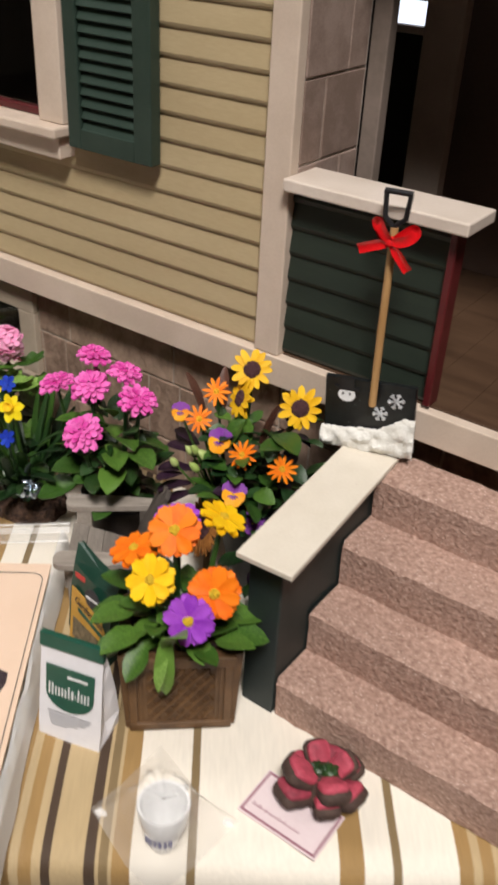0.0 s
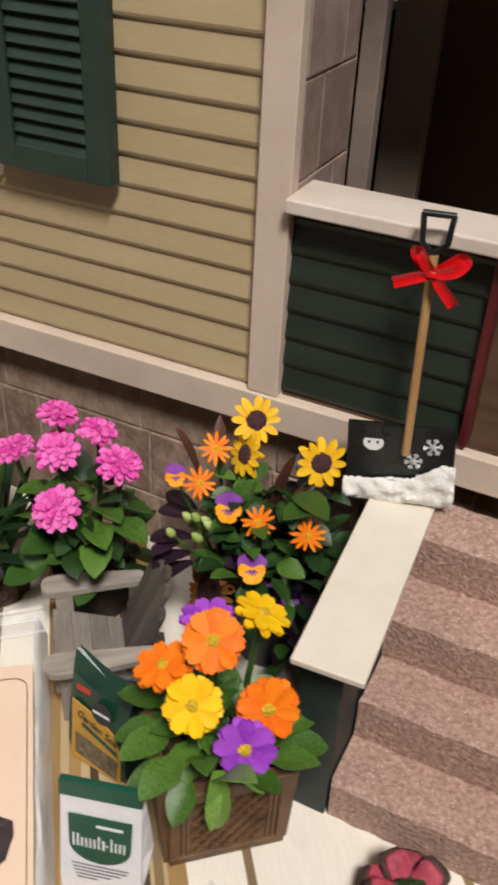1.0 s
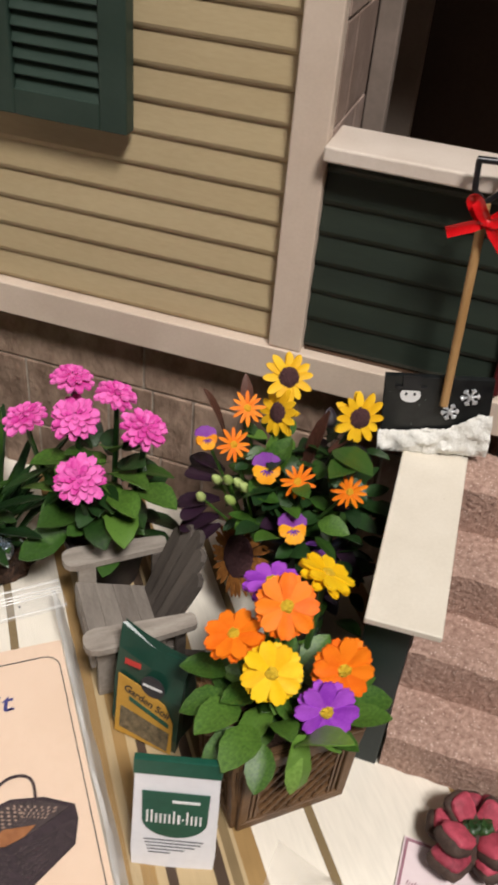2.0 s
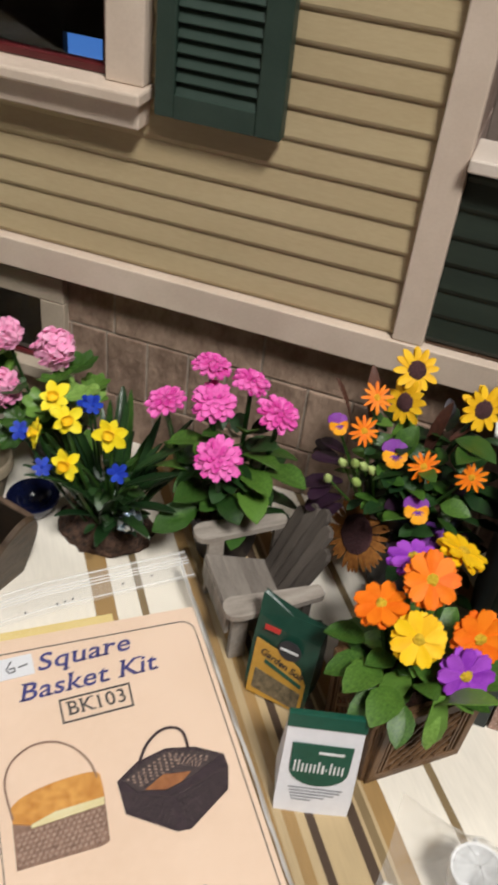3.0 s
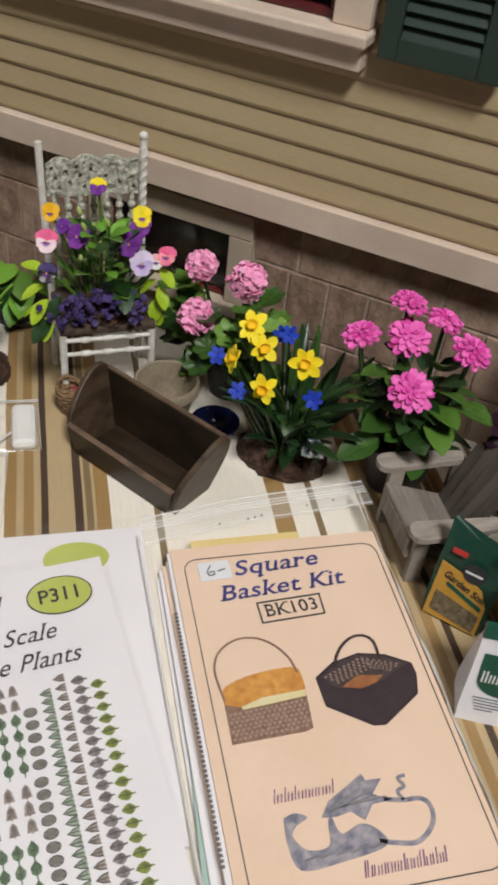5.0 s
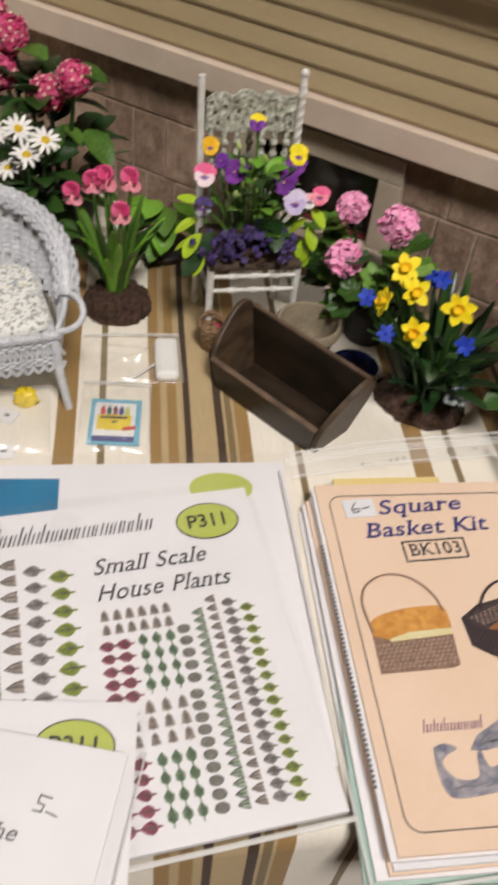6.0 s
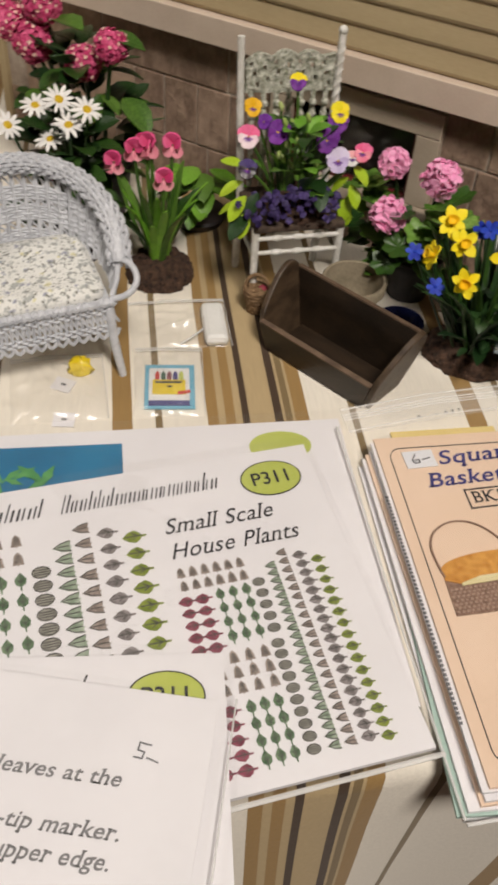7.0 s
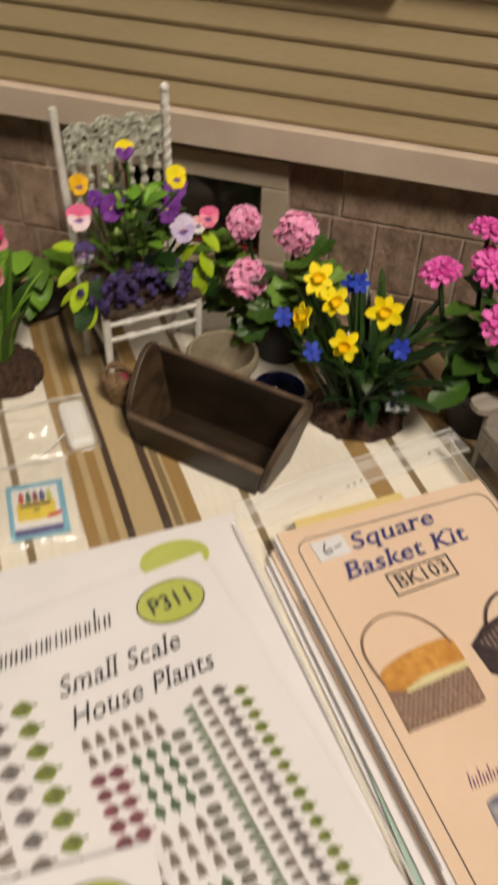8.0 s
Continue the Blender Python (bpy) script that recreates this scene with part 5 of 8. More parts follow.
def zinnia(parent, p, n, r, seed, mat, double=False):
    rnd = random.Random(seed)
    if double:
        head = bloom(parent, p, n, dome(r * 0.16, r * 0.14, seed=seed), mat, "zinnia", spin=seed)
        for c, l, w, rise, z in ((12, 1.1, 0.46, -10, 0.0), (11, 0.92, 0.42, 0, 0.08), (9, 0.7, 0.37, 9, 0.15), (7, 0.48, 0.3, 20, 0.2), (4, 0.28, 0.22, 38, 0.23)):
            place_petals(head, wedge_petal_mesh(r * l, r * w, mat, 2, 0.16, 0.05), mat, c, rise, z * r, 0.008, rnd.random(), rnd, 0.1)
    else:
        head = bloom(parent, p, n, dome(r * 0.24, r * 0.2, rough=0.4, seed=seed), DISC_YELLOW, "zinnia", spin=seed)
        place_petals(head, wedge_petal_mesh(r * 1.0, r * 0.5, mat, 2), mat, 8, -5, -0.006, 0.01, 0.5, rnd, 0.05)
        place_petals(head, wedge_petal_mesh(r * 1.0, r * 0.62, mat, 2), mat, 8, 4, 0.004, 0.01, 0.0, rnd, 0.05)
    return head


def ray_flower(parent, p, n, r, seed, mat, cmat, count, w, kind, name, disc=0.28, label="", back=0):
    rnd = random.Random(seed)
    head = bloom(parent, p, n, dome(r * disc, r * disc * 0.45, rough=0.1, seed=seed), cmat, name, spin=seed, label=label)
    r0 = disc * 0.55
    petal_ring(head, mat, count, r * (1.0 - r0), r * w, 5, kind, 0.22, 0.1, 0.003, r * r0, 0.0, rnd, 0.1, 0.005)
    if back:
        petal_ring(head, mat, back, r * (0.98 - r0), r * w, -6, kind, 0.2, 0.1, -0.005, r * r0, 0.5, rnd, 0.12, 0.005)
    return head


def sunflower(parent, p, n, r, seed, name="sunflower"):
    return ray_flower(parent, p, n, r, seed, GOLD, DISC_BROWN, 12, 0.33, "ray", name, 0.44, back=6)


def daisy(parent, p, n, r, seed, mat, cmat, k=10, name="daisy"):
    return ray_flower(parent, p, n, r, seed, mat, cmat, k, 0.23 if name != "daisy" else 0.24, "ray", name, 0.26 if name != "daisy" else 0.3)


def pansy(parent, p, n, r, upper, lower, seed=0, name="pansy"):
    """Two ruffled upper petals, two at the sides and a broad lower one, with dark whiskers and a small yellow eye."""
    eye = bmesh.new()
    bmesh.ops.create_uvsphere(eye, u_segments=8, v_segments=6, radius=r * 0.09, matrix=Matrix.Translation((0, 0, 0.02)))
    ob = bloom(parent, p, n, eye, DISC_YELLOW, name)
    rnd = random.Random(seed)
    for a, l, w, z, m in ((58, 1.0, 1.2, 0.0, upper), (122, 1.0, 1.2, 0.003, upper), (-12, 0.8, 0.8, 0.01, lower), (192, 0.8, 0.8, 0.01, lower), (270, 0.86, 1.15, 0.015, lower)):
        t = Matrix.Translation((0, 0, z)) @ Matrix.Rotation(radians(a + rnd.uniform(-6, 6)), 4, "Z") @ Matrix.Rotation(radians(-14 + rnd.uniform(-9, 9)), 4, "Y") @ Matrix.Rotation(radians(rnd.uniform(-8, 8)), 4, "X")
        part("petal", wedge_petal_mesh(r * l, r * w, m, 2 + seed % 2, 0.1, 0.2), m, ob, at=t)
    for a in (205, 238, 270, 302, 335):
        part("whisker", petal_mesh(r * 0.42, r * 0.09, "point", 0.05, 0.12, 0.002, VIOLET), VIOLET, ob, at=Matrix.Translation((0, 0, 0.021)) @ Matrix.Rotation(radians(a), 4, "Z") @ Matrix.Rotation(radians(-9), 4, "Y"))
    return ob


def pompom(parent, p, r, seed, mats, name, count=64, fl=0.3, lift=0.4, loose=0.55):
    """A ball of small four-petalled florets."""
    rnd = random.Random(seed)
    bms = [bmesh.new() for _ in mats]
    for k in range(count):
        y = 1 - 2 * (k + 0.5) / count
        a = k * 2.39996
        s = math.sqrt(1 - y * y)
        n = Vector((s * math.cos(a), s * math.sin(a), y))
        m = facing(n * r * rnd.uniform(0.7, 0.95), n + Vector([rnd.uniform(-loose, loose) for _ in range(3)]), rnd.uniform(0, 3))
        bm = bms[0]
        if len(mats) > 1 and rnd.random() < 0.5:
            for q in range(4):
                blade(bms[1], m @ Matrix.Translation((0, 0, r * 0.1)) @ Matrix.Rotation((q + 0.5) * math.pi / 2, 4, "Z") @ Matrix.Rotation(-0.9, 4, "Y"), r * fl * rnd.uniform(0.25, 0.5), r * fl * 0.3, "round", 0.2, 0.2, 0.003)
        for q in range(4):
            blade(bm, m @ Matrix.Rotation(q * math.pi / 2, 4, "Z") @ Matrix.Rotation(-lift - rnd.uniform(-0.3, 0.3), 4, "Y"), r * fl * rnd.uniform(0.8, 1.15), r * fl * 0.8, "round", 0.25, 0.3, 0.004)
    core = dome(r * 0.68, r * 0.68, seed=seed)
    ob = part(name, core, mats[0], parent, smooth=True, at=Matrix.Translation(p))
    for bm, m in zip(bms, mats):
        tagged(part("blossom", bm, m, ob, smooth=True), kind="stuff")
    return ob


TOWARD = Vector((0.3, -0.75, 0.55))
EASE = Vector((0.35, -0.69, 0.64)) * 0.055


def rel(p, base):
    return Vector((p[0] - base[0], p[1] - base[1], p[2]))


def zinnia_planter():
    bx, by = 0.418, -1.085
    t = thing("flower_planter", bx, by, 0, 41, "brown carved wooden planter with orange, yellow and purple zinnias", "planter")
    inv = Matrix.Rotation(radians(-41), 3, "Z")
    L = lambda x, y, z: inv @ Vector((x - bx, y - by, z))
    hw, hd, H, fl = 0.185, 0.145, 0.4, 1.12
    pot = bmesh.new()
    ring = lambda s, z: [pot.verts.new((sx * hw * s, sy * hd * s, z)) for sx, sy in ((-1, -1), (1, -1), (1, 1), (-1, 1))]
    loops = [ring(1.0, 0), ring(fl, H), ring(fl * 0.86, H), ring(0.82, 0.1)]
    for a, b in zip(loops, loops[1:]):
        for k in range(4):
            pot.faces.new((a[k], a[(k + 1) % 4], b[(k + 1) % 4], b[k]))
    pot.faces.new(loops[0])
    pot.faces.new(loops[-1])
    bmesh.ops.bevel(pot, geom=[e for e in pot.edges], offset=0.006, segments=2, affect="EDGES")
    body = part("pot", pot, PLANTER_WOOD, t)
    for side in range(4):
        ww, dd = (hw, hd) if side % 2 == 0 else (hd, hw)
        m = Matrix.Rotation(radians(90 * side), 4, "Z") @ Matrix.Translation((0, -dd, 0)) @ Matrix.Rotation(radians(math.degrees(math.atan2(dd * (fl - 1), H))), 4, "X")
        fr = bmesh.new()
        for x0, x1, z0, z1 in ((-ww, ww, 0.015, 0.05), (-ww * 1.05, ww * 1.05, H - 0.06, H - 0.012), (-ww, -ww + 0.03, 0.05, H - 0.06), (ww - 0.03, ww, 0.05, H - 0.06)):
            box(fr, x0, x1, -0.014, 0.004, z0, z1, 0.004, m)
        for x in (-ww + 0.042, -ww + 0.058, ww - 0.058, ww - 0.042):
            box(fr, x - 0.004, x + 0.004, -0.009, 0.004, 0.055, H - 0.066, 0.0, m)
        part("frame_moulding", fr, PLANTER_WOOD, body)
        lat = bmesh.new()
        z0, z1, w = 0.062, H - 0.072, ww - 0.066
        for k in range(-9, 10):
            for s in (-1, 1):
                c = k * 0.044
                pts = []
                for q in range(21):
                    zz = z0 + (z1 - z0) * q / 20
                    x = c + s * (zz - (z0 + z1) / 2) * 0.75
                    if abs(x) <= w:
                        pts.append((x, zz))
                if len(pts) > 1:
                    a, b = pts[0], pts[-1]
                    tube(lat, [m @ Vector((a[0], -0.004 - 0.003 * s, a[1])), m @ Vector((b[0], -0.004 - 0.003 * s, b[1]))], 0.0068, 6)
        part("woven_panel", lat, PLANTER_WOOD, body)
    part("soil", boxed(-hw * 0.9, hw * 0.9, -hd * 0.9, hd * 0.9, 0.3, 0.35), SOIL, t)
    heads = ((0.387, -1.08, 0.8, 0.128, ORANGE, (0.3, -0.62, 0.72)), (0.262, -1.15, 0.7, 0.118, ORANGE, (-0.22, -0.12, 0.96)), (0.4, -1.22, 0.68, 0.122, YELLOW, (0.12, -0.72, 0.66)),
             (0.579, -1.1, 0.637, 0.13, ORANGE, (0.45, -0.75, 0.5)), (0.567, -1.22, 0.594, 0.122, PURPLE, (0.3, -0.85, 0.42)), (0.46, -0.9, 0.784, 0.12, YELLOW, (0.3, 0.3, 0.9)), (0.315, -0.98, 0.771, 0.115, PURPLE, (-0.1, 0.05, 0.97)))
    rnd = random.Random(21)
    for k, (x, y, z, r, m, n) in enumerate(heads):
        p = L(x, y, z)
        nn = inv @ Vector(n)
        zinnia(t, p, nn, r * 0.65, 40 + k, m)
        stem(t, (p.x * 0.45, p.y * 0.45, 0.34), p - nn.normalized() * 0.01, 0.013)
    spray(t, 34, (0, 0, 0), 0.16, 0.38, 0.5, 0.125, (MID, FRESH, FRESH), rnd, "broad", (-5, 50))
    spray(t, 16, (0, 0, 0), 0.1, 0.4, 0.52, 0.125, (MID, FRESH), rnd, "broad", (25, 70))
    for az, up, x, y, z, s in ((330, 15, 0.12, -0.14, 0.44, 0.15), (300, 10, 0.05, -0.15, 0.43, 0.13), (215, 10, -0.14, -0.1, 0.46, 0.15), (10, 0, 0.15, -0.05, 0.45, 0.15), (262, 40, -0.08, -0.13, 0.5, 0.12), (200, 15, -0.16, -0.02, 0.48, 0.15), (350, 10, 0.16, -0.1, 0.43, 0.14),
                               (180, -15, -0.16, -0.1, 0.43, 0.14), (170, 0, -0.17, 0.02, 0.46, 0.14), (205, -30, -0.17, -0.06, 0.42, 0.13), (160, 20, -0.15, 0.09, 0.48, 0.14), (235, -20, -0.12, -0.14, 0.42, 0.13)):
        leaf(t, (x, y, z), az, up + 8, s, FRESH, "broad", 0, az % 3)
    # one long pale pair at the front corner, a leaf standing and one hanging
    for az, up, z, s in ((258, -62, 0.52, 0.23), (290, 74, 0.47, 0.25), (240, -45, 0.47, 0.15)):
        leaf(t, (-0.05, -0.2, z), az, up, s, PALE_GREEN, "point", 0, 2)


def sunflower_bucket():
    b = (0.17, -0.42)
    t = thing("flower_arrangement", b[0], b[1], 0, 0, "mixed sunflowers, daisies and pansies in a dark painted bucket", "flower arrangement")
    R = lambda x, y, z: rel((x, y, z), b)
    body = part("bucket", lathe(bmesh.new(), [(0.001, 0.0), (0.1, 0.0), (0.11, 0.02), (0.205, 0.5), (0.215, 0.51), (0.215, 0.53), (0.195, 0.53), (0.185, 0.45), (0.001, 0.44)], 36), NAVY_POT, t, smooth=True, at=Matrix.Translation((0.09, 0.06, 0)))
    spot = facing((-0.175, -0.168, 0.36), (-0.55, -0.7, 0.4))
    rays = whorl(bmesh.new(), 34, 0.084, 0.021, 0, "point", 0.0, 0.1, 0.0, 0.07, 0, random.Random(3), 0.06, 0.004)
    sf = part("painted_sunflower", rays, RUSSET_PAINT, body, "russet painted sunflower", at=spot)
    part("painted_disc", dome(0.08, 0.012), DISC_BROWN, sf)
    part("painted_plaque", lathe(bmesh.new(), [(0.001, -0.04), (0.08, -0.04), (0.1, -0.012), (0.097, -0.004), (0.001, -0.004)], 32), NAVY_POT, body, "dark round plaque", at=spot)
    part("soil", lumpy(0.19, 0.05, 0.2, 6, 2), SOIL, t, at=Matrix.Translation((0.09, 0.06, 0.45)))
    for k, (x, y, z, n) in enumerate(((0.136, -0.3, 1.014, (0.35, -0.7, 0.6)), (0.13, -0.36, 0.905, (-0.5, -0.75, 0.4)), (0.4, -0.341, 0.954, (0.5, -0.75, 0.4)))):
        p = R(x, y, z)
        sunflower(t, p, n, 0.086, k)
        stem(t, (p.x * 0.3, p.y * 0.3, 0.46), p - Vector(n).normalized() * 0.02, 0.012, DEEP)
    for k, (x, y, z) in enumerate(((0.008, -0.35, 0.876), (0.0, -0.45, 0.789), (0.24, -0.48, 0.733), (0.411, -0.45, 0.724))):
        p = R(x, y, z) + EASE
        n = TOWARD + Vector((0.2 * math.sin(k * 2), 0, 0.2 * math.cos(k)))
        daisy(t, p, n, 0.06, 10 + k, TANGERINE, DISC_AMBER, 12, "orange_daisy")
        stem(t, (p.x * 0.4, p.y * 0.4, 0.46), p, 0.008, MID)
    for k, (x, y, z, r) in enumerate(((0.129, -0.48, 0.746, 0.07), (0.258, -0.55, 0.584, 0.072), (-0.098, -0.45, 0.782, 0.055))):
        p = R(x, y, z) + EASE
        pansy(t, p, TOWARD + Vector((0.1 * k, 0, 0.15)), r * 0.82, PLUM_PETAL, AMBER, k)
        stem(t, (p.x * 0.4, p.y * 0.4, 0.46), p, 0.007, MID)
    rnd = random.Random(31)
    for k in range(6):
        p = R(-0.01 + rnd.uniform(-0.06, 0.1), -0.5 + rnd.uniform(-0.05, 0.05), 0.6 + 0.02 * k)
        part("bud", lathe(bmesh.new(), [(0.002, -0.03), (0.014, -0.018), (0.018, 0.0), (0.013, 0.022), (0.002, 0.038)], 8), BUD, t, smooth=True, at=facing(p, (rnd.uniform(-0.5, 0.5), -0.5, 0.8)))
        stem(t, (p.x * 0.6, p.y * 0.6, 0.48), p, 0.005, FRESH)
    spray(t, 60, (0, 0.02, 0), 0.22, 0.48, 0.82, 0.09, (MID, DEEP, DEEP, FRESH), rnd, "ovate", (-10, 50))
    spray(t, 40, (0.19, -0.02, 0), 0.2, 0.22, 0.5, 0.1, (DEEP, DEEP, PLUM, MID), rnd, "ovate", (-30, 40))
    for k, (x, y, z) in enumerate(((0.36, -0.56, 0.5), (0.4, -0.52, 0.42))):
        pansy(t, R(x, y, z), TOWARD + Vector((0.2 * k, 0, 0.2)), 0.052, VIOLET, PLUM_PETAL, k)
        stem(t, (0.06, -0.05, 0.44), R(x, y, z), 0.007, MID)
    spray(t, 34, (0.2, 0.03, 0), 0.2, 0.5, 0.64, 0.11, (DEEP, DEEP, MID), rnd, "ovate", (5, 50))
    spray(t, 36, (0.13, 0.08, 0), 0.21, 0.48, 0.85, 0.1, (DEEP, DEEP, PLUM), rnd, "ovate", (0, 50))
    spray(t, 16, (0.12, -0.1, 0), 0.2, 0.5, 0.75, 0.1, (MID, FRESH), rnd, "ovate", (0, 50))
    for x, y, z, az, up, s, m in ((0.14, -0.36, 0.85, 300, -60, 0.17, FRESH), (0.34, -0.4, 0.84, 330, 20, 0.17, MID), (0.42, -0.42, 0.82, 250, 30, 0.15, MID), (0.2, -0.42, 0.86, 240, -40, 0.15, FRESH)):
        leaf(t, R(x, y, z), az, up, s, m, "ovate", 0, 1)
    for x, y, z, az, up, s in ((-0.02, -0.45, 0.62, 190, 15, 0.17), (-0.02, -0.47, 0.55, 205, 5, 0.19), (-0.03, -0.42, 0.58, 170, 20, 0.17), (-0.01, -0.5, 0.5, 215, -5, 0.18), (-0.02, -0.44, 0.66, 185, 30, 0.15), (0.0, -0.5, 0.46, 225, -10, 0.16), (-0.08, -0.44, 0.6, 150, 40, 0.13), (-0.06, -0.5, 0.53, 240, 10, 0.14)):
        leaf(t, R(x, y, z), az, up, s * 0.8, PLUM, "round", 10, 0, "plum_leaf")
    for x, y, z, az, up, s in ((-0.05, -0.36, 0.74, 200, 78, 0.22), (0.02, -0.34, 0.78, 120, 75, 0.2), (0.25, -0.38, 0.72, 60, 78, 0.22), (0.32, -0.36, 0.8, 20, 50, 0.18)):
        leaf(t, R(x, y, z), az, up, s, BRONZE, "point", 0, 0, "bronze_leaf")


def pink_zinnias():
    b = (-0.47, -0.47)
    t = thing("potted_zinnias", b[0], b[1], 0, 0, "magenta pink zinnias with broad green leaves in a dark pot", "potted plant")
    part("pot", lathe(bmesh.new(), [(0.001, 0), (0.12, 0), (0.125, 0.02), (0.16, 0.2), (0.17, 0.21), (0.17, 0.24), (0.15, 0.24), (0.145, 0.2), (0.001, 0.19)], 28), DARK_POT, t, smooth=True)
    part("soil", lumpy(0.145, 0.05, 0.25, 6, 4), SOIL, t, at=Matrix.Translation((0, 0, 0.19)))
    for k, (x, y, z, r, n) in enumerate(((-0.544, -0.538, 0.801, 0.115, (0.15, -0.4, 0.88)), (-0.459, -0.685, 0.664, 0.118, (0.15, -0.55, 0.8)), (-0.597, -0.45, 0.901, 0.1, (0.05, 0.15, 0.98)),
                                          (-0.732, -0.56, 0.76, 0.105, (-0.2, -0.1, 0.95)), (-0.441, -0.42, 0.853, 0.1, (0.25, 0.12, 0.95)), (-0.296, -0.5, 0.805, 0.108, (0.35, -0.1, 0.9)))):
        p = rel((x, y, z), b)
        zinnia(t, p, n, r * 0.69, 60 + k, PINK, True)
        stem(t, (p.x * 0.3, p.y * 0.3, 0.2), p, 0.013, MID, (p.x * 0.12, p.y * 0.12, 0))
    rnd = random.Random(41)
    spray(t, 44, (0, 0, 0), 0.17, 0.28, 0.64, 0.135, (FRESH, MID, MID, DEEP, DEEP), rnd, "broad", (-10, 50))
    spray(t, 16, (0, -0.03, 0), 0.18, 0.32, 0.6, 0.16, (FRESH, MID), rnd, "broad", (-20, 30), (180, 360))
    for x, y, z, az, up, s in ((-0.38, -0.58, 0.54, 320, 25, 0.17), (-0.36, -0.58, 0.48, 300, 10, 0.18), (-0.4, -0.55, 0.7, 285, 60, 0.13), (-0.3, -0.54, 0.56, 340, 20, 0.17)):
        leaf(t, rel((x, y, z), b), az, up, s, FRESH, "broad", 0, 1)


def daffodil(parent, p, n, r, seed):
    rnd = random.Random(seed)
    tr = lathe(bmesh.new(), [(0.01, 0.0), (r * 0.26, 0.01), (r * 0.3, r * 0.45), (r * 0.46, r * 0.72), (r * 0.42, r * 0.74), (r * 0.24, r * 0.4), (0.01, 0.02)], 18, wob=0.12)
    ob = bloom(parent, p, n, tr, TRUMPET, "daffodil")
    petal_ring(ob, DAFF, 6, r * 1.12, r * 0.8, 16, "point", 0.25, 0.15, 0.0, 0.008, rnd.random(), rnd, 0.2, 0.005)


def daffodil_clump():
    b = (-0.94, -0.6)
    t = thing("daffodil_clump", b[0], b[1], 0, 0, "yellow daffodils and blue flowers on a brown soil mound", "flower clump")
    part("soil_mound", lumpy(0.21, 0.12, 0.1, 4, 7, 0.8), SOIL, t, at=Matrix.Translation((-0.03, 0.01, 0)))
    for k, (x, y, z, n) in enumerate(((-1.177, -0.62, 0.651, (0.2, -0.6, 0.75)), (-1.105, -0.66, 0.6, (0.5, -0.6, 0.4)), (-1.195, -0.72, 0.538, (-0.8, -0.6, 0.35)), (-0.9, -0.68, 0.617, (0.15, -0.9, 0.4)), (-1.012, -0.824, 0.529, (0.05, -0.9, 0.42)))):
        p = rel((x, y, z), b)
        daffodil(t, p, n, 0.053, 70 + k)
        stem(t, (p.x * 0.3, p.y * 0.3, 0.1), p, 0.011, MID, (p.x * 0.1, p.y * 0.05, 0))
    for k, (x, y, z) in enumerate(((-1.279, -0.72, 0.526), (-1.017, -0.6, 0.66), (-1.05, -0.58, 0.64), (-1.138, -0.8, 0.448), (-0.81, -0.8, 0.544))):
        p = rel((x, y, z), b)
        n = TOWARD + Vector((0.3 * math.sin(k * 3), 0, 0.3 * math.cos(k * 2)))
        head = bloom(t, p, n, dome(0.007, 0.006), BLUE, "blue_flower")
        petal_ring(head, BLUE, 6, 0.037, 0.024, 10, "round", 0.1, 0.1, 0, 0.004, 0, random.Random(k), 0.08, 0.004)
        stem(t, (p.x * 0.4, p.y * 0.4, 0.1), p, 0.007, DEEP)
    rnd = random.Random(51)
    spray(t, 40, (0, 0, 0), 0.14, 0.1, 0.14, 0.4, (DEEP, DEEP, MID), rnd, "strap", (55, 85))
    spray(t, 14, (0, 0, 0), 0.14, 0.12, 0.2, 0.2, (DEEP, MID), rnd, "point", (20, 60))
    spray(t, 40, (0, -0.02, 0), 0.15, 0.11, 0.34, 0.075, (DEEP, MID), rnd, "ovate", (0, 45))
    for x, y, z, az, up, s in ((-0.82, -0.62, 0.42, 20, 45, 0.22), (-0.84, -0.66, 0.36, 5, 40, 0.24), (-0.8, -0.7, 0.3, 350, 30, 0.22)):
        leaf(t, rel((x, y, z), b), az, up, s, DEEP, "point", 0, 0)
    g = lumpy(0.05, 0.07, 0.5, 5, 9, 1.0, 3)
    part("silver_foil", g, surface("crumpled_foil", (0.3, 0.45, 0.6), (0.7, 0.75, 0.8), 300, 0.2, 0.6, 900, metal=0.9), t, "crumpled silvery blue foil bit", at=Matrix.Translation(rel((-0.793, -0.72, 0.21), b)))


def lobed_leaf_mesh(mat):
    key = ("lobed", mat.name, 0)
    if key not in LEAVES:
        bm = bmesh.new()
        n, rings = 40, []
        for k, s in ((0, 0.02), (1, 0.4), (2, 0.75), (3, 1.0)):
            ring = []
            for i in range(n):
                a = 2 * math.pi * i / n
                r = s * (0.46 + 0.055 * math.cos(7 * a) * s) * (1 - 0.35 * s * max(0, math.cos(a - math.pi)) ** 8)
                ring.append(bm.verts.new((0.42 + r * math.cos(a), r * math.sin(a), 0.1 * s * s + 0.03 * math.cos(7 * a) * s - 0.02)))
            rings.append(ring)
        for p, q in zip(rings, rings[1:]):
            for i in range(n):
                bm.faces.new((p[i], p[(i + 1) % n], q[(i + 1) % n], q[i]))
        bm.faces.new(rings[0])
        LEAVES[key] = mesh_of(bm, "leaf", mat, True)
    return LEAVES[key]


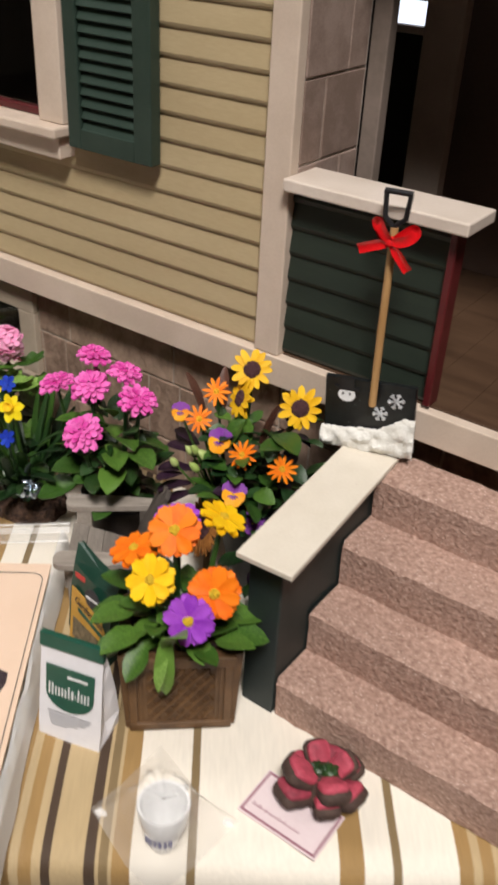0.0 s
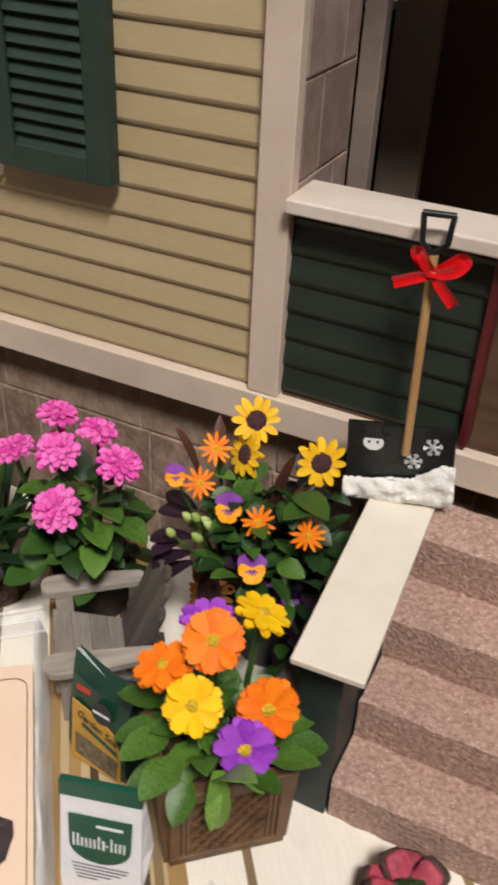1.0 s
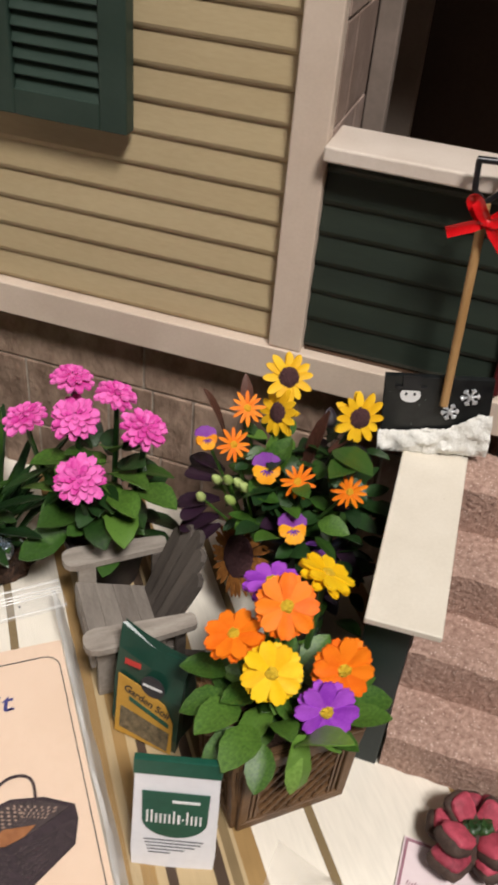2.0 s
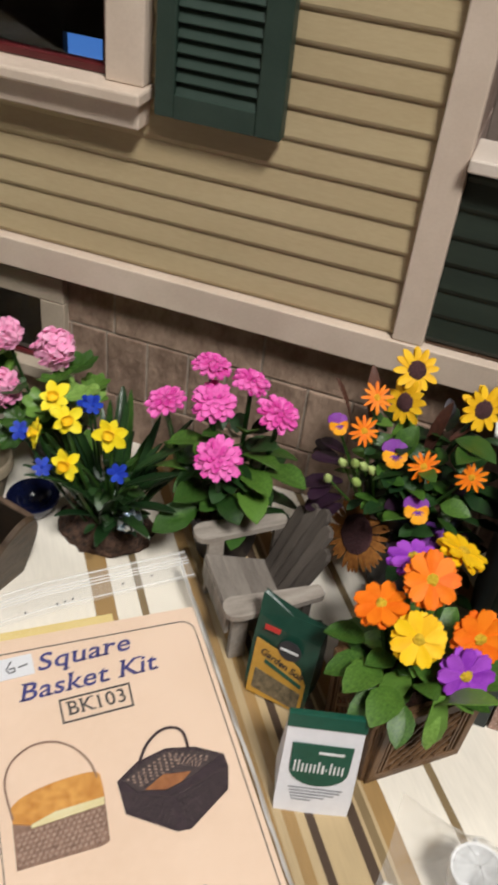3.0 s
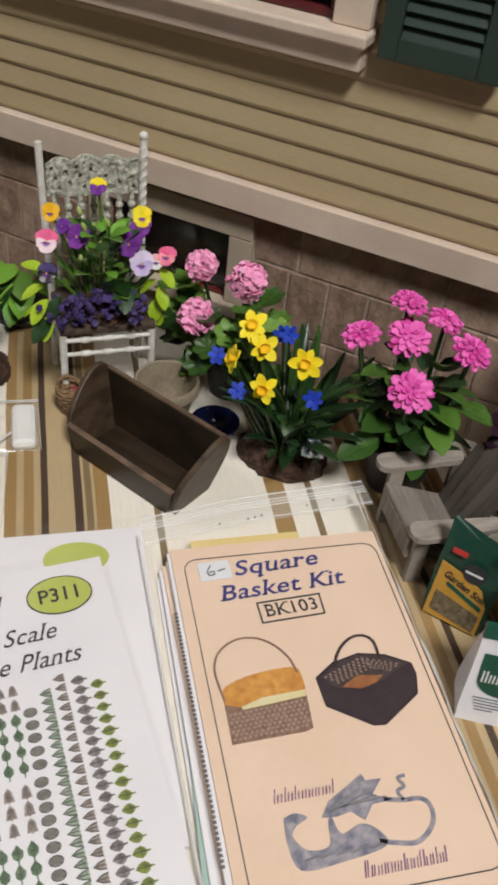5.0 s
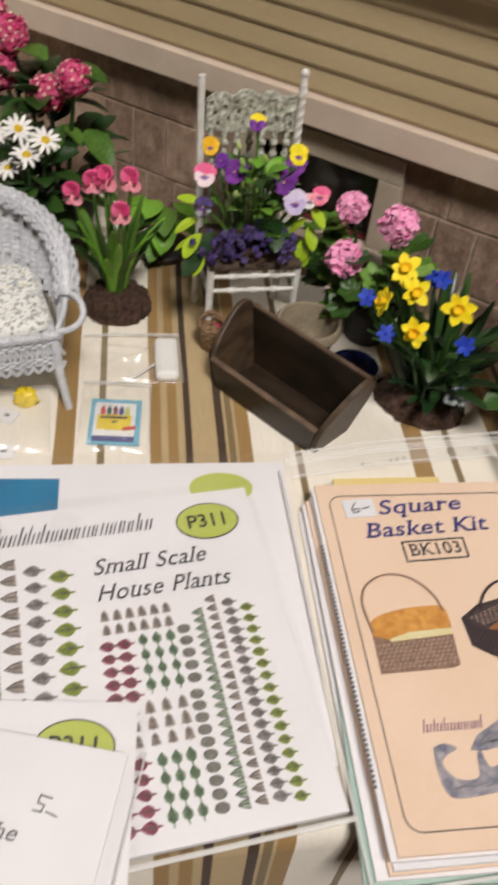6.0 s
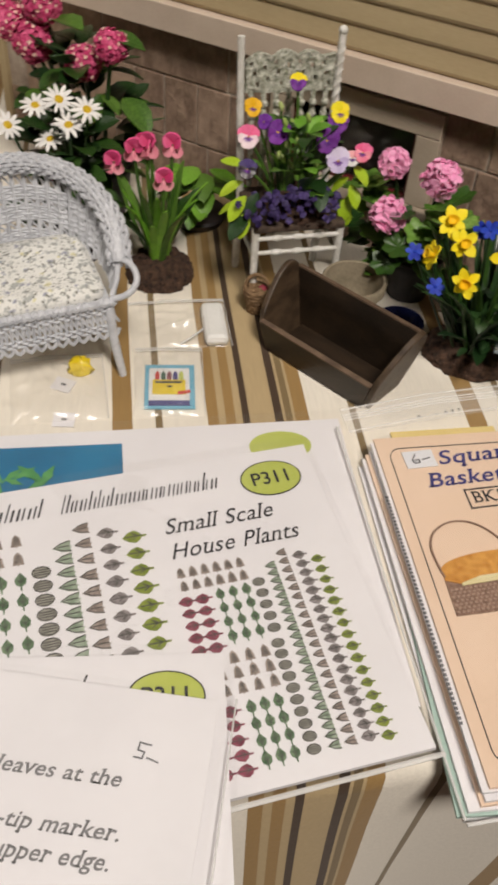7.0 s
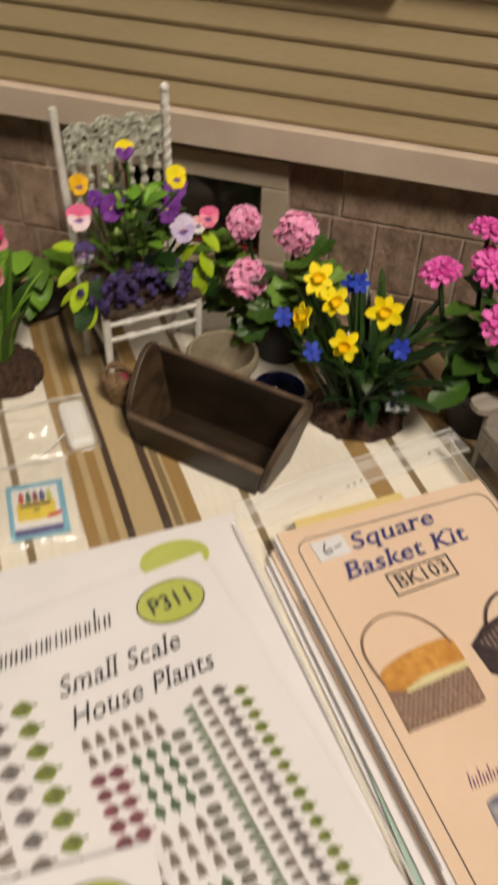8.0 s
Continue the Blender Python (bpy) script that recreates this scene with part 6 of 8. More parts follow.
def geranium():
    b = (-1.4, -0.27)
    t = thing("potted_geranium", b[0], b[1], 0, 0, "pink pompom geranium with lobed leaves in a dark pot", "potted plant")
    part("pot", lathe(bmesh.new(), [(0.001, 0), (0.1, 0), (0.13, 0.18), (0.14, 0.19), (0.14, 0.22), (0.12, 0.22), (0.115, 0.18), (0.001, 0.17)], 28), DARK_POT, t, smooth=True)
    part("soil", lumpy(0.115, 0.04, 0.25, 6, 4), SOIL, t, at=Matrix.Translation((0, 0, 0.18)))
    for k, (x, y, z, r) in enumerate(((-1.558, -0.35, 0.685, 0.062), (-1.338, -0.33, 0.665, 0.07), (-1.495, -0.5, 0.518, 0.068))):
        p = rel((x, y, z), b)
        pompom(t, p, r, 90 + k, (ROSE,), "pompom_flower", 52, 0.56, 0.45)
        stem(t, (p.x * 0.3, p.y * 0.3, 0.19), p, 0.01, MID)
    rnd = random.Random(61)
    for k in range(46):
        a = rnd.uniform(150, 400)
        z = rnd.uniform(0.22, 0.58)
        r = rnd.uniform(0.06, 0.24)
        m = Matrix.Translation((r * math.cos(radians(a)) - 0.03, r * math.sin(radians(a)) * 0.7 - 0.05, z)) @ Matrix.Rotation(radians(a), 4, "Z") @ Matrix.Rotation(radians(-rnd.uniform(-50, 30)), 4, "Y") @ Matrix.Scale(rnd.uniform(0.13, 0.19), 4)
        mat = rnd.choice((MID, FRESH, FRESH, PALE_GREEN))
        part("leaf", lobed_leaf_mesh(mat), mat, t, at=m)


def chair_flowers():
    """The planting on the seat of the white chair."""
    b, z0 = (-1.93, -0.6), 0.44
    t = thing("pansy_arrangement", b[0], b[1], z0, 0, "pansies and purple lobelia planted on the white chair seat", "flower arrangement")
    R = lambda x, y, z: rel((x, y, z - z0), b)
    part("soil", lumpy(0.15, 0.12, 0.2, 5, 3, 0.85), SOIL, t)
    for k, (x, y, z, r, u, l) in enumerate(((-1.999, -0.5, 0.982, 0.056, DAFF, PLUM_PETAL), (-2.105, -0.7, 0.915, 0.056, GOLD, GOLD), (-2.05, -0.69, 0.866, 0.045, VIOLET, VIOLET), (-2.085, -0.765, 0.815, 0.072, PINK_HOOD, PALE), (-2.05, -0.82, 0.7, 0.062, LOBELIA, PLUM),
                                             (-1.985, -0.68, 0.832, 0.074, PLUM_PETAL, PLUM_PETAL), (-1.811, -0.45, 0.88, 0.064, DAFF, DAFF), (-1.807, -0.47, 0.84, 0.07, PLUM_PETAL, PLUM_PETAL), (-1.812, -0.55, 0.79, 0.078, PLUM_PETAL, PLUM_PETAL),
                                             (-1.752, -0.55, 0.72, 0.078, LILAC, LILAC), (-1.665, -0.48, 0.75, 0.06, PINK_HOOD, ROSEATE), (-1.7, -0.51, 0.725, 0.05, BLUSH, WHITE_PETAL))):
        p = R(x, y, z)
        pansy(t, p, TOWARD + Vector((0.15 * math.sin(k * 2.3), 0, 0.15 * math.cos(k * 1.7))), r * 0.77, u, l, k)
        stem(t, (p.x * 0.4, p.y * 0.4, 0.08), p, 0.008, FRESH, (0, 0.02, 0))
    rnd = random.Random(71)
    for k in range(12):
        p = R(-1.93 + rnd.uniform(-0.08, 0.09), -0.6 + rnd.uniform(-0.08, 0.06), 0.66 + 0.024 * k)
        part("bud", lathe(bmesh.new(), [(0.002, -0.026), (0.009, -0.016), (0.012, 0.0), (0.009, 0.016), (0.002, 0.026)], 8), BUD, t, smooth=True, at=facing(p, (rnd.uniform(-0.4, 0.4), -0.3, 0.9)))
        stem(t, (p.x * 0.6, p.y * 0.6, 0.08), p, 0.006, FRESH)
    spray(t, 60, (0, 0.02, 0), 0.17, 0.1, 0.4, 0.095, (MID, GRASS, FRESH), rnd, "ovate", (20, 75))
    bms = bmesh.new()
    for k in range(105):
        u = rnd.uniform(-0.2, 0.2)
        p = Vector((0.05 + u * 0.75 + rnd.uniform(-0.04, 0.04), -0.12 + u * 0.65 + rnd.uniform(-0.06, 0.05), 0.115 + rnd.uniform(-0.085, 0.06) - 0.6 * u * u))
        m = facing(p, TOWARD + Vector([rnd.uniform(-0.5, 0.5) for _ in range(3)]), rnd.uniform(0, 3))
        for q in range(5):
            blade(bms, m @ Matrix.Rotation(q * 1.2566, 4, "Z"), 0.017, 0.014, "round", 0.1, 0.15, 0.003)
    tagged(part("lobelia_blossom", bms, LOBELIA, t, "tiny dark purple lobelia flowers", smooth=True), kind="stuff")
    for x, y, z, az, up, s in ((-1.71, -0.47, 0.7, 205, -15, 0.09), (-1.7, -0.47, 0.68, 335, -20, 0.11), (-1.715, -0.48, 0.62, 215, -35, 0.1), (-1.7, -0.48, 0.59, 325, -40, 0.11), (-1.705, -0.49, 0.53, 285, -65, 0.11), (-1.7, -0.48, 0.47, 300, -75, 0.09),
                               (-2.08, -0.8, 0.7, 185, 10, 0.11), (-2.07, -0.82, 0.64, 215, -25, 0.12), (-2.04, -0.84, 0.59, 245, -40, 0.13), (-2.07, -0.85, 0.55, 195, -30, 0.11), (-2.02, -0.85, 0.52, 265, -50, 0.12)):
        leaf(t, R(x, y, z), az, up, s, LIME, "broad", 0, 0, "lime_leaf")
    for x, y, z, az, up, s in ((-2.0, -0.8, 0.6, 260, -40, 0.12), (-1.8, -0.6, 0.62, 300, -20, 0.14), (-2.02, -0.84, 0.52, 255, -30, 0.15)):
        leaf(t, R(x, y, z), az, up, s, DEEP, "ovate", 0, 0)


def orchid_clump():
    b = (-2.5, -0.84)
    t = thing("orchid_clump", b[0], b[1], 0, 0, "hot pink orchid-like flowers on a brown soil mound", "flower clump")
    part("soil_mound", lumpy(0.165, 0.13, 0.14, 5, 11), SOIL, t)
    for k, (x, y, z) in enumerate(((-2.735, -0.85, 0.545), (-2.623, -0.85, 0.643), (-2.541, -0.83, 0.679), (-2.443, -0.8, 0.696), (-2.443, -0.88, 0.567), (-2.575, -0.82, 0.66))):
        p = rel((x, y, z), b)
        n = TOWARD + Vector((0.35 * math.sin(k * 2.1), 0, 0.1))
        ob = bloom(t, p, n, dome(0.008, 0.006), HOT, "orchid_flower")
        for a, l, w, up, m in ((90, 0.062, 0.076, 70, HOT), (25, 0.058, 0.07, 62, HOT), (155, 0.058, 0.07, 62, PINK_HOOD), (238, 0.066, 0.054, -10, ROSEATE), (302, 0.066, 0.054, -10, ROSEATE)):
            part("petal", petal_mesh(l, w, "round", 0.2, 0.2, 0.006, m), m, ob, at=Matrix.Rotation(radians(a), 4, "Z") @ Matrix.Rotation(radians(-up), 4, "Y"))
        stem(t, (p.x * 0.25, p.y * 0.25, 0.1), p, 0.011, FRESH, (p.x * 0.1, 0, 0))
    rnd = random.Random(81)
    spray(t, 16, (0, 0, 0), 0.06, 0.1, 0.13, 0.4, (FRESH, GRASS, GRASS), rnd, "strap", (76, 88))
    spray(t, 4, (0, 0, 0), 0.06, 0.1, 0.14, 0.3, (FRESH, MID), rnd, "point", (74, 86))


def leafy_tuft():
    b = (-2.61, -0.3)
    t = thing("leafy_plant", b[0], b[1], 0, 0, "low plant of broad bright green leaves in a dark saucer", "potted plant")
    part("saucer", lathe(bmesh.new(), [(0.001, 0), (0.13, 0), (0.16, 0.05), (0.15, 0.06), (0.001, 0.05)], 24), DARK_POT, t, smooth=True)
    rnd = random.Random(83)
    for k in range(22):
        a = rnd.uniform(180, 400)
        mat = rnd.choice((GRASS, GRASS, FRESH))
        m = Matrix.Translation((0.07 * math.cos(radians(a)), 0.07 * math.sin(radians(a)), 0.17 + 0.0085 * k)) @ Matrix.Rotation(radians(a), 4, "Z") @ Matrix.Rotation(radians(-rnd.uniform(-25, 25)), 4, "Y") @ Matrix.Scale(rnd.uniform(0.16, 0.22), 4)
        part("leaf", leaf_mesh("ovate", mat, k % 3), mat, t, at=m)


def hydrangea():
    b = (-3.1, -0.5)
    t = thing("potted_hydrangea", b[0], b[1], 0, 0, "crimson pink hydrangea with cream-tipped florets and dark leaves", "potted plant")
    part("pot", lathe(bmesh.new(), [(0.001, 0), (0.13, 0), (0.17, 0.25), (0.18, 0.26), (0.18, 0.29), (0.16, 0.29), (0.155, 0.24), (0.001, 0.23)], 28), DARK_POT, t, smooth=True)
    part("soil", lumpy(0.155, 0.05, 0.25, 6, 4), SOIL, t, at=Matrix.Translation((0, 0, 0.24)))
    for k, (x, y, z, r) in enumerate(((-3.054, -0.62, 0.843, 0.07), (-2.891, -0.62, 0.955, 0.062), (-3.35, -0.62, 0.87, 0.08), (-3.3, -0.58, 1.03, 0.072), (-3.48, -0.62, 0.93, 0.072), (-3.5, -0.5, 1.08, 0.07))):
        p = rel((x, y, z), b)
        pompom(t, p, r * 1.28, 100 + k, (CRIMSON, CRIMSON_TIP), "mophead_flower", 90, 0.28, 0.3, 0.2)
        stem(t, (p.x * 0.2, p.y * 0.2, 0.25), p, 0.014, DEEP)
    rnd = random.Random(91)
    spray(t, 80, (0, -0.1, 0), 0.3, 0.3, 0.9, 0.17, (DEEP, MID, MID, FRESH), rnd, "ovate", (-15, 45))
    for x, y, z, az, up, s in ((-2.95, -0.6, 0.98, 10, 10, 0.2), (-3.05, -0.62, 0.99, 170, 15, 0.2), (-2.95, -0.72, 0.68, 300, 20, 0.2), (-2.85, -0.6, 0.72, 340, -10, 0.22), (-3.0, -0.75, 0.74, 260, 40, 0.18)):
        leaf(t, rel((x, y, z), b), az, up, s, FRESH, "ovate", 0, 1)


def daisy_bush():
    b = (-2.93, -0.92)
    t = thing("potted_daisies", b[0], b[1], 0, 0, "white daisies with yellow centres and dark leaves", "potted plant")
    part("pot", lathe(bmesh.new(), [(0.001, 0), (0.1, 0), (0.13, 0.2), (0.14, 0.22), (0.12, 0.22), (0.115, 0.18), (0.001, 0.17)], 24), DARK_POT, t, smooth=True)
    for k, (x, y, z) in enumerate(((-3.041, -1.0, 0.78), (-3.175, -1.05, 0.669), (-2.861, -1.0, 0.74), (-2.93, -1.05, 0.674), (-2.791, -0.95, 0.811), (-2.945, -0.95, 0.815))):
        p = rel((x, y, z), b)
        daisy(t, p, TOWARD + Vector((0.3 * math.sin(k * 1.7), 0.45, 0.4 + 0.25 * math.cos(k * 2))), 0.073, 110 + k, WHITE_PETAL, DISC_YELLOW, 12)
        stem(t, (p.x * 0.3, p.y * 0.3, 0.19), p, 0.009, DEEP)
    rnd = random.Random(101)
    spray(t, 90, (0, 0, 0), 0.26, 0.2, 0.7, 0.13, (DEEP, MID, MID), rnd, "ovate", (-5, 60))


zinnia_planter()
sunflower_bucket()
pink_zinnias()
daffodil_clump()
geranium()
chair_flowers()
orchid_clump()
leafy_tuft()
hydrangea()
daisy_bush()

# ---- furniture and small wares ----
WHITE_WORN = surface("worn_white_paint", (0.36, 0.35, 0.28), (0.78, 0.76, 0.7), 260, 0.55, 0.6, 1500, depth=0.0006)
WHITE_PAINTED = surface("chipped_white_paint", (0.55, 0.53, 0.47), (0.82, 0.8, 0.76), 260, 0.5, 0.4, 1500, depth=0.0005)
LACE = surface("patinated_white_lace", (0.16, 0.17, 0.11), (0.74, 0.73, 0.64), 640, 0.6, 0.9, 1800, depth=0.0009)
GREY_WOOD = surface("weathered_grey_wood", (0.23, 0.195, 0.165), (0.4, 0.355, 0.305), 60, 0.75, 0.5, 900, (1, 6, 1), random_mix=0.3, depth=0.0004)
# The same grey wood in two darker tones, for shade on seat, rails and back.
HALF_SHADED_WOOD = surface("half_shaded_grey_wood", (0.16, 0.135, 0.115), (0.28, 0.245, 0.21), 60, 0.75, 0.5, 900, (5, 0.7, 5), random_mix=0.3, depth=0.0004)
SHADED_WOOD = surface("shaded_grey_wood", (0.062, 0.05, 0.042), (0.125, 0.104, 0.088), 60, 0.75, 0.5, 900, (5, 0.7, 5), random_mix=0.3, depth=0.0004)
BOX_WOOD = surface("dark_brown_wood", (0.01, 0.006, 0.003), (0.034, 0.02, 0.0105), 60, 0.45, 0.5, 700, (1, 5, 2), random_mix=0.2, depth=0.0005)
BOX_EDGE = surface("worn_brown_edge", (0.075, 0.046, 0.03), (0.17, 0.11, 0.07), 120, 0.7, 0.5, 900)
CLAY = surface("grey_tan_clay", (0.2, 0.165, 0.11), (0.35, 0.29, 0.2), 90, 0.8, 0.4, 900)
NAVY_GLAZE = surface("navy_glaze", (0.004, 0.006, 0.025), (0.009, 0.012, 0.045), 60, 0.15, 0.05)
WICKER = surface("pale_blue_grey_wicker", (0.46, 0.47, 0.5), (0.66, 0.67, 0.7), 250, 0.5, 0.3, 1200, random_mix=0.2, depth=0.0003)
STRAW = surface("straw", (0.13, 0.07, 0.03), (0.3, 0.19, 0.1), 400, 0.8, 0.5, 1200)
STRAW_DARK = surface("dark_woven_seat", (0.035, 0.022, 0.015), (0.1, 0.065, 0.045), 500, 0.85, 0.6, 1500)
END_WOOD = surface("brown_end_wood", (0.03, 0.018, 0.0095), (0.088, 0.055, 0.031), 60, 0.5, 0.5, 700, (1, 2, 5), depth=0.0005)
HANDLE_WOOD = surface("honey_wood", (0.36, 0.2, 0.075), (0.5, 0.3, 0.13), 60, 0.45, 0.2, 700, (4, 4, 0.5))
BLACK_METAL = surface("black_metal", (0.012, 0.012, 0.014), (0.03, 0.03, 0.032), 100, 0.35, 0.1, metal=0.3)
BOARD_BLACK = surface("glossy_black_paint", (0.004, 0.005, 0.006), (0.014, 0.016, 0.016), 220, 0.3, 0.1, speck=((0.2, 0.23, 0.22), 300, 0.05))
RIBBON = surface("red_satin", (0.6, 0.004, 0.008), (0.76, 0.012, 0.016), 200, 0.24, 0.15, 1200)
SNOW = surface("white_flocking", (0.68, 0.66, 0.6), (0.84, 0.83, 0.78), 300, 0.9, 0.8, 1400, depth=0.001)
SILVER = surface("silver_glitter", (0.55, 0.57, 0.6), (0.85, 0.87, 0.9), 600, 0.3, 0.5, 2000, metal=0.6)
BAG_WHITE = surface("white_bag_paper", (0.76, 0.75, 0.78), (0.84, 0.83, 0.86), 60, 0.5, 0.25, 500, depth=0.0006)
BAG_GREEN = surface("green_bag_print", (0.008, 0.07, 0.045), (0.014, 0.1, 0.065), 60, 0.35, 0.2, 500, depth=0.0005)
BAG_DEEP = surface("deep_green_bag_print", (0.008, 0.04, 0.026), (0.014, 0.06, 0.04), 60, 0.35, 0.25, 500, depth=0.0006)
BAG_YELLOW = surface("amber_bag_print", (0.5, 0.26, 0.03), (0.62, 0.35, 0.06), 80, 0.4, 0.15, 500)
BAG_PHOTO = surface("soil_photo_print", (0.06, 0.05, 0.03), (0.26, 0.2, 0.12), 500, 0.5, 0.1, 1500)
RED_PRINT = surface("red_print", (0.5, 0.02, 0.02), (0.6, 0.04, 0.03), 80, 0.4, 0.0)
WHITE_PRINT = surface("white_print", (0.75, 0.75, 0.75), (0.8, 0.8, 0.8), 80, 0.5, 0.0)
CERAMIC = surface("white_ceramic", (0.74, 0.74, 0.74), (0.8, 0.8, 0.8), 60, 0.12, 0.02, coat=0.5)
PINK_CARD = surface("pale_pink_card", (0.72, 0.58, 0.6), (0.78, 0.66, 0.67), 60, 0.5, 0.05)
MAUVE_INK = surface("mauve_ink", (0.3, 0.13, 0.17), (0.38, 0.2, 0.24), 200, 0.6, 0.0)
CONE_RED = surface("red_cone_scale", (0.2, 0.022, 0.04), (0.5, 0.07, 0.11), 150, 0.7, 0.6, 900, random_mix=0.4, depth=0.0005)
CONE_BROWN = surface("brown_cone_scale", (0.04, 0.022, 0.018), (0.1, 0.06, 0.045), 260, 0.8, 0.6, 1200, depth=0.0006)
CARD_BLUE = surface("sky_blue_card", (0.11, 0.38, 0.54), (0.16, 0.46, 0.62), 60, 0.45, 0.03)
BLOCK_WHITE = surface("chalky_white_block", (0.76, 0.75, 0.72), (0.84, 0.83, 0.8), 90, 0.45, 0.25, 700)
YELLOW_PLASTIC = surface("yellow_plastic", (0.7, 0.5, 0.01), (0.8, 0.62, 0.03), 100, 0.35, 0.1)


def floral_fabric():
    """White cloth with crowded small grey-blue, olive and pale yellow sprigs."""
    m = surface("floral_cushion_fabric", (0.72, 0.71, 0.67), (0.82, 0.81, 0.77), 120, 0.9, 0.4, 1500, sheen=0.2, depth=0.0005)
    nt = m.node_tree
    b = nt.nodes["Principled BSDF"]
    colour = b.inputs["Base Color"].links[0].from_socket
    co = nt.nodes.new("ShaderNodeTexCoord")
    for shift, scale, cut, c in ((0, 230, 0.63, (0.68, 0.64, 0.4)), (3, 430, 0.555, (0.42, 0.43, 0.41)), (7, 360, 0.62, (0.32, 0.33, 0.4)), (11, 760, 0.575, (0.2, 0.2, 0.17))):
        mp = nt.nodes.new("ShaderNodeMapping")
        mp.inputs["Location"].default_value = (shift, shift * 0.7, shift * 0.3)
        n = nt.nodes.new("ShaderNodeTexNoise")
        n.inputs["Scale"].default_value, n.inputs["Detail"].default_value = scale, 3
        r = nt.nodes.new("ShaderNodeMapRange")
        r.inputs["From Min"].default_value, r.inputs["From Max"].default_value = cut, cut + 0.05
        mix = nt.nodes.new("ShaderNodeMix")
        mix.data_type = "RGBA"
        mix.inputs["B"].default_value = rgba(c)
        nt.links.new(co.outputs["Object"], mp.inputs[0])
        nt.links.new(mp.outputs[0], n.inputs["Vector"])
        nt.links.new(n.outputs[0], r.inputs["Value"])
        nt.links.new(r.outputs[0], mix.inputs["Factor"])
        nt.links.new(colour, mix.inputs["A"])
        colour = mix.outputs["Result"]
    nt.links.new(colour, b.inputs["Base Color"])
    return m


FLORAL = floral_fabric()


def white_chair():
    t = thing("garden_chair", -2.093, -0.4, 0, 42, "worn white ornate garden chair used as a plant stand", "chair")
    for s in (-1, 1):
        bm = bmesh.new()
        pts = [(s * 0.205, -0.03, 0.0), (s * 0.208, -0.055, 0.44), (s * 0.218, -0.02, 0.8), (s * 0.225, 0.0, 1.13)]
        tube(bm, pts, 0.019, 8, 0.017)
        if s > 0:
            # the twisted post: a rope of two strands wound round the core
            for ph in (0, math.pi):
                tw = []
                for k in range(90):
                    z = 0.5 + 0.6 * k / 89
                    y = -0.05 + 0.05 * (z - 0.44) / 0.7
                    a = z * 70 + ph
                    tw.append((0.209 + 0.023 * (z - 0.44) + 0.011 * math.cos(a), y + 0.011 * math.sin(a), z))
                tube(bm, tw, 0.0095, 5)
            bmesh.ops.create_uvsphere(bm, u_segments=10, v_segments=7, radius=0.021, matrix=Matrix.Translation((s * 0.225, 0.0, 1.143)))
        part("back_post", bm, WHITE_PAINTED, t, smooth=True)
        leg = bmesh.new()
        tube(leg, [(s * 0.2, -0.37, 0.43), (s * 0.2, -0.375, 0.2), (s * 0.195, -0.385, 0.0)], 0.02, 8, 0.014)
        part("leg", leg, WHITE_PAINTED, t, smooth=True)
    # crest: a pierced scalloped panel
    bm = bmesh.new()
    nx, nz = 26, 7
    g = []
    for j in range(nz + 1):
        row = []
        for i in range(nx + 1):
            x = -0.2 + 0.4 * i / nx
            top = 1.03 + 0.022 * abs(math.sin(3.5 * math.pi * (i / nx))) + 0.02 * math.cos(math.pi * (i / nx - 0.5))
            z = 0.89 + (top - 0.89) * j / nz
            row.append(bm.verts.new((x, -0.018 + 0.014 * noise.noise((x * 30, z * 30, 2)), z)))
        g.append(row)
    for j in range(nz):
        for i in range(nx):
            if not (1 <= j <= nz - 2 and (i * 3 + j * 5) % 7 == 0):
                bm.faces.new((g[j][i], g[j][i + 1], g[j + 1][i + 1], g[j + 1][i]))
    r = bmesh.ops.extrude_face_region(bm, geom=list(bm.faces))
    bmesh.ops.translate(bm, verts=[v for v in r["geom"] if isinstance(v, bmesh.types.BMVert)], vec=(0, 0.022, 0))
    part("crest", bm, LACE, t, "pierced lace-like crest panel")
    for k in range(7):
        x = -0.165 + 0.055 * k
        bm = tube(bmesh.new(), [(x, -0.05, 0.46), (x, -0.04, 0.7), (x * 1.05, -0.012, 0.9)], 0.012, 7)
        for q in range(4):
            bmesh.ops.create_uvsphere(bm, u_segments=8, v_segments=5, radius=0.019, matrix=Matrix.Translation((x * 1.02, -0.03, 0.68 + 0.055 * q)))
        part("spindle", bm, LACE, t, smooth=True)
    part("seat", boxed(-0.215, 0.215, -0.395, -0.03, 0.41, 0.445, 0.01), STRAW_DARK, t, "dark woven seat")
    for z in (0.3, 0.375):
        bm = tube(bmesh.new(), [(-0.2, -0.378, z), (0.2, -0.378, z)], 0.011, 8)
        for x in (-0.1, 0.0, 0.1):
            bmesh.ops.create_uvsphere(bm, u_segments=10, v_segments=6, radius=0.016, matrix=Matrix.Translation((x, -0.378, z)) @ Matrix.Diagonal((2.2, 1, 1, 1)))
        part("front_rung", bm, WHITE_PAINTED, t, smooth=True)
    for s in (-1, 1):
        part("side_rung", tube(bmesh.new(), [(s * 0.2, -0.378, 0.27), (s * 0.206, -0.045, 0.27)], 0.01, 7), WHITE_WORN, t, smooth=True)
    part("back_rung", tube(bmesh.new(), [(-0.205, -0.04, 0.27), (0.205, -0.04, 0.27)], 0.01, 7), WHITE_WORN, t, smooth=True)


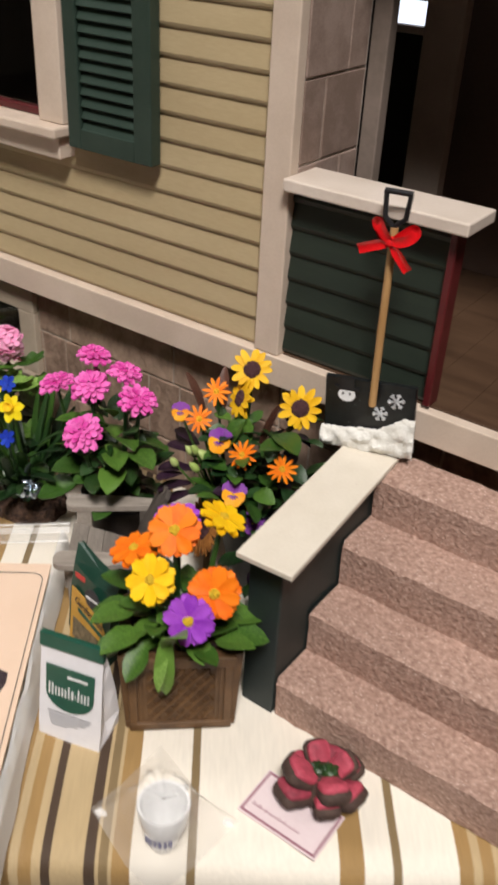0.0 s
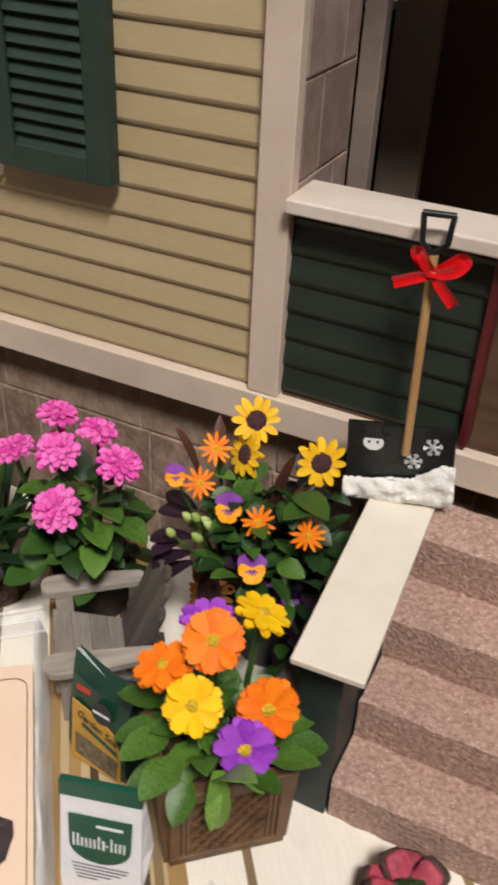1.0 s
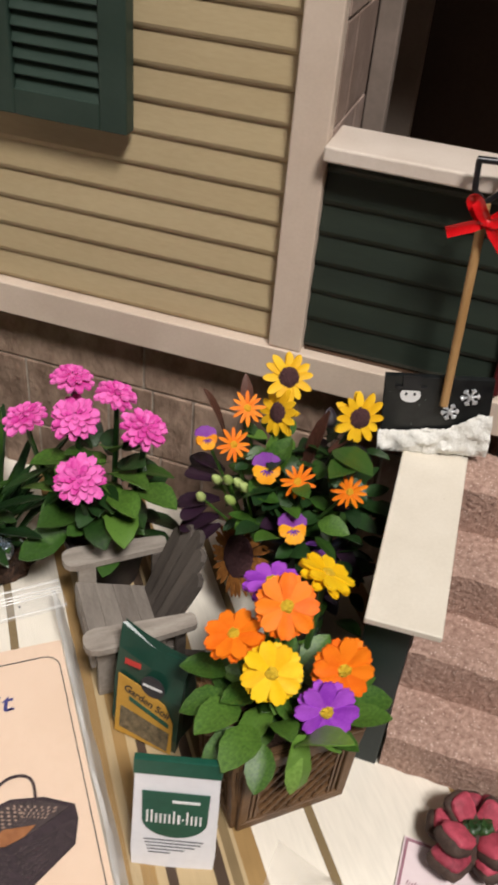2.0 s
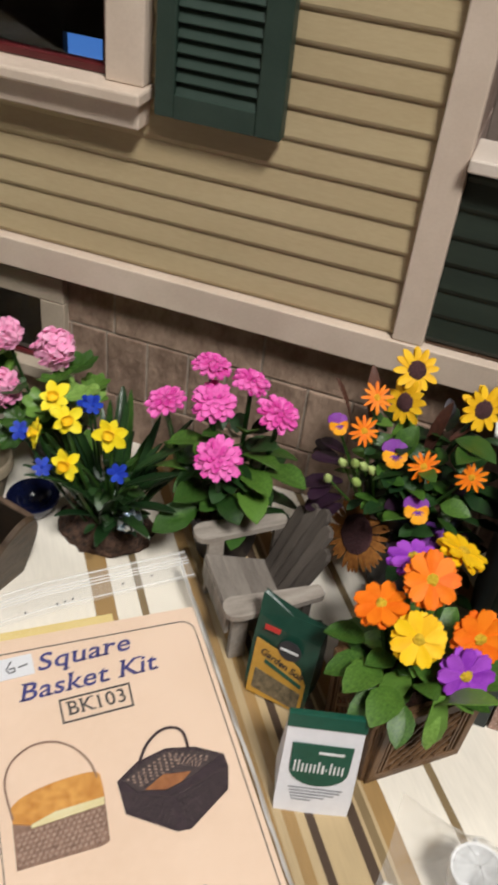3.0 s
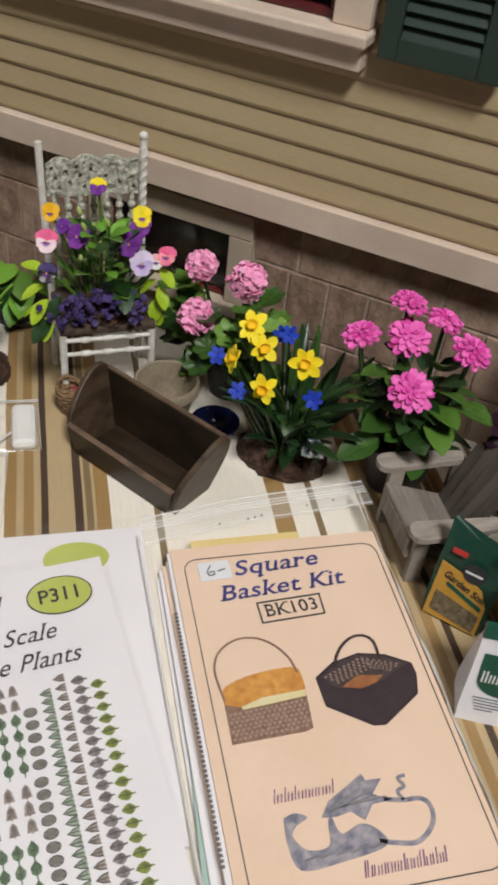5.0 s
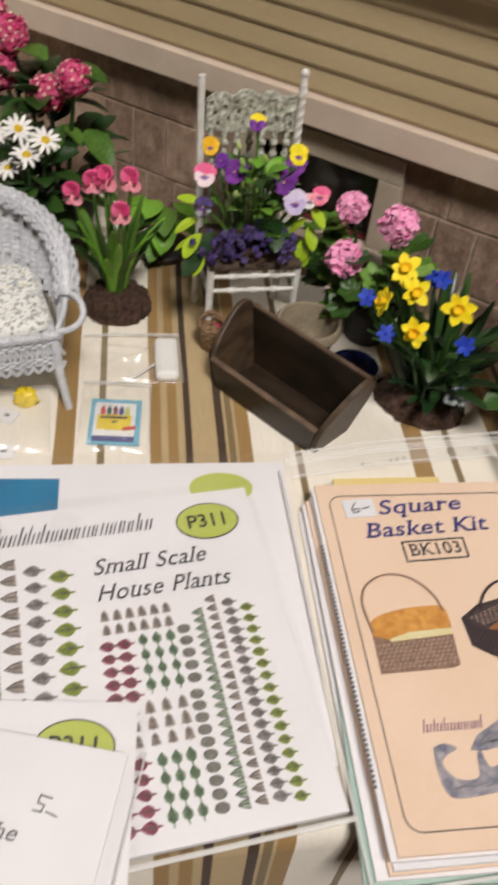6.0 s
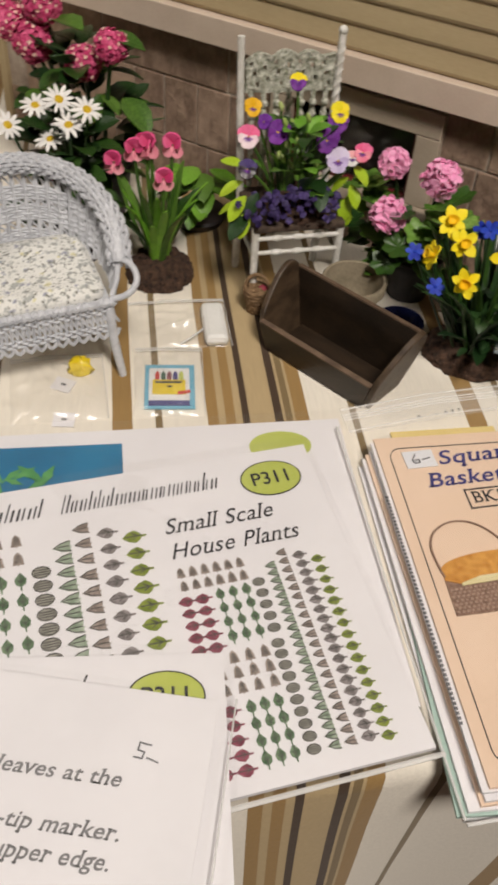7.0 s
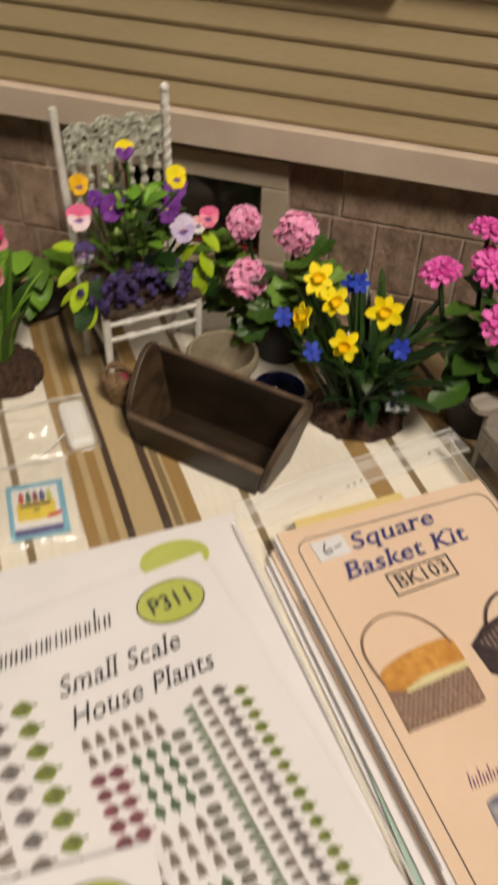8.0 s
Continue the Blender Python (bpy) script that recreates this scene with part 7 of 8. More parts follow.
def adirondack():
    t = thing("adirondack_chair", -0.215, -0.782, 0, 38, "weathered grey wooden adirondack chair", "chair")
    for s in (-1, 1):
        pts = [(-0.214, 0.004), (-0.209, 0.03), (-0.193, 0.046), (-0.165, 0.053), (0.0, 0.048), (0.16, 0.032), (0.172, 0.02), (0.172, -0.018), (0.16, -0.028), (0.0, -0.036), (-0.17, -0.046), (-0.195, -0.038), (-0.209, -0.022)]
        bm = outline(bmesh.new(), [(x, s * 0.192 + y * s) for x, y in (pts if s > 0 else pts[::-1])], 0.3, 0.325)
        bmesh.ops.recalc_face_normals(bm, faces=bm.faces)
        part("armrest", bm, GREY_WOOD, t)
        part("front_leg", boxed(-0.165, -0.1, s * 0.165 - 0.014, s * 0.165 + 0.014, 0.0, 0.3, 0.004), GREY_WOOD, t)
        side = bmesh.new()
        outline(side, [(-0.17, 0.14), (-0.17, 0.215), (0.24, 0.045), (0.24, 0.0), (0.2, 0.0)], -0.013, 0.013, Matrix.Translation((0, s * 0.135, 0)) @ Matrix.Rotation(radians(90), 4, "X"))
        part("side_rail", side, SHADED_WOOD, t)
        part("arm_brace", boxed(0.11, 0.145, s * 0.17 - 0.012, s * 0.17 + 0.012, 0.06, 0.3, 0.003), SHADED_WOOD, t)
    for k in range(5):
        part("seat_slat", boxed(-0.0345, 0.0345, -0.15, 0.15, -0.009, 0.009, 0.003), HALF_SHADED_WOOD, t, at=pose(-0.145 + 0.066 * k, 0, 0.225 - 0.024 * k, 0, 20, 0))
    part("seat_apron", boxed(-0.182, -0.165, -0.15, 0.15, 0.12, 0.22, 0.004), GREY_WOOD, t)
    for k in range(5):
        y = (k - 2) * 0.056
        h = 0.42 - 0.03 * abs(k - 2) ** 1.6
        w = 0.031
        bm = outline(bmesh.new(), [(-w * 0.85, 0), (w * 0.85, 0), (w, h * 0.7), (w * 0.95, h - 0.02), (w * 0.5, h), (-w * 0.5, h), (-w * 0.95, h - 0.02), (-w, h * 0.7)], -0.01, 0.01)
        m = Matrix.Translation((0.075, y * 0.85 + 0.012, 0.13)) @ Matrix.Rotation(radians(24), 4, "Y") @ Matrix.Rotation(radians(-(k - 2) * 2.2), 4, "X") @ Matrix(((0, 0, -1, 0), (1, 0, 0, 0), (0, 1, 0, 0), (0, 0, 0, 1)))
        part("back_slat", bm, SHADED_WOOD, t, at=m)


def tool_trough():
    t = thing("wooden_trough", -1.47, -0.985, 0, -13, "dark brown wooden trough with rounded ends and low front", "wooden trough")
    lo, hi = 0.285, 0.35
    for s in (-1, 1):
        bm = bmesh.new()
        pts = [(-0.12, 0.0), (0.1, 0.0), (0.13, 0.12), (0.145, 0.2), (0.146, 0.26), (0.134, 0.31), (0.108, 0.342), (0.07, 0.352), (0.03, 0.342), (-0.02, 0.31), (-0.09, 0.245), (-0.132, 0.19), (-0.147, 0.14), (-0.142, 0.08)]
        outline(bm, pts, -0.014, 0.014)
        tilt = math.atan2(hi - lo, 0.3)
        m = Matrix.Translation((s * lo, 0, 0)) @ Matrix.Rotation(s * tilt, 4, "Y") @ Matrix(((0, 0, 1, 0), (1, 0, 0, 0), (0, 1, 0, 0), (0, 0, 0, 1)))
        bmesh.ops.transform(bm, matrix=m, verts=bm.verts)
        bmesh.ops.bevel(bm, geom=list(bm.edges), offset=0.004, segments=1, affect="EDGES")
        part("end_board", bm, END_WOOD, t)

    def plank(name, y0, z0, y1, z1, th, mat):
        bm = bmesh.new()
        d = Vector((0, y1 - y0, z1 - z0)).normalized()
        n = Vector((0, -d.z, d.y)) * th
        wid = lambda z: lo + (hi - lo) * z / 0.3 - 0.012
        q = []
        for (y, z) in ((y0, z0), (y1, z1)):
            for k in (0, 1):
                for s in (-1, 1):
                    q.append(bm.verts.new(Vector((s * wid(z), y, z)) + n * k))
        bmesh.ops.convex_hull(bm, input=q)
        return part(name, bm, mat, t)

    plank("front_board", -0.125, 0.012, -0.14, 0.155, 0.022, BOX_WOOD)
    plank("front_edge", -0.1405, 0.1555, -0.142, 0.163, 0.024, BOX_EDGE)
    plank("back_board", 0.12, 0.012, 0.14, 0.3, 0.022, BOX_WOOD)
    plank("back_edge", 0.1405, 0.3005, 0.142, 0.308, 0.024, BOX_EDGE)
    part("bottom_board", boxed(-0.265, 0.265, -0.115, 0.1, 0.004, 0.026, 0.003), BOX_WOOD, t)
    part("faded_decal", boxed(-0.06, 0.09, -0.152, -0.148, 0.03, 0.13), surface("faded_decal_print", (0.1, 0.05, 0.04), (0.26, 0.17, 0.13), 500, 0.7, 0.1), t, "faded painted decal", at=pose(0, 0, 0, -6, 0, 0))


def clay_pot():
    t = thing("clay_pot", -1.545, -0.655, 0, 0, "empty grey-tan clay flower pot", "flower pot")
    part("bowl", lathe(bmesh.new(), [(0.001, 0), (0.085, 0), (0.09, 0.01), (0.135, 0.19), (0.15, 0.195), (0.152, 0.24), (0.146, 0.248), (0.135, 0.245), (0.128, 0.2), (0.08, 0.03), (0.001, 0.025)], 36), CLAY, t, smooth=True)
    part("stub", tube(bmesh.new(), [(0.0, 0.0, 0.025), (0.005, 0, 0.07), (0.02, 0.0, 0.1)], 0.014, 8), CLAY, t, smooth=True)
    n = thing("navy_bowl", -1.3, -0.63, 0, 0, "small glossy navy blue bowl", "bowl")
    part("bowl", lathe(bmesh.new(), [(0.001, 0), (0.06, 0), (0.1, 0.05), (0.115, 0.09), (0.105, 0.09), (0.09, 0.05), (0.05, 0.015), (0.001, 0.012)], 30), NAVY_GLAZE, n, smooth=True)


def straw_basket():
    t = thing("straw_basket", -1.955, -0.83, 0, 20, "small straw basket with red dried flowers", "basket")
    for k in range(7):
        z = 0.012 + 0.02 * k
        r = 0.036 + 0.022 * math.sin(1.4 * k / 6)
        part("straw_coil", tube(bmesh.new(), [(r * math.cos(a), r * math.sin(a), z + 0.004 * math.sin(8 * a + k * math.pi)) for a in [2 * math.pi * i / 28 for i in range(29)]], 0.011, 6), STRAW, t, smooth=True)
    part("handle", tube(bmesh.new(), [(0.057 * math.cos(a), 0.0, 0.13 + 0.075 * math.sin(a)) for a in [math.pi * i / 14 for i in range(15)]], 0.009, 6), STRAW, t, smooth=True)
    for k in range(5):
        part("dried_flower", dome(0.02, 0.016, rough=0.5, seed=k), CONE_RED if k < 1 else STRAW, t, smooth=True, at=Matrix.Translation((0.028 * math.cos(k * 1.3), 0.028 * math.sin(k * 1.3), 0.13)))


def wicker_chair():
    t = thing("wicker_armchair", -2.611, -1.606, 0, 51, "pale blue-grey wicker armchair with floral seat cushion", "armchair")

    def shell(u, v):
        """u runs round the back from arm to arm, v from the seat up to the rim."""
        a = math.pi * (-0.1 + 1.2 * u)
        x, y = 0.3 * math.cos(a), -0.06 + 0.32 * math.sin(a)
        s = max(0.0, math.sin(math.pi * min(1, max(0, u))))
        top = 0.5 + 0.235 * s ** 0.75
        z = 0.38 + (top - 0.38) * v
        flare = 1 + 0.14 * v
        return Vector((x * flare, y * flare + 0.02 * v, z))

    def lower(u, d):
        """The point d below the rim, following the shell; None under the seat."""
        top = shell(u, 1.0)
        v = 1 - d / (top.z - 0.38)
        return shell(u, v) if v > -0.02 else None

    def runs(d, wave, steps=240):
        """Stretches of a horizontal strand d below the rim, weaving past the stakes."""
        out, cur = [], []
        for i in range(steps + 1):
            p = lower(i / steps, d)
            if p is None:
                if len(cur) > 3:
                    out.append(cur)
                cur = []
                continue
            q = Vector((p.x, p.y + 0.06, 0)).normalized()
            cur.append(p + q * 0.0042 * math.cos(math.pi * (i * stakes / steps + wave)))
        if len(cur) > 3:
            out.append(cur)
        return out

    stakes = 26
    back = part("woven_back", tube(bmesh.new(), [shell(i / 60, 1.0) for i in range(61)], 0.03, 8), WICKER, t, smooth=True)
    for q in range(14):
        bm = bmesh.new()
        f = 2 * math.pi * q / 14
        pts = []
        for i in range(321):
            p = shell(i / 320, 1.0)
            o = Vector((p.x, p.y + 0.06, 0)).normalized()
            g = 0.007 * math.cos(math.pi * (i * 52 / 320 + q))
            pts.append(p + o * (0.042 * math.cos(f) + g * math.cos(f)) + Vector((0, 0, (0.03 + g) * math.sin(f))))
        part("rim_strand", tube(bm, pts, 0.0075, 5), WICKER, back, smooth=True)
    for k in range(stakes + 1):
        part("stake", tube(bmesh.new(), [shell(k / stakes, v / 8) for v in range(9)], 0.0105, 6), WICKER, back, smooth=True)
    weave = bmesh.new()
    bands = [(0.096, 0.148), (0.18, 0.24), (0.285, 0.36)]
    for lo, hi in bands:
        n = round((hi - lo) / 0.0118)
        for j in range(n + 1):
            for pts in runs(lo + (hi - lo) * j / n, j):
                tube(weave, pts, 0.0072, 4, cap=False)
    part("weave", weave, WICKER, back, smooth=True)
    lattice = bmesh.new()
    for lo, hi in ((0.03, 0.096), (0.148, 0.18), (0.24, 0.285)):
        for k in range(stakes):
            a, b = lower(k / stakes, hi), lower((k + 1) / stakes, lo)
            if a is not None and b is not None:
                tube(lattice, [a, a.lerp(b, 0.5), b], 0.005, 5)
    part("open_lattice", lattice, WICKER, back, smooth=True)
    for s in (-1, 1):
        bm = bmesh.new()
        u = 0.0 if s > 0 else 1.0
        e = shell(u, 1.0)
        key = [(0.0, 0.06, 0.0), (0.008, 0.0, 0.014), (0.03, -0.035, 0.014), (0.045, -0.07, 0.0), (0.044, -0.1, -0.032), (0.02, -0.112, -0.066), (-0.018, -0.112, -0.088)]
        key = [Vector((e.x + s * a, e.y + b, e.z + c)) for a, b, c in key] + [Vector((s * 0.262, -0.25, 0.392))]
        pts = []
        for a, b, c, d in zip([key[0]] + key[:-2], key[:-1], key[1:], key[2:] + [key[-1]]):
            for q in range(5):
                w = q / 5
                pts.append(0.5 * (2 * b + (c - a) * w + (2 * a - 5 * b + 4 * c - d) * w * w + (3 * b - a - 3 * c + d) * w ** 3))
        pts.append(key[-1])
        tube(bm, pts, 0.0135, 9)
        tube(bm, [e + Vector((0, 0.02, -0.005)), Vector((s * 0.3, e.y - 0.045, 0.45)), Vector((s * 0.27, -0.235, 0.395))], 0.013, 8)
        part("arm_scroll", bm, WICKER, t, smooth=True)
        for y in (-0.25, 0.2):
            part("leg", tube(bmesh.new(), [(s * 0.25, y, 0.36), (s * 0.26, y - 0.012, 0.18), (s * 0.285, y - 0.03 if y < 0 else y + 0.03, 0.0)], 0.023, 8, 0.017), WICKER, t, smooth=True)
    part("seat_base", boxed(-0.262, 0.262, -0.245, 0.22, 0.36, 0.385, 0.008), WICKER, t)
    bm = bmesh.new()
    tube(bm, [(-0.272 + 0.544 * i / 60, -0.262, 0.385 + 0.006 * math.sin(i * 1.9)) for i in range(61)], 0.017, 7)
    part("seat_edge_braid", bm, WICKER, t, smooth=True)
    bm = bmesh.new()
    for z in (0.36, 0.347, 0.334, 0.27, 0.257, 0.244):
        tube(bm, [(-0.264 + 0.528 * i / 120, -0.258 + 0.007 * math.cos(math.pi * (i / 5 + z * 77)), z) for i in range(121)], 0.0065, 4)
    for k in range(25):
        x = -0.264 + 0.528 * k / 24
        tube(bm, [(x, -0.256, 0.37), (x, -0.256, 0.235)], 0.007, 5)
        tube(bm, [(x, -0.256, 0.328), (x + 0.023, -0.256, 0.276)], 0.006, 5)
    for k in range(13):
        x = -0.264 + 0.528 * k / 12
        tube(bm, [(x - 0.022, -0.257, 0.24), (x - 0.014, -0.257, 0.215), (x, -0.257, 0.203), (x + 0.014, -0.257, 0.215), (x + 0.022, -0.257, 0.24)], 0.009, 5)
    part("front_apron", bm, WICKER, t, smooth=True)
    bm = bmesh.new()
    bmesh.ops.create_icosphere(bm, subdivisions=4, radius=1)
    for v in bm.verts:
        c = v.co.copy()
        f = lambda q, p: math.copysign(abs(q) ** p, q)
        v.co = Vector((f(c.x, 0.3) * 0.255, f(c.y, 0.32) * 0.24, f(c.z, 0.8) * 0.05 * (0.75 + 0.25 * (1 - c.x * c.x)) + 0.014 * noise.noise(c * 3)))
    part("cushion", bm, FLORAL, t, "cream cushion with small blue-grey and yellow flowers", smooth=True, at=pose(0, -0.01, 0.4))


def fertilizer_bag():
    t = thing("fertilizer_bag", 0.232, -1.482, 0, 15.5, "white paper bag with green label on the table", "bag")
    w, d = 0.122, 0.14
    front = lambda z: -0.008 + 0.174 * z
    bm = bmesh.new()
    rows = []
    for z, ww, y0, y1 in ((0.0, w, front(0), d), (0.06, w + 0.004, front(0.06), d + 0.004), (0.2, w + 0.002, front(0.2), d * 0.92), (0.33, w, front(0.33), d * 0.72), (0.38, w, 0.06, 0.086), (0.435, w, 0.07, 0.078)):
        mid = (y0 + y1) / 2
        dent = 0.0 if z < 0.01 else 0.022
        rows.append([bm.verts.new(p) for p in ((-ww, y0, z), (-ww * 0.33, y0 - 0.003, z), (ww * 0.33, y0 - 0.003, z), (ww, y0, z), (ww - dent, mid, z), (ww, y1, z), (-ww, y1, z), (-ww + dent, mid, z))])
    for a, b in zip(rows, rows[1:]):
        for k in range(8):
            bm.faces.new((a[k], a[(k + 1) % 8], b[(k + 1) % 8], b[k]))
    bm.faces.new(rows[0])
    bm.faces.new(rows[-1])
    part("paper_body", bm, BAG_WHITE, t)
    part("top_band", boxed(-w - 0.003, w + 0.003, -0.012, 0.012, -0.028, 0.03, 0.003), BAG_GREEN, t, "green folded top band", at=pose(0, 0.068, 0.41, -10))
    slope = pose(0, front(0.06) - 0.004, 0.06, 90 - 9.9, 0, 0)
    pts = [(-0.097, 0.262), (0.097, 0.262), (0.095, 0.16)] + [(0.095 * math.cos(q), 0.15 - 0.075 * math.sin(q)) for q in [math.pi * k / 12 for k in range(13)]] + [(-0.095, 0.16)]
    lab = bmesh.new()
    outline(lab, pts, 0.0, 0.003)
    lb = part("green_label", lab, BAG_GREEN, t, "green curved label with plain white bars", at=slope)
    for k in range(13):
        x = -0.083 + 0.0129 * k
        bm = bmesh.new()
        box(bm, x, x + (0.008 if k == 7 else 0.0055), 0.138 + (0.014 if k == 8 else 0), 0.138 + (0.02 if k == 8 else 0.05 if k in (0, 1, 6, 9) else 0.036), 0.0035, 0.0055)
        part("brand_bar", bm, WHITE_PRINT, lb)
    part("brand_bar", boxed(-0.01, 0.07, 0.224, 0.233, 0.0035, 0.0055), WHITE_PRINT, lb)
    bm = bmesh.new()
    for k in range(5):
        box(bm, -0.088 + 0.004 * k, 0.088 - 0.006 * k * k, 0.058 - 0.014 * k, 0.0615 - 0.014 * k, 0.0, 0.002)
    part("small_print", bm, GREY_INK, t, "rows of small grey print", at=slope)


def soil_bag():
    t = thing("soil_bag", -0.015, -1.125, 0, -6, "green and amber garden soil bag on the table", "bag")
    w, d = 0.115, 0.12
    bm = bmesh.new()
    rows = []
    for z, ww, y0, y1, sl in ((0.0, w, 0.0, d, 0), (0.08, w + 0.006, -0.01, d + 0.008, 0), (0.25, w + 0.006, 0.012, d, 0.0), (0.36, w + 0.004, 0.04, d * 0.85, 0.02), (0.43, w + 0.01, 0.07, 0.09, 0.03)):
        mid = (y0 + y1) / 2
        rows.append([bm.verts.new((x, y, z + (sl if x < 0 else -sl))) for x, y in ((-ww, y0), (0, y0 - 0.004), (ww, y0), (ww - 0.012, mid), (ww, y1), (0, y1 + 0.004), (-ww, y1), (-ww + 0.012, mid))])
    for a, b in zip(rows, rows[1:]):
        for k in range(8):
            bm.faces.new((a[k], a[(k + 1) % 8], b[(k + 1) % 8], b[k]))
    bm.faces.new(rows[0])
    bm.faces.new(rows[-1])
    part("plastic_body", bm, BAG_DEEP, t)
    slope = pose(0, -0.016, 0.03, 90 - 6, 0, 0)
    pan = bmesh.new()
    outline(pan, [(-0.108, -0.015), (0.106, -0.015), (0.104, 0.13), (0.07, 0.2), (0.0, 0.235), (-0.104, 0.26)], 0, 0.003)
    pn = part("amber_panel", pan, BAG_YELLOW, t, "amber printed front panel", at=slope)
    part("photo_print", outline(bmesh.new(), [(-0.09, 0.016), (0.092, -0.006), (0.094, 0.082), (-0.088, 0.118)], 0.0035, 0.005), BAG_PHOTO, pn)
    part("green_stripe", outline(bmesh.new(), [(-0.06, 0.158), (0.09, 0.105), (0.09, 0.125), (-0.06, 0.178)], 0.0035, 0.005), BAG_GREEN, pn)
    lettering("Garden Soil", 0.046, INK, pn, pose(-0.082, 0.198, 0.006, 0, 0, -17), bold=0.001, width=0.8)
    part("round_emblem", outline(bmesh.new(), ellipse(0.022, 0.262, 0.043, 0.045), 0.0035, 0.006), INK, pn, "round black emblem with a plain bar")
    part("emblem_bar", boxed(-0.012, 0.056, 0.258, 0.267, 0.0065, 0.008), WHITE_PRINT, pn)
    part("red_tag", boxed(-0.082, -0.025, 0.318, 0.34, 0.0035, 0.006), RED_PRINT, pn, "small red printed tag")


def mug_in_bag():
    t = thing("mug", 0.76, -1.575, 0, 20, "white toy mug with blue marks", "mug")
    part("cup", lathe(bmesh.new(), [(0.001, 0), (0.05, 0), (0.055, 0.01), (0.075, 0.1), (0.086, 0.19), (0.084, 0.198), (0.076, 0.195), (0.066, 0.1), (0.045, 0.02), (0.001, 0.018)], 36), CERAMIC, t, smooth=True)
    part("handle", tube(bmesh.new(), [(0.07, 0, 0.15), (0.1, 0, 0.16), (0.125, 0, 0.13), (0.12, 0, 0.09), (0.09, 0, 0.06), (0.062, 0, 0.055)], 0.009, 8), CERAMIC, t, smooth=True, at=Matrix.Rotation(radians(75), 4, "Z"))
    bm = bmesh.new()
    for k in range(6):
        a = radians(-118 + 13 * k)
        m = Matrix.Translation((0.072 * math.cos(a), 0.072 * math.sin(a), 0.085)) @ Matrix.Rotation(a + math.pi / 2, 4, "Z")
        box(bm, -0.005 - 0.002 * (k % 2), 0.005, -0.004, 0.002, -0.018, 0.016, 0, m)
    part("blue_mark", bm, BLUE_INK, t, "blue printed marks")
    sack = thing("plastic_bag", 0.7, -1.5, 0, 20, "crumpled clear plastic bag round the mug", "plastic bag")
    # the bag hangs over the mug's rim and runs out into four flattened corners
    cx, cy = 0.031, -0.091
    tips = [Vector((l * math.cos(radians(c)), l * math.sin(radians(c)), 0)) for c, l in ((33, 0.255), (72, 0.2), (112, 0.37), (145, 0.26), (174, 0.275), (235, 0.15), (284, 0.2), (340, 0.14))]
    steps_per_side, nr = 4, 7
    na = len(tips) * steps_per_side
    edge = []
    for i in range(na):
        a, b = tips[i // steps_per_side], tips[(i // steps_per_side + 1) % len(tips)]
        edge.append(a.lerp(b, (i % steps_per_side) / steps_per_side))
    bm = bmesh.new()
    rings = []
    for j in range(nr + 1):
        q = j / nr
        ring = []
        for i, e in enumerate(edge):
            out = e.normalized()
            k = max(0.0, (q - 0.3) / 0.7)
            p = out * (0.094 * q / 0.3) if q < 0.3 else (out * 0.094).lerp(e, k)
            crease = noise.noise((out.x * 5, out.y * 5, q * 4))
            p += Vector((noise.noise((i, j, 1)), noise.noise((i, j, 2)), 0)) * 0.016 * k * (1 - k)
            z = 0.21 + 0.03 * abs(crease) if q < 0.3 else 0.21 * (1 - k) ** 1.25 + 0.006 + 0.075 * max(0.0, crease) * (1 - k)
            ring.append(bm.verts.new((cx + p.x, cy + p.y, z)))
        rings.append(ring)
    for lo, hi in zip(rings, rings[1:]):
        for i in range(na):
            bm.faces.new((lo[i], lo[(i + 1) % na], hi[(i + 1) % na], hi[i]))
    bmesh.ops.remove_doubles(bm, verts=bm.verts, dist=0.0005)
    bmesh.ops.triangulate(bm, faces=bm.faces)
    ob = part("film", bm, BAG_FILM, sack)
    ob.visible_shadow = False
    # Pale lumps at two corners imitate the glints on the film.
    for k in (0, 4):
        c = tips[k] * 0.86
        knot = part("glint_lump", lumpy(0.02, 0.018, 0.5, 3, k, 0.7, 2), SEAM, sack, "added pale lump imitating a glint on the bag corner", at=pose(cx + c.x, cy + c.y, 0.004))
        knot.visible_shadow = False


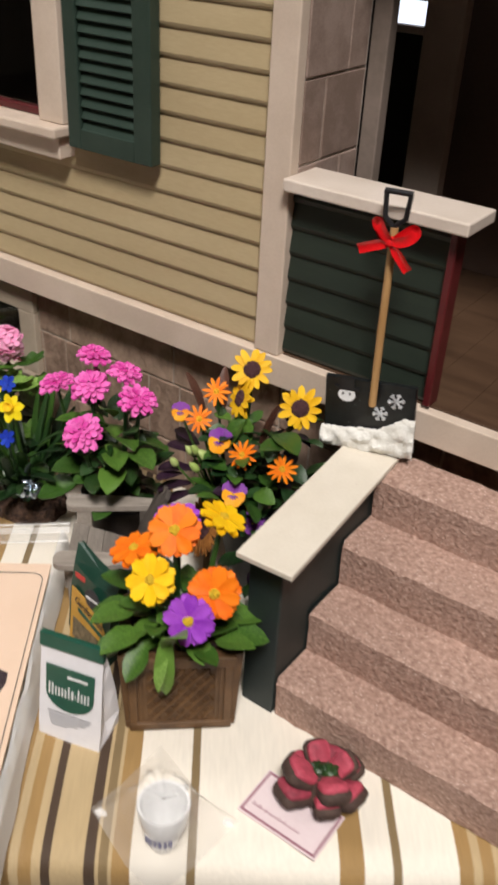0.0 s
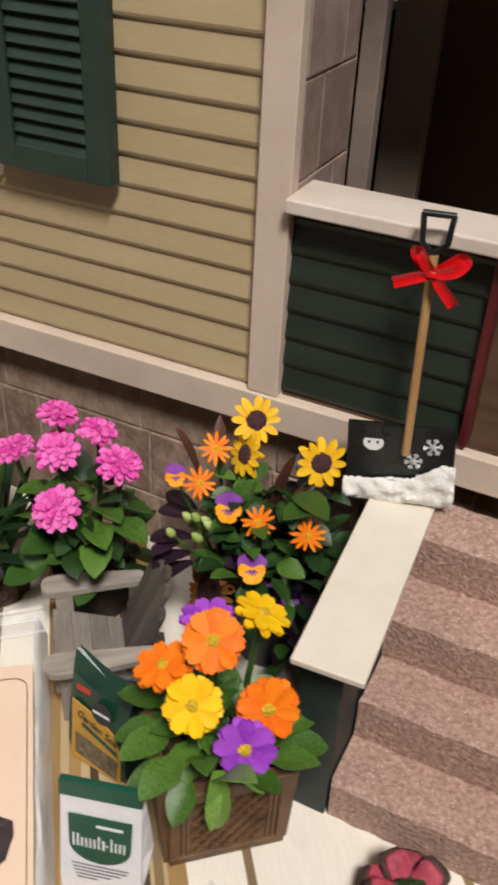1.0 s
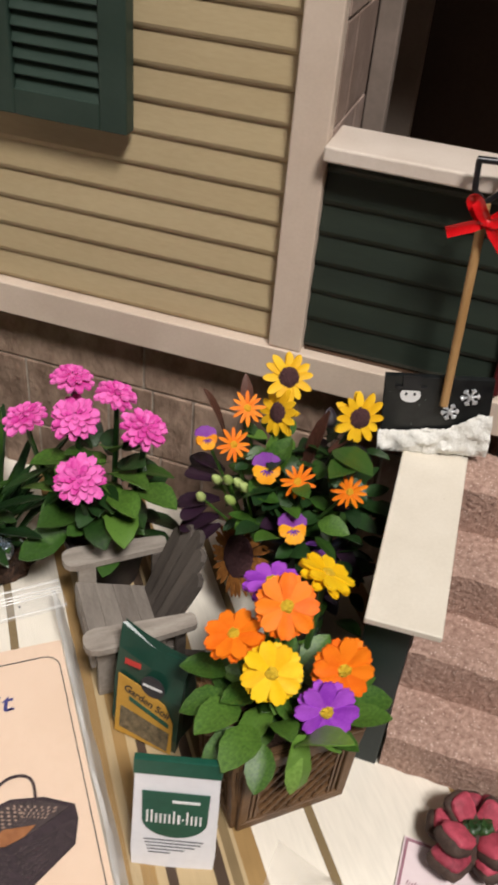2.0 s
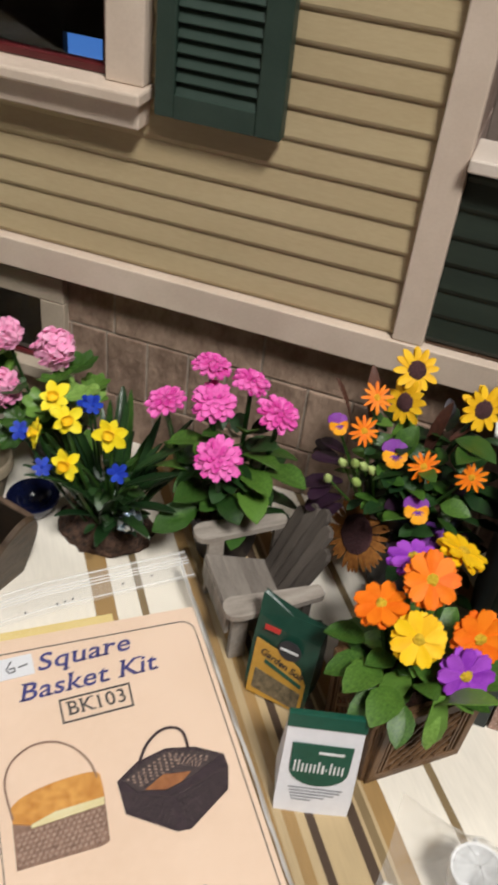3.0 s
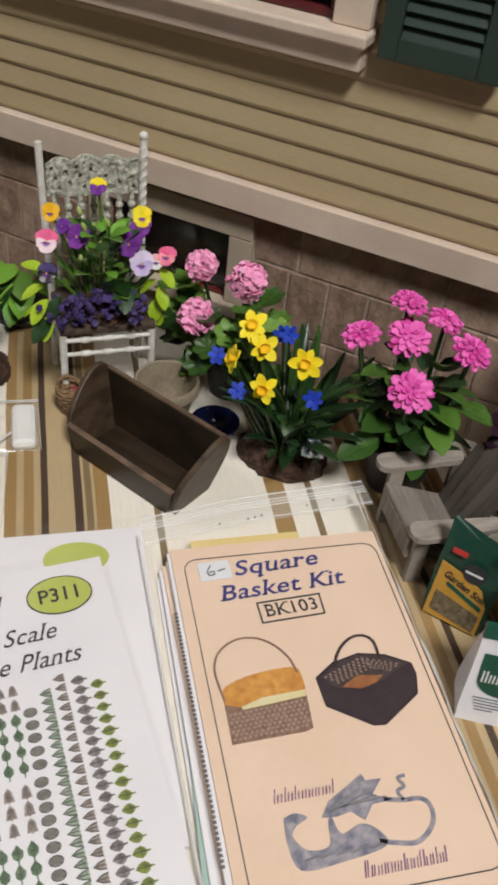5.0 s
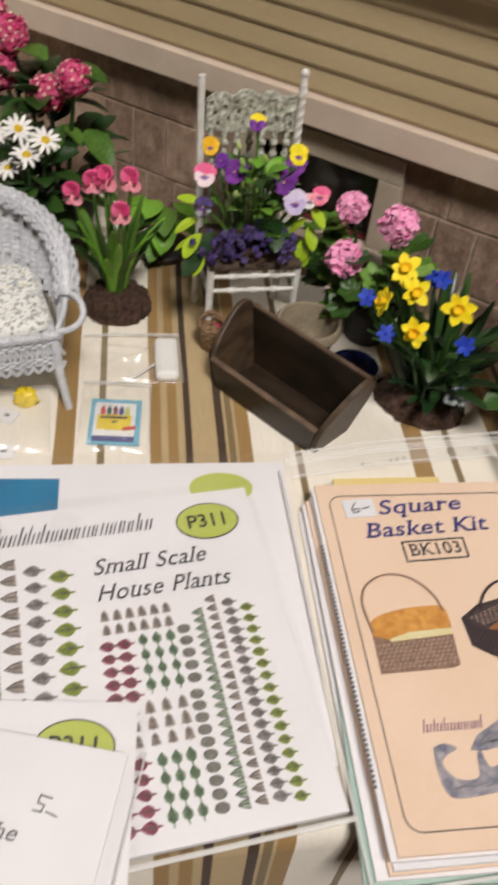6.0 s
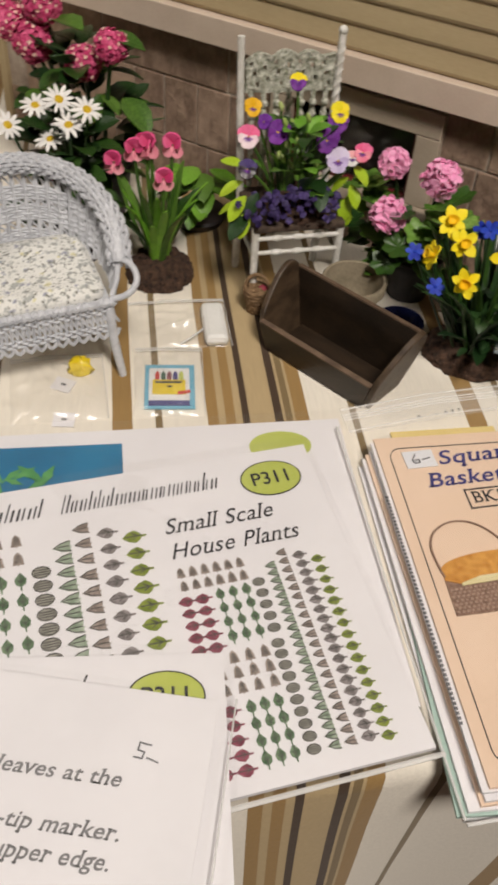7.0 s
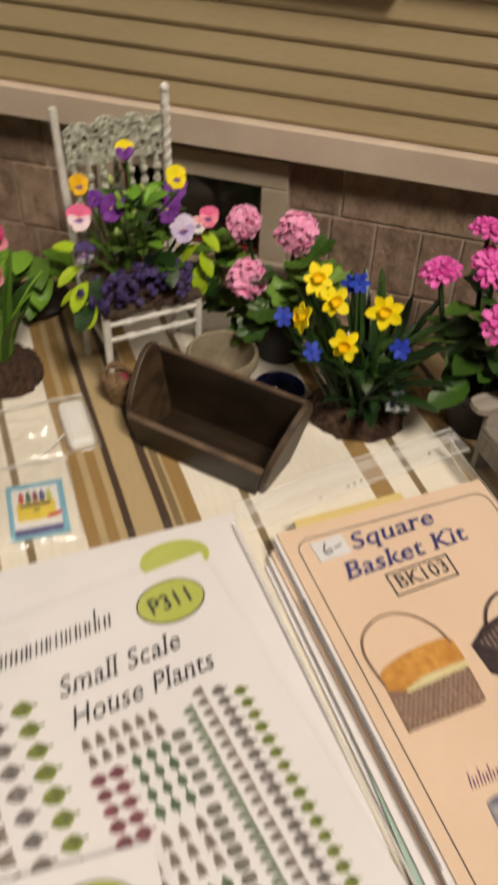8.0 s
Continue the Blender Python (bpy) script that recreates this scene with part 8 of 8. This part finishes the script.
def cone_flower():
    c = thing("price_card", 0.882, -1.337, 0, 0, "pale pink card with plain mauve writing bars", "card")
    part("card", sheet_bm(0.31, 0.195, 0.006, 0.0, 3), PINK_CARD, c, at=pose(0, 0.195, 0))
    word_bars(c, 0.03, 0.045, 0.19, 0.013, 0.0065, MAUVE_INK, 12)
    bm = bmesh.new()
    line_loop(bm, [(0.01, 0.01), (0.3, 0.01), (0.3, 0.185), (0.01, 0.185)], 0.0065, 0.008)
    part("border", bm, MAUVE_INK, c)
    t = thing("cone_flower", 1.078, -1.115, 0.008, 0, "red-tipped wooden cone flower lying on a pink card", "ornament")
    part("base", lathe(bmesh.new(), [(0.001, 0), (0.07, 0), (0.085, 0.02), (0.085, 0.07), (0.055, 0.12), (0.001, 0.125)], 24, wob=0.05), CONE_BROWN, t, smooth=True)
    rnd = random.Random(17)
    for ring, (n, r, z, s, up) in enumerate(((6, 0.064, 0.05, 0.112, 26), (4, 0.05, 0.098, 0.105, 46))):
        for k in range(n):
            a = 360 * (k + 0.5 * ring) / n + rnd.uniform(-14, 14)
            q = s * rnd.uniform(0.85, 1.12)
            m = Matrix.Translation((r * math.cos(radians(a)), r * math.sin(radians(a)), z)) @ Matrix.Rotation(radians(a), 4, "Z") @ Matrix.Rotation(radians(-up - rnd.uniform(-9, 9)), 4, "Y") @ Matrix.Rotation(radians(rnd.uniform(-14, 14)), 4, "X")
            und = bmesh.new()
            bmesh.ops.create_icosphere(und, subdivisions=3, radius=1)
            for v in und.verts:
                c = v.co.copy()
                sq = lambda a: math.copysign(abs(a) ** 0.62, a)
                v.co = Vector((sq(c.x) * q * 0.56 + q * 0.3, sq(c.y) * q * 0.54 * (0.85 + 0.15 * c.x), c.z * q * 0.27 - 0.01 + 0.007 * noise.noise(c * 3 + Vector((k, 0, 0)))))
            ob = part("scale", und, CONE_BROWN, t, smooth=True, at=m)
            sc = bmesh.new()
            bmesh.ops.create_icosphere(sc, subdivisions=3, radius=1)
            for v in sc.verts:
                c = v.co.copy()
                v.co = Vector((sq(c.x) * q * 0.5 + q * 0.3, sq(c.y) * q * 0.49 * (0.85 + 0.15 * c.x), c.z * q * 0.2 + 0.014 + 0.008 * noise.noise(c * 2.5 + Vector((k, ring, 0)))))
            part("scale_face", sc, CONE_RED, ob, "worn red painted face", smooth=True)
    for dx in (-0.018, 0.02):
        part("heart", dome(0.026, 0.024, rough=0.5, seed=3), DEEP, t, smooth=True, at=Matrix.Translation((dx, 0.4 * dx, 0.128)))


def snow_shovel():
    t = thing("toy_snow_shovel", 0.638, -0.215, 0.8, 12, "decorated toy snow shovel with red bow against the porch", "toy shovel")
    blade_ob = part("blade", boxed(-0.178, 0.178, -0.012, 0.012, 0.0, 0.28, 0.004), BOARD_BLACK, t, "glossy black blade with snow scene", at=pose(0.006, 0, 0.018, -4, -5, 0))
    bm = bmesh.new()
    nx, nz = 48, 10
    g = []
    for j in range(nz + 1):
        row = []
        for i in range(nx + 1):
            x = -0.186 + 0.372 * i / nx
            top = 0.082 + 0.008 * math.sin(x * 16 + 1) + 0.075 * min(1.0, max(0, (x - 0.04) / 0.11))
            z = -0.01 + (top + 0.01) * j / nz
            bulge = math.sin(math.pi * (0.1 + 0.85 * j / nz)) ** 0.6
            row.append(bm.verts.new((x + 0.006 * noise.noise((i * 0.9, j, 4)), -0.013 - 0.034 * bulge * (0.75 + 0.6 * noise.noise((x * 26, z * 30, 2))), z + 0.009 * noise.noise((i * 0.7, j * 0.9, 9)))))
        g.append(row)
    for j in range(nz):
        for i in range(nx):
            bm.faces.new((g[j][i], g[j][i + 1], g[j + 1][i + 1], g[j + 1][i]))
    bm.faces.new([g[0][i] for i in range(nx + 1)] + [g[j][nx] for j in range(1, nz + 1)] + [g[nz][i] for i in range(nx - 1, -1, -1)] + [g[j][0] for j in range(nz - 1, 0, -1)])
    part("snow_bank", bm, SNOW, blade_ob, "white flocked snow bank", smooth=True)
    part("painted_ball", outline(bmesh.new(), ellipse(-0.09, 0.212, 0.034, 0.028), 0.0125, 0.018, Matrix.Rotation(radians(90), 4, "X")), WHITE_PRINT, blade_ob, "plain painted white ball")
    part("painted_hat", outline(bmesh.new(), [(-0.14, 0.23), (-0.04, 0.23), (-0.04, 0.244), (-0.062, 0.244), (-0.062, 0.285), (-0.118, 0.285), (-0.118, 0.244), (-0.14, 0.244)], 0.0125, 0.019, Matrix.Rotation(radians(90), 4, "X")), BLACK_METAL, blade_ob)
    for dx in (-0.104, -0.076):
        part("painted_dot", outline(bmesh.new(), ellipse(dx, 0.217, 0.0042, 0.005, 10), 0.0182, 0.021, Matrix.Rotation(radians(90), 4, "X")), BLACK_METAL, blade_ob)
    for cx, cz, r in ((0.045, 0.155, 0.03), (0.105, 0.215, 0.032)):
        bm = bmesh.new()
        for k in range(6):
            a = radians(60 * k + 10)
            tube(bm, [(cx, -0.016, cz), (cx + r * math.cos(a), -0.016, cz + r * math.sin(a))], 0.0045, 5)
            for s in (-1, 1):
                b = (cx + r * 0.62 * math.cos(a), -0.016, cz + r * 0.62 * math.sin(a))
                e = a + s * 0.8
                tube(bm, [b, (b[0] + r * 0.36 * math.cos(e), -0.016, b[2] + r * 0.36 * math.sin(e))], 0.0035, 4)
        part("snowflake", bm, SILVER, blade_ob, "silver snowflake")
    part("handle", tube(bmesh.new(), [(0.008, -0.026, 0.215), (-0.002, -0.008, 0.53), (-0.012, 0.02, 0.89)], 0.0145, 10), HANDLE_WOOD, t, "honey-coloured round wooden handle", smooth=True)
    g = bmesh.new()
    tube(g, [(-0.008, 0.018, 0.862), (-0.012, 0.022, 0.894), (-0.043, 0.026, 0.922), (-0.05, 0.03, 1.007)], 0.0095, 8)
    tube(g, [(-0.008, 0.018, 0.862), (-0.004, 0.022, 0.894), (0.03, 0.026, 0.922), (0.036, 0.03, 1.007)], 0.0095, 8)
    tube(g, [(-0.055, 0.03, 1.008), (0.041, 0.03, 1.008)], 0.01, 8)
    part("grip", g, BLACK_METAL, t, "black metal D-shaped grip", smooth=True, at=pose(-0.008, 0, 0))

    def ribbon(pts, w):
        """A satin strip through the points, pinched at the knot and gently cupped."""
        ctl = [Vector(p) for p in pts]
        run = []
        for i in range(len(ctl) - 1):
            p0, p1, p2, p3 = ctl[max(i - 1, 0)], ctl[i], ctl[i + 1], ctl[min(i + 2, len(ctl) - 1)]
            for q in range(5):
                u = q / 5
                run.append(0.5 * (2 * p1 + (p2 - p0) * u + (2 * p0 - 5 * p1 + 4 * p2 - p3) * u * u + (3 * p1 - p0 - 3 * p2 + p3) * u ** 3))
        run.append(ctl[-1])
        bm = bmesh.new()
        rows = []
        for i, p in enumerate(run):
            d = (run[min(i + 1, len(run) - 1)] - run[max(i - 1, 0)]).normalized()
            s = d.cross(Vector((0.15, 1, 0.1))).normalized()
            k = w * min(1.0, 0.35 + p.length * 18)
            n = s.cross(d).normalized()
            rows.append([bm.verts.new(p + s * k * e + n * k * 0.35 * (1 - e * e)) for e in (-1, -0.5, 0, 0.5, 1)])
        for a, b in zip(rows, rows[1:]):
            for q in range(4):
                bm.faces.new((a[q], a[q + 1], b[q + 1], b[q]))
        r = bmesh.ops.extrude_face_region(bm, geom=list(bm.faces))
        bmesh.ops.translate(bm, verts=[v for v in r["geom"] if isinstance(v, bmesh.types.BMVert)], vec=(0, 0.002, 0))
        return bm


    c = Vector((-0.006, -0.03, 0.848))
    bow_size = 0.72
    bow = part("bow", lumpy(0.02, 0.026, 0.1, 3, 1), RIBBON, t, "red satin ribbon bow", smooth=True, at=Matrix.Translation(c))
    for pts in (((0, 0, 0.01), (-0.04, -0.01, 0.035), (-0.075, -0.012, 0.09), (-0.062, -0.03, 0.1), (-0.035, -0.035, 0.06), (0, -0.02, 0.012)),
                ((0, 0, 0.01), (0.042, -0.01, 0.038), (0.1, -0.012, 0.086), (0.12, -0.03, 0.08), (0.08, -0.035, 0.036), (0, -0.02, 0.01)),
                ((0, -0.01, 0.0), (-0.06, -0.02, -0.01), (-0.15, -0.022, -0.045)),
                ((0, -0.01, 0.0), (0.045, -0.025, -0.04), (0.105, -0.026, -0.11))):
        part("ribbon_loop" if len(pts) > 3 else "ribbon_tail", ribbon([[q * bow_size for q in p] for p in pts], 0.018), RIBBON, bow, smooth=True)


def flat_bag(x, y, rz, w, h, label, lift=0.03):
    """A small clear zip bag lying on the cloth, with its pressed seal."""
    b = thing("zip_bag", x, y, 0.002, rz, label, "plastic bag", "small clear zip bags")
    bm = bmesh.new()
    n = 34
    fold = lambda u, v: 0.09 * (0.5 - abs(noise.noise((u * 3.2, v * 3.2, x * 9)))) ** 2 + 0.035 * abs(noise.noise((u * 6, v * 6, y * 5)))
    g = [[bm.verts.new((w * (i / n - 0.5) + 0.01 * noise.noise((j * 0.2, x, 1)), h * (j / n - 0.5) + 0.01 * noise.noise((i * 0.2, y, 2)), 0.004 + (math.sin(math.pi * i / n) * math.sin(math.pi * j / n)) ** 0.5 * (lift + fold(i / n, j / n)))) for i in range(n + 1)] for j in range(n + 1)]
    for j in range(n):
        for i in range(n):
            bm.faces.new((g[j][i], g[j][i + 1], g[j + 1][i + 1], g[j + 1][i]))
    f = part("film", bm, FILM, b, smooth=True)
    f.visible_shadow = False
    for yy in (0.44, 0.475):
        part("zip_seal", tube(bmesh.new(), [(-w * 0.5, h * yy, 0.008), (0, h * yy, 0.016), (w * 0.5, h * yy, 0.008)], 0.003, 5), SEAM, b, smooth=True)
    part("side_seal", tube(bmesh.new(), [(w * 0.5, -h * 0.5, 0.006), (w * 0.5, h * 0.5, 0.008)], 0.002, 5), SEAM, b, smooth=True)
    return b


def small_bags():
    flat_bag(-2.2, -1.13, 38, 0.46, 0.36, "small clear zip bag with a white block")
    p = thing("white_block", -2.045, -1.065, 0.004, -53, "rounded white block inside a clear bag", "craft part")
    part("block", boxed(-0.14, 0.14, -0.055, 0.055, 0, 0.058, 0.024), BLOCK_WHITE, p)
    part("tie", tube(bmesh.new(), [(0.03, -0.05, 0.03), (0.09, -0.11, 0.03), (0.12, -0.17, 0.012)], 0.005, 5), SEAM, p, "white plastic tie", smooth=True)
    flat_bag(-2.02, -1.49, 34, 0.3, 0.45, "small clear zip bag with a blue picture card")
    c = thing("picture_card", -1.995, -1.522, 0.006, 33, "sky blue card with a toy box picture", "picture card")
    part("card", boxed(-0.108, 0.108, -0.14, 0.14, 0, 0.006), CARD_BLUE, c)
    part("white_picture", boxed(-0.09, 0.085, -0.095, 0.11, 0.0065, 0.012), WHITE_PRINT, c)
    part("yellow_panel", boxed(-0.075, 0.068, -0.06, 0.032, 0.0125, 0.015), YELLOW_PLASTIC, c)
    part("red_stroke", boxed(0.02, 0.075, -0.072, -0.055, 0.0155, 0.018), RED_PRINT, c, at=pose(0, 0, 0, 0, 0, 14))
    for k, m in enumerate((RED_PRINT, BAG_GREEN, LEAF_RED, BLUE_INK, LIME_PRINT)):
        part("crayon", outline(bmesh.new(), [(-0.064 + 0.026 * k, 0.03), (-0.044 + 0.026 * k, 0.03), (-0.044 + 0.026 * k, 0.07), (-0.054 + 0.026 * k, 0.092), (-0.064 + 0.026 * k, 0.07)], 0.0125, 0.015), m, c)
    part("word_bar", boxed(-0.062, 0.052, 0.008, 0.02, 0.0155, 0.017), INK, c)
    part("word_bar", boxed(-0.012, 0.01, -0.018, -0.008, 0.0155, 0.017), INK, c)
    part("blue_band", boxed(-0.09, 0.085, -0.125, -0.096, 0.0065, 0.01), BLUE_INK, c)
    flat_bag(-2.39, -1.79, 40, 0.4, 0.42, "small clear zip bag with a yellow part and tags", 0.05)
    y = thing("yellow_part", -2.385, -1.64, 0.004, 20, "small yellow plastic part in a clear bag", "craft part")
    part("block", lumpy(0.055, 0.07, 0.35, 2.5, 4, 0.8, 3), YELLOW_PLASTIC, y, smooth=True)
    for xx, yy, r in ((-2.385, -1.76, 12), (-2.25, -1.93, 30)):
        tg = thing("paper_tag", xx, yy, 0.004, r, "small white paper tag", "tag", "white paper tags")
        part("tag", boxed(-0.045, 0.045, -0.04, 0.04, 0, 0.005), PAPER, tg)
        part("mark", boxed(-0.01, 0.012, -0.006, 0.006, 0.0055, 0.007), GREY_INK, tg)


def blue_box():
    """A flat blue card box on the far end of the table."""
    t = thing("blue_box", -5.5, 0.98, 0, 30, "flat blue cardboard box at the end of the table", "box")
    part("body", boxed(-0.3, 0.3, -0.22, 0.22, 0.0, 0.1, 0.006), SEA_PRINT, t)
    part("lid", boxed(-0.306, 0.306, -0.226, 0.226, 0.101, 0.14, 0.006), BLUE_INK, t, "dark blue lid")


blue_box()
white_chair()
adirondack()
tool_trough()
clay_pot()
straw_basket()
wicker_chair()
fertilizer_bag()
soil_bag()
mug_in_bag()
cone_flower()
snow_shovel()
small_bags()
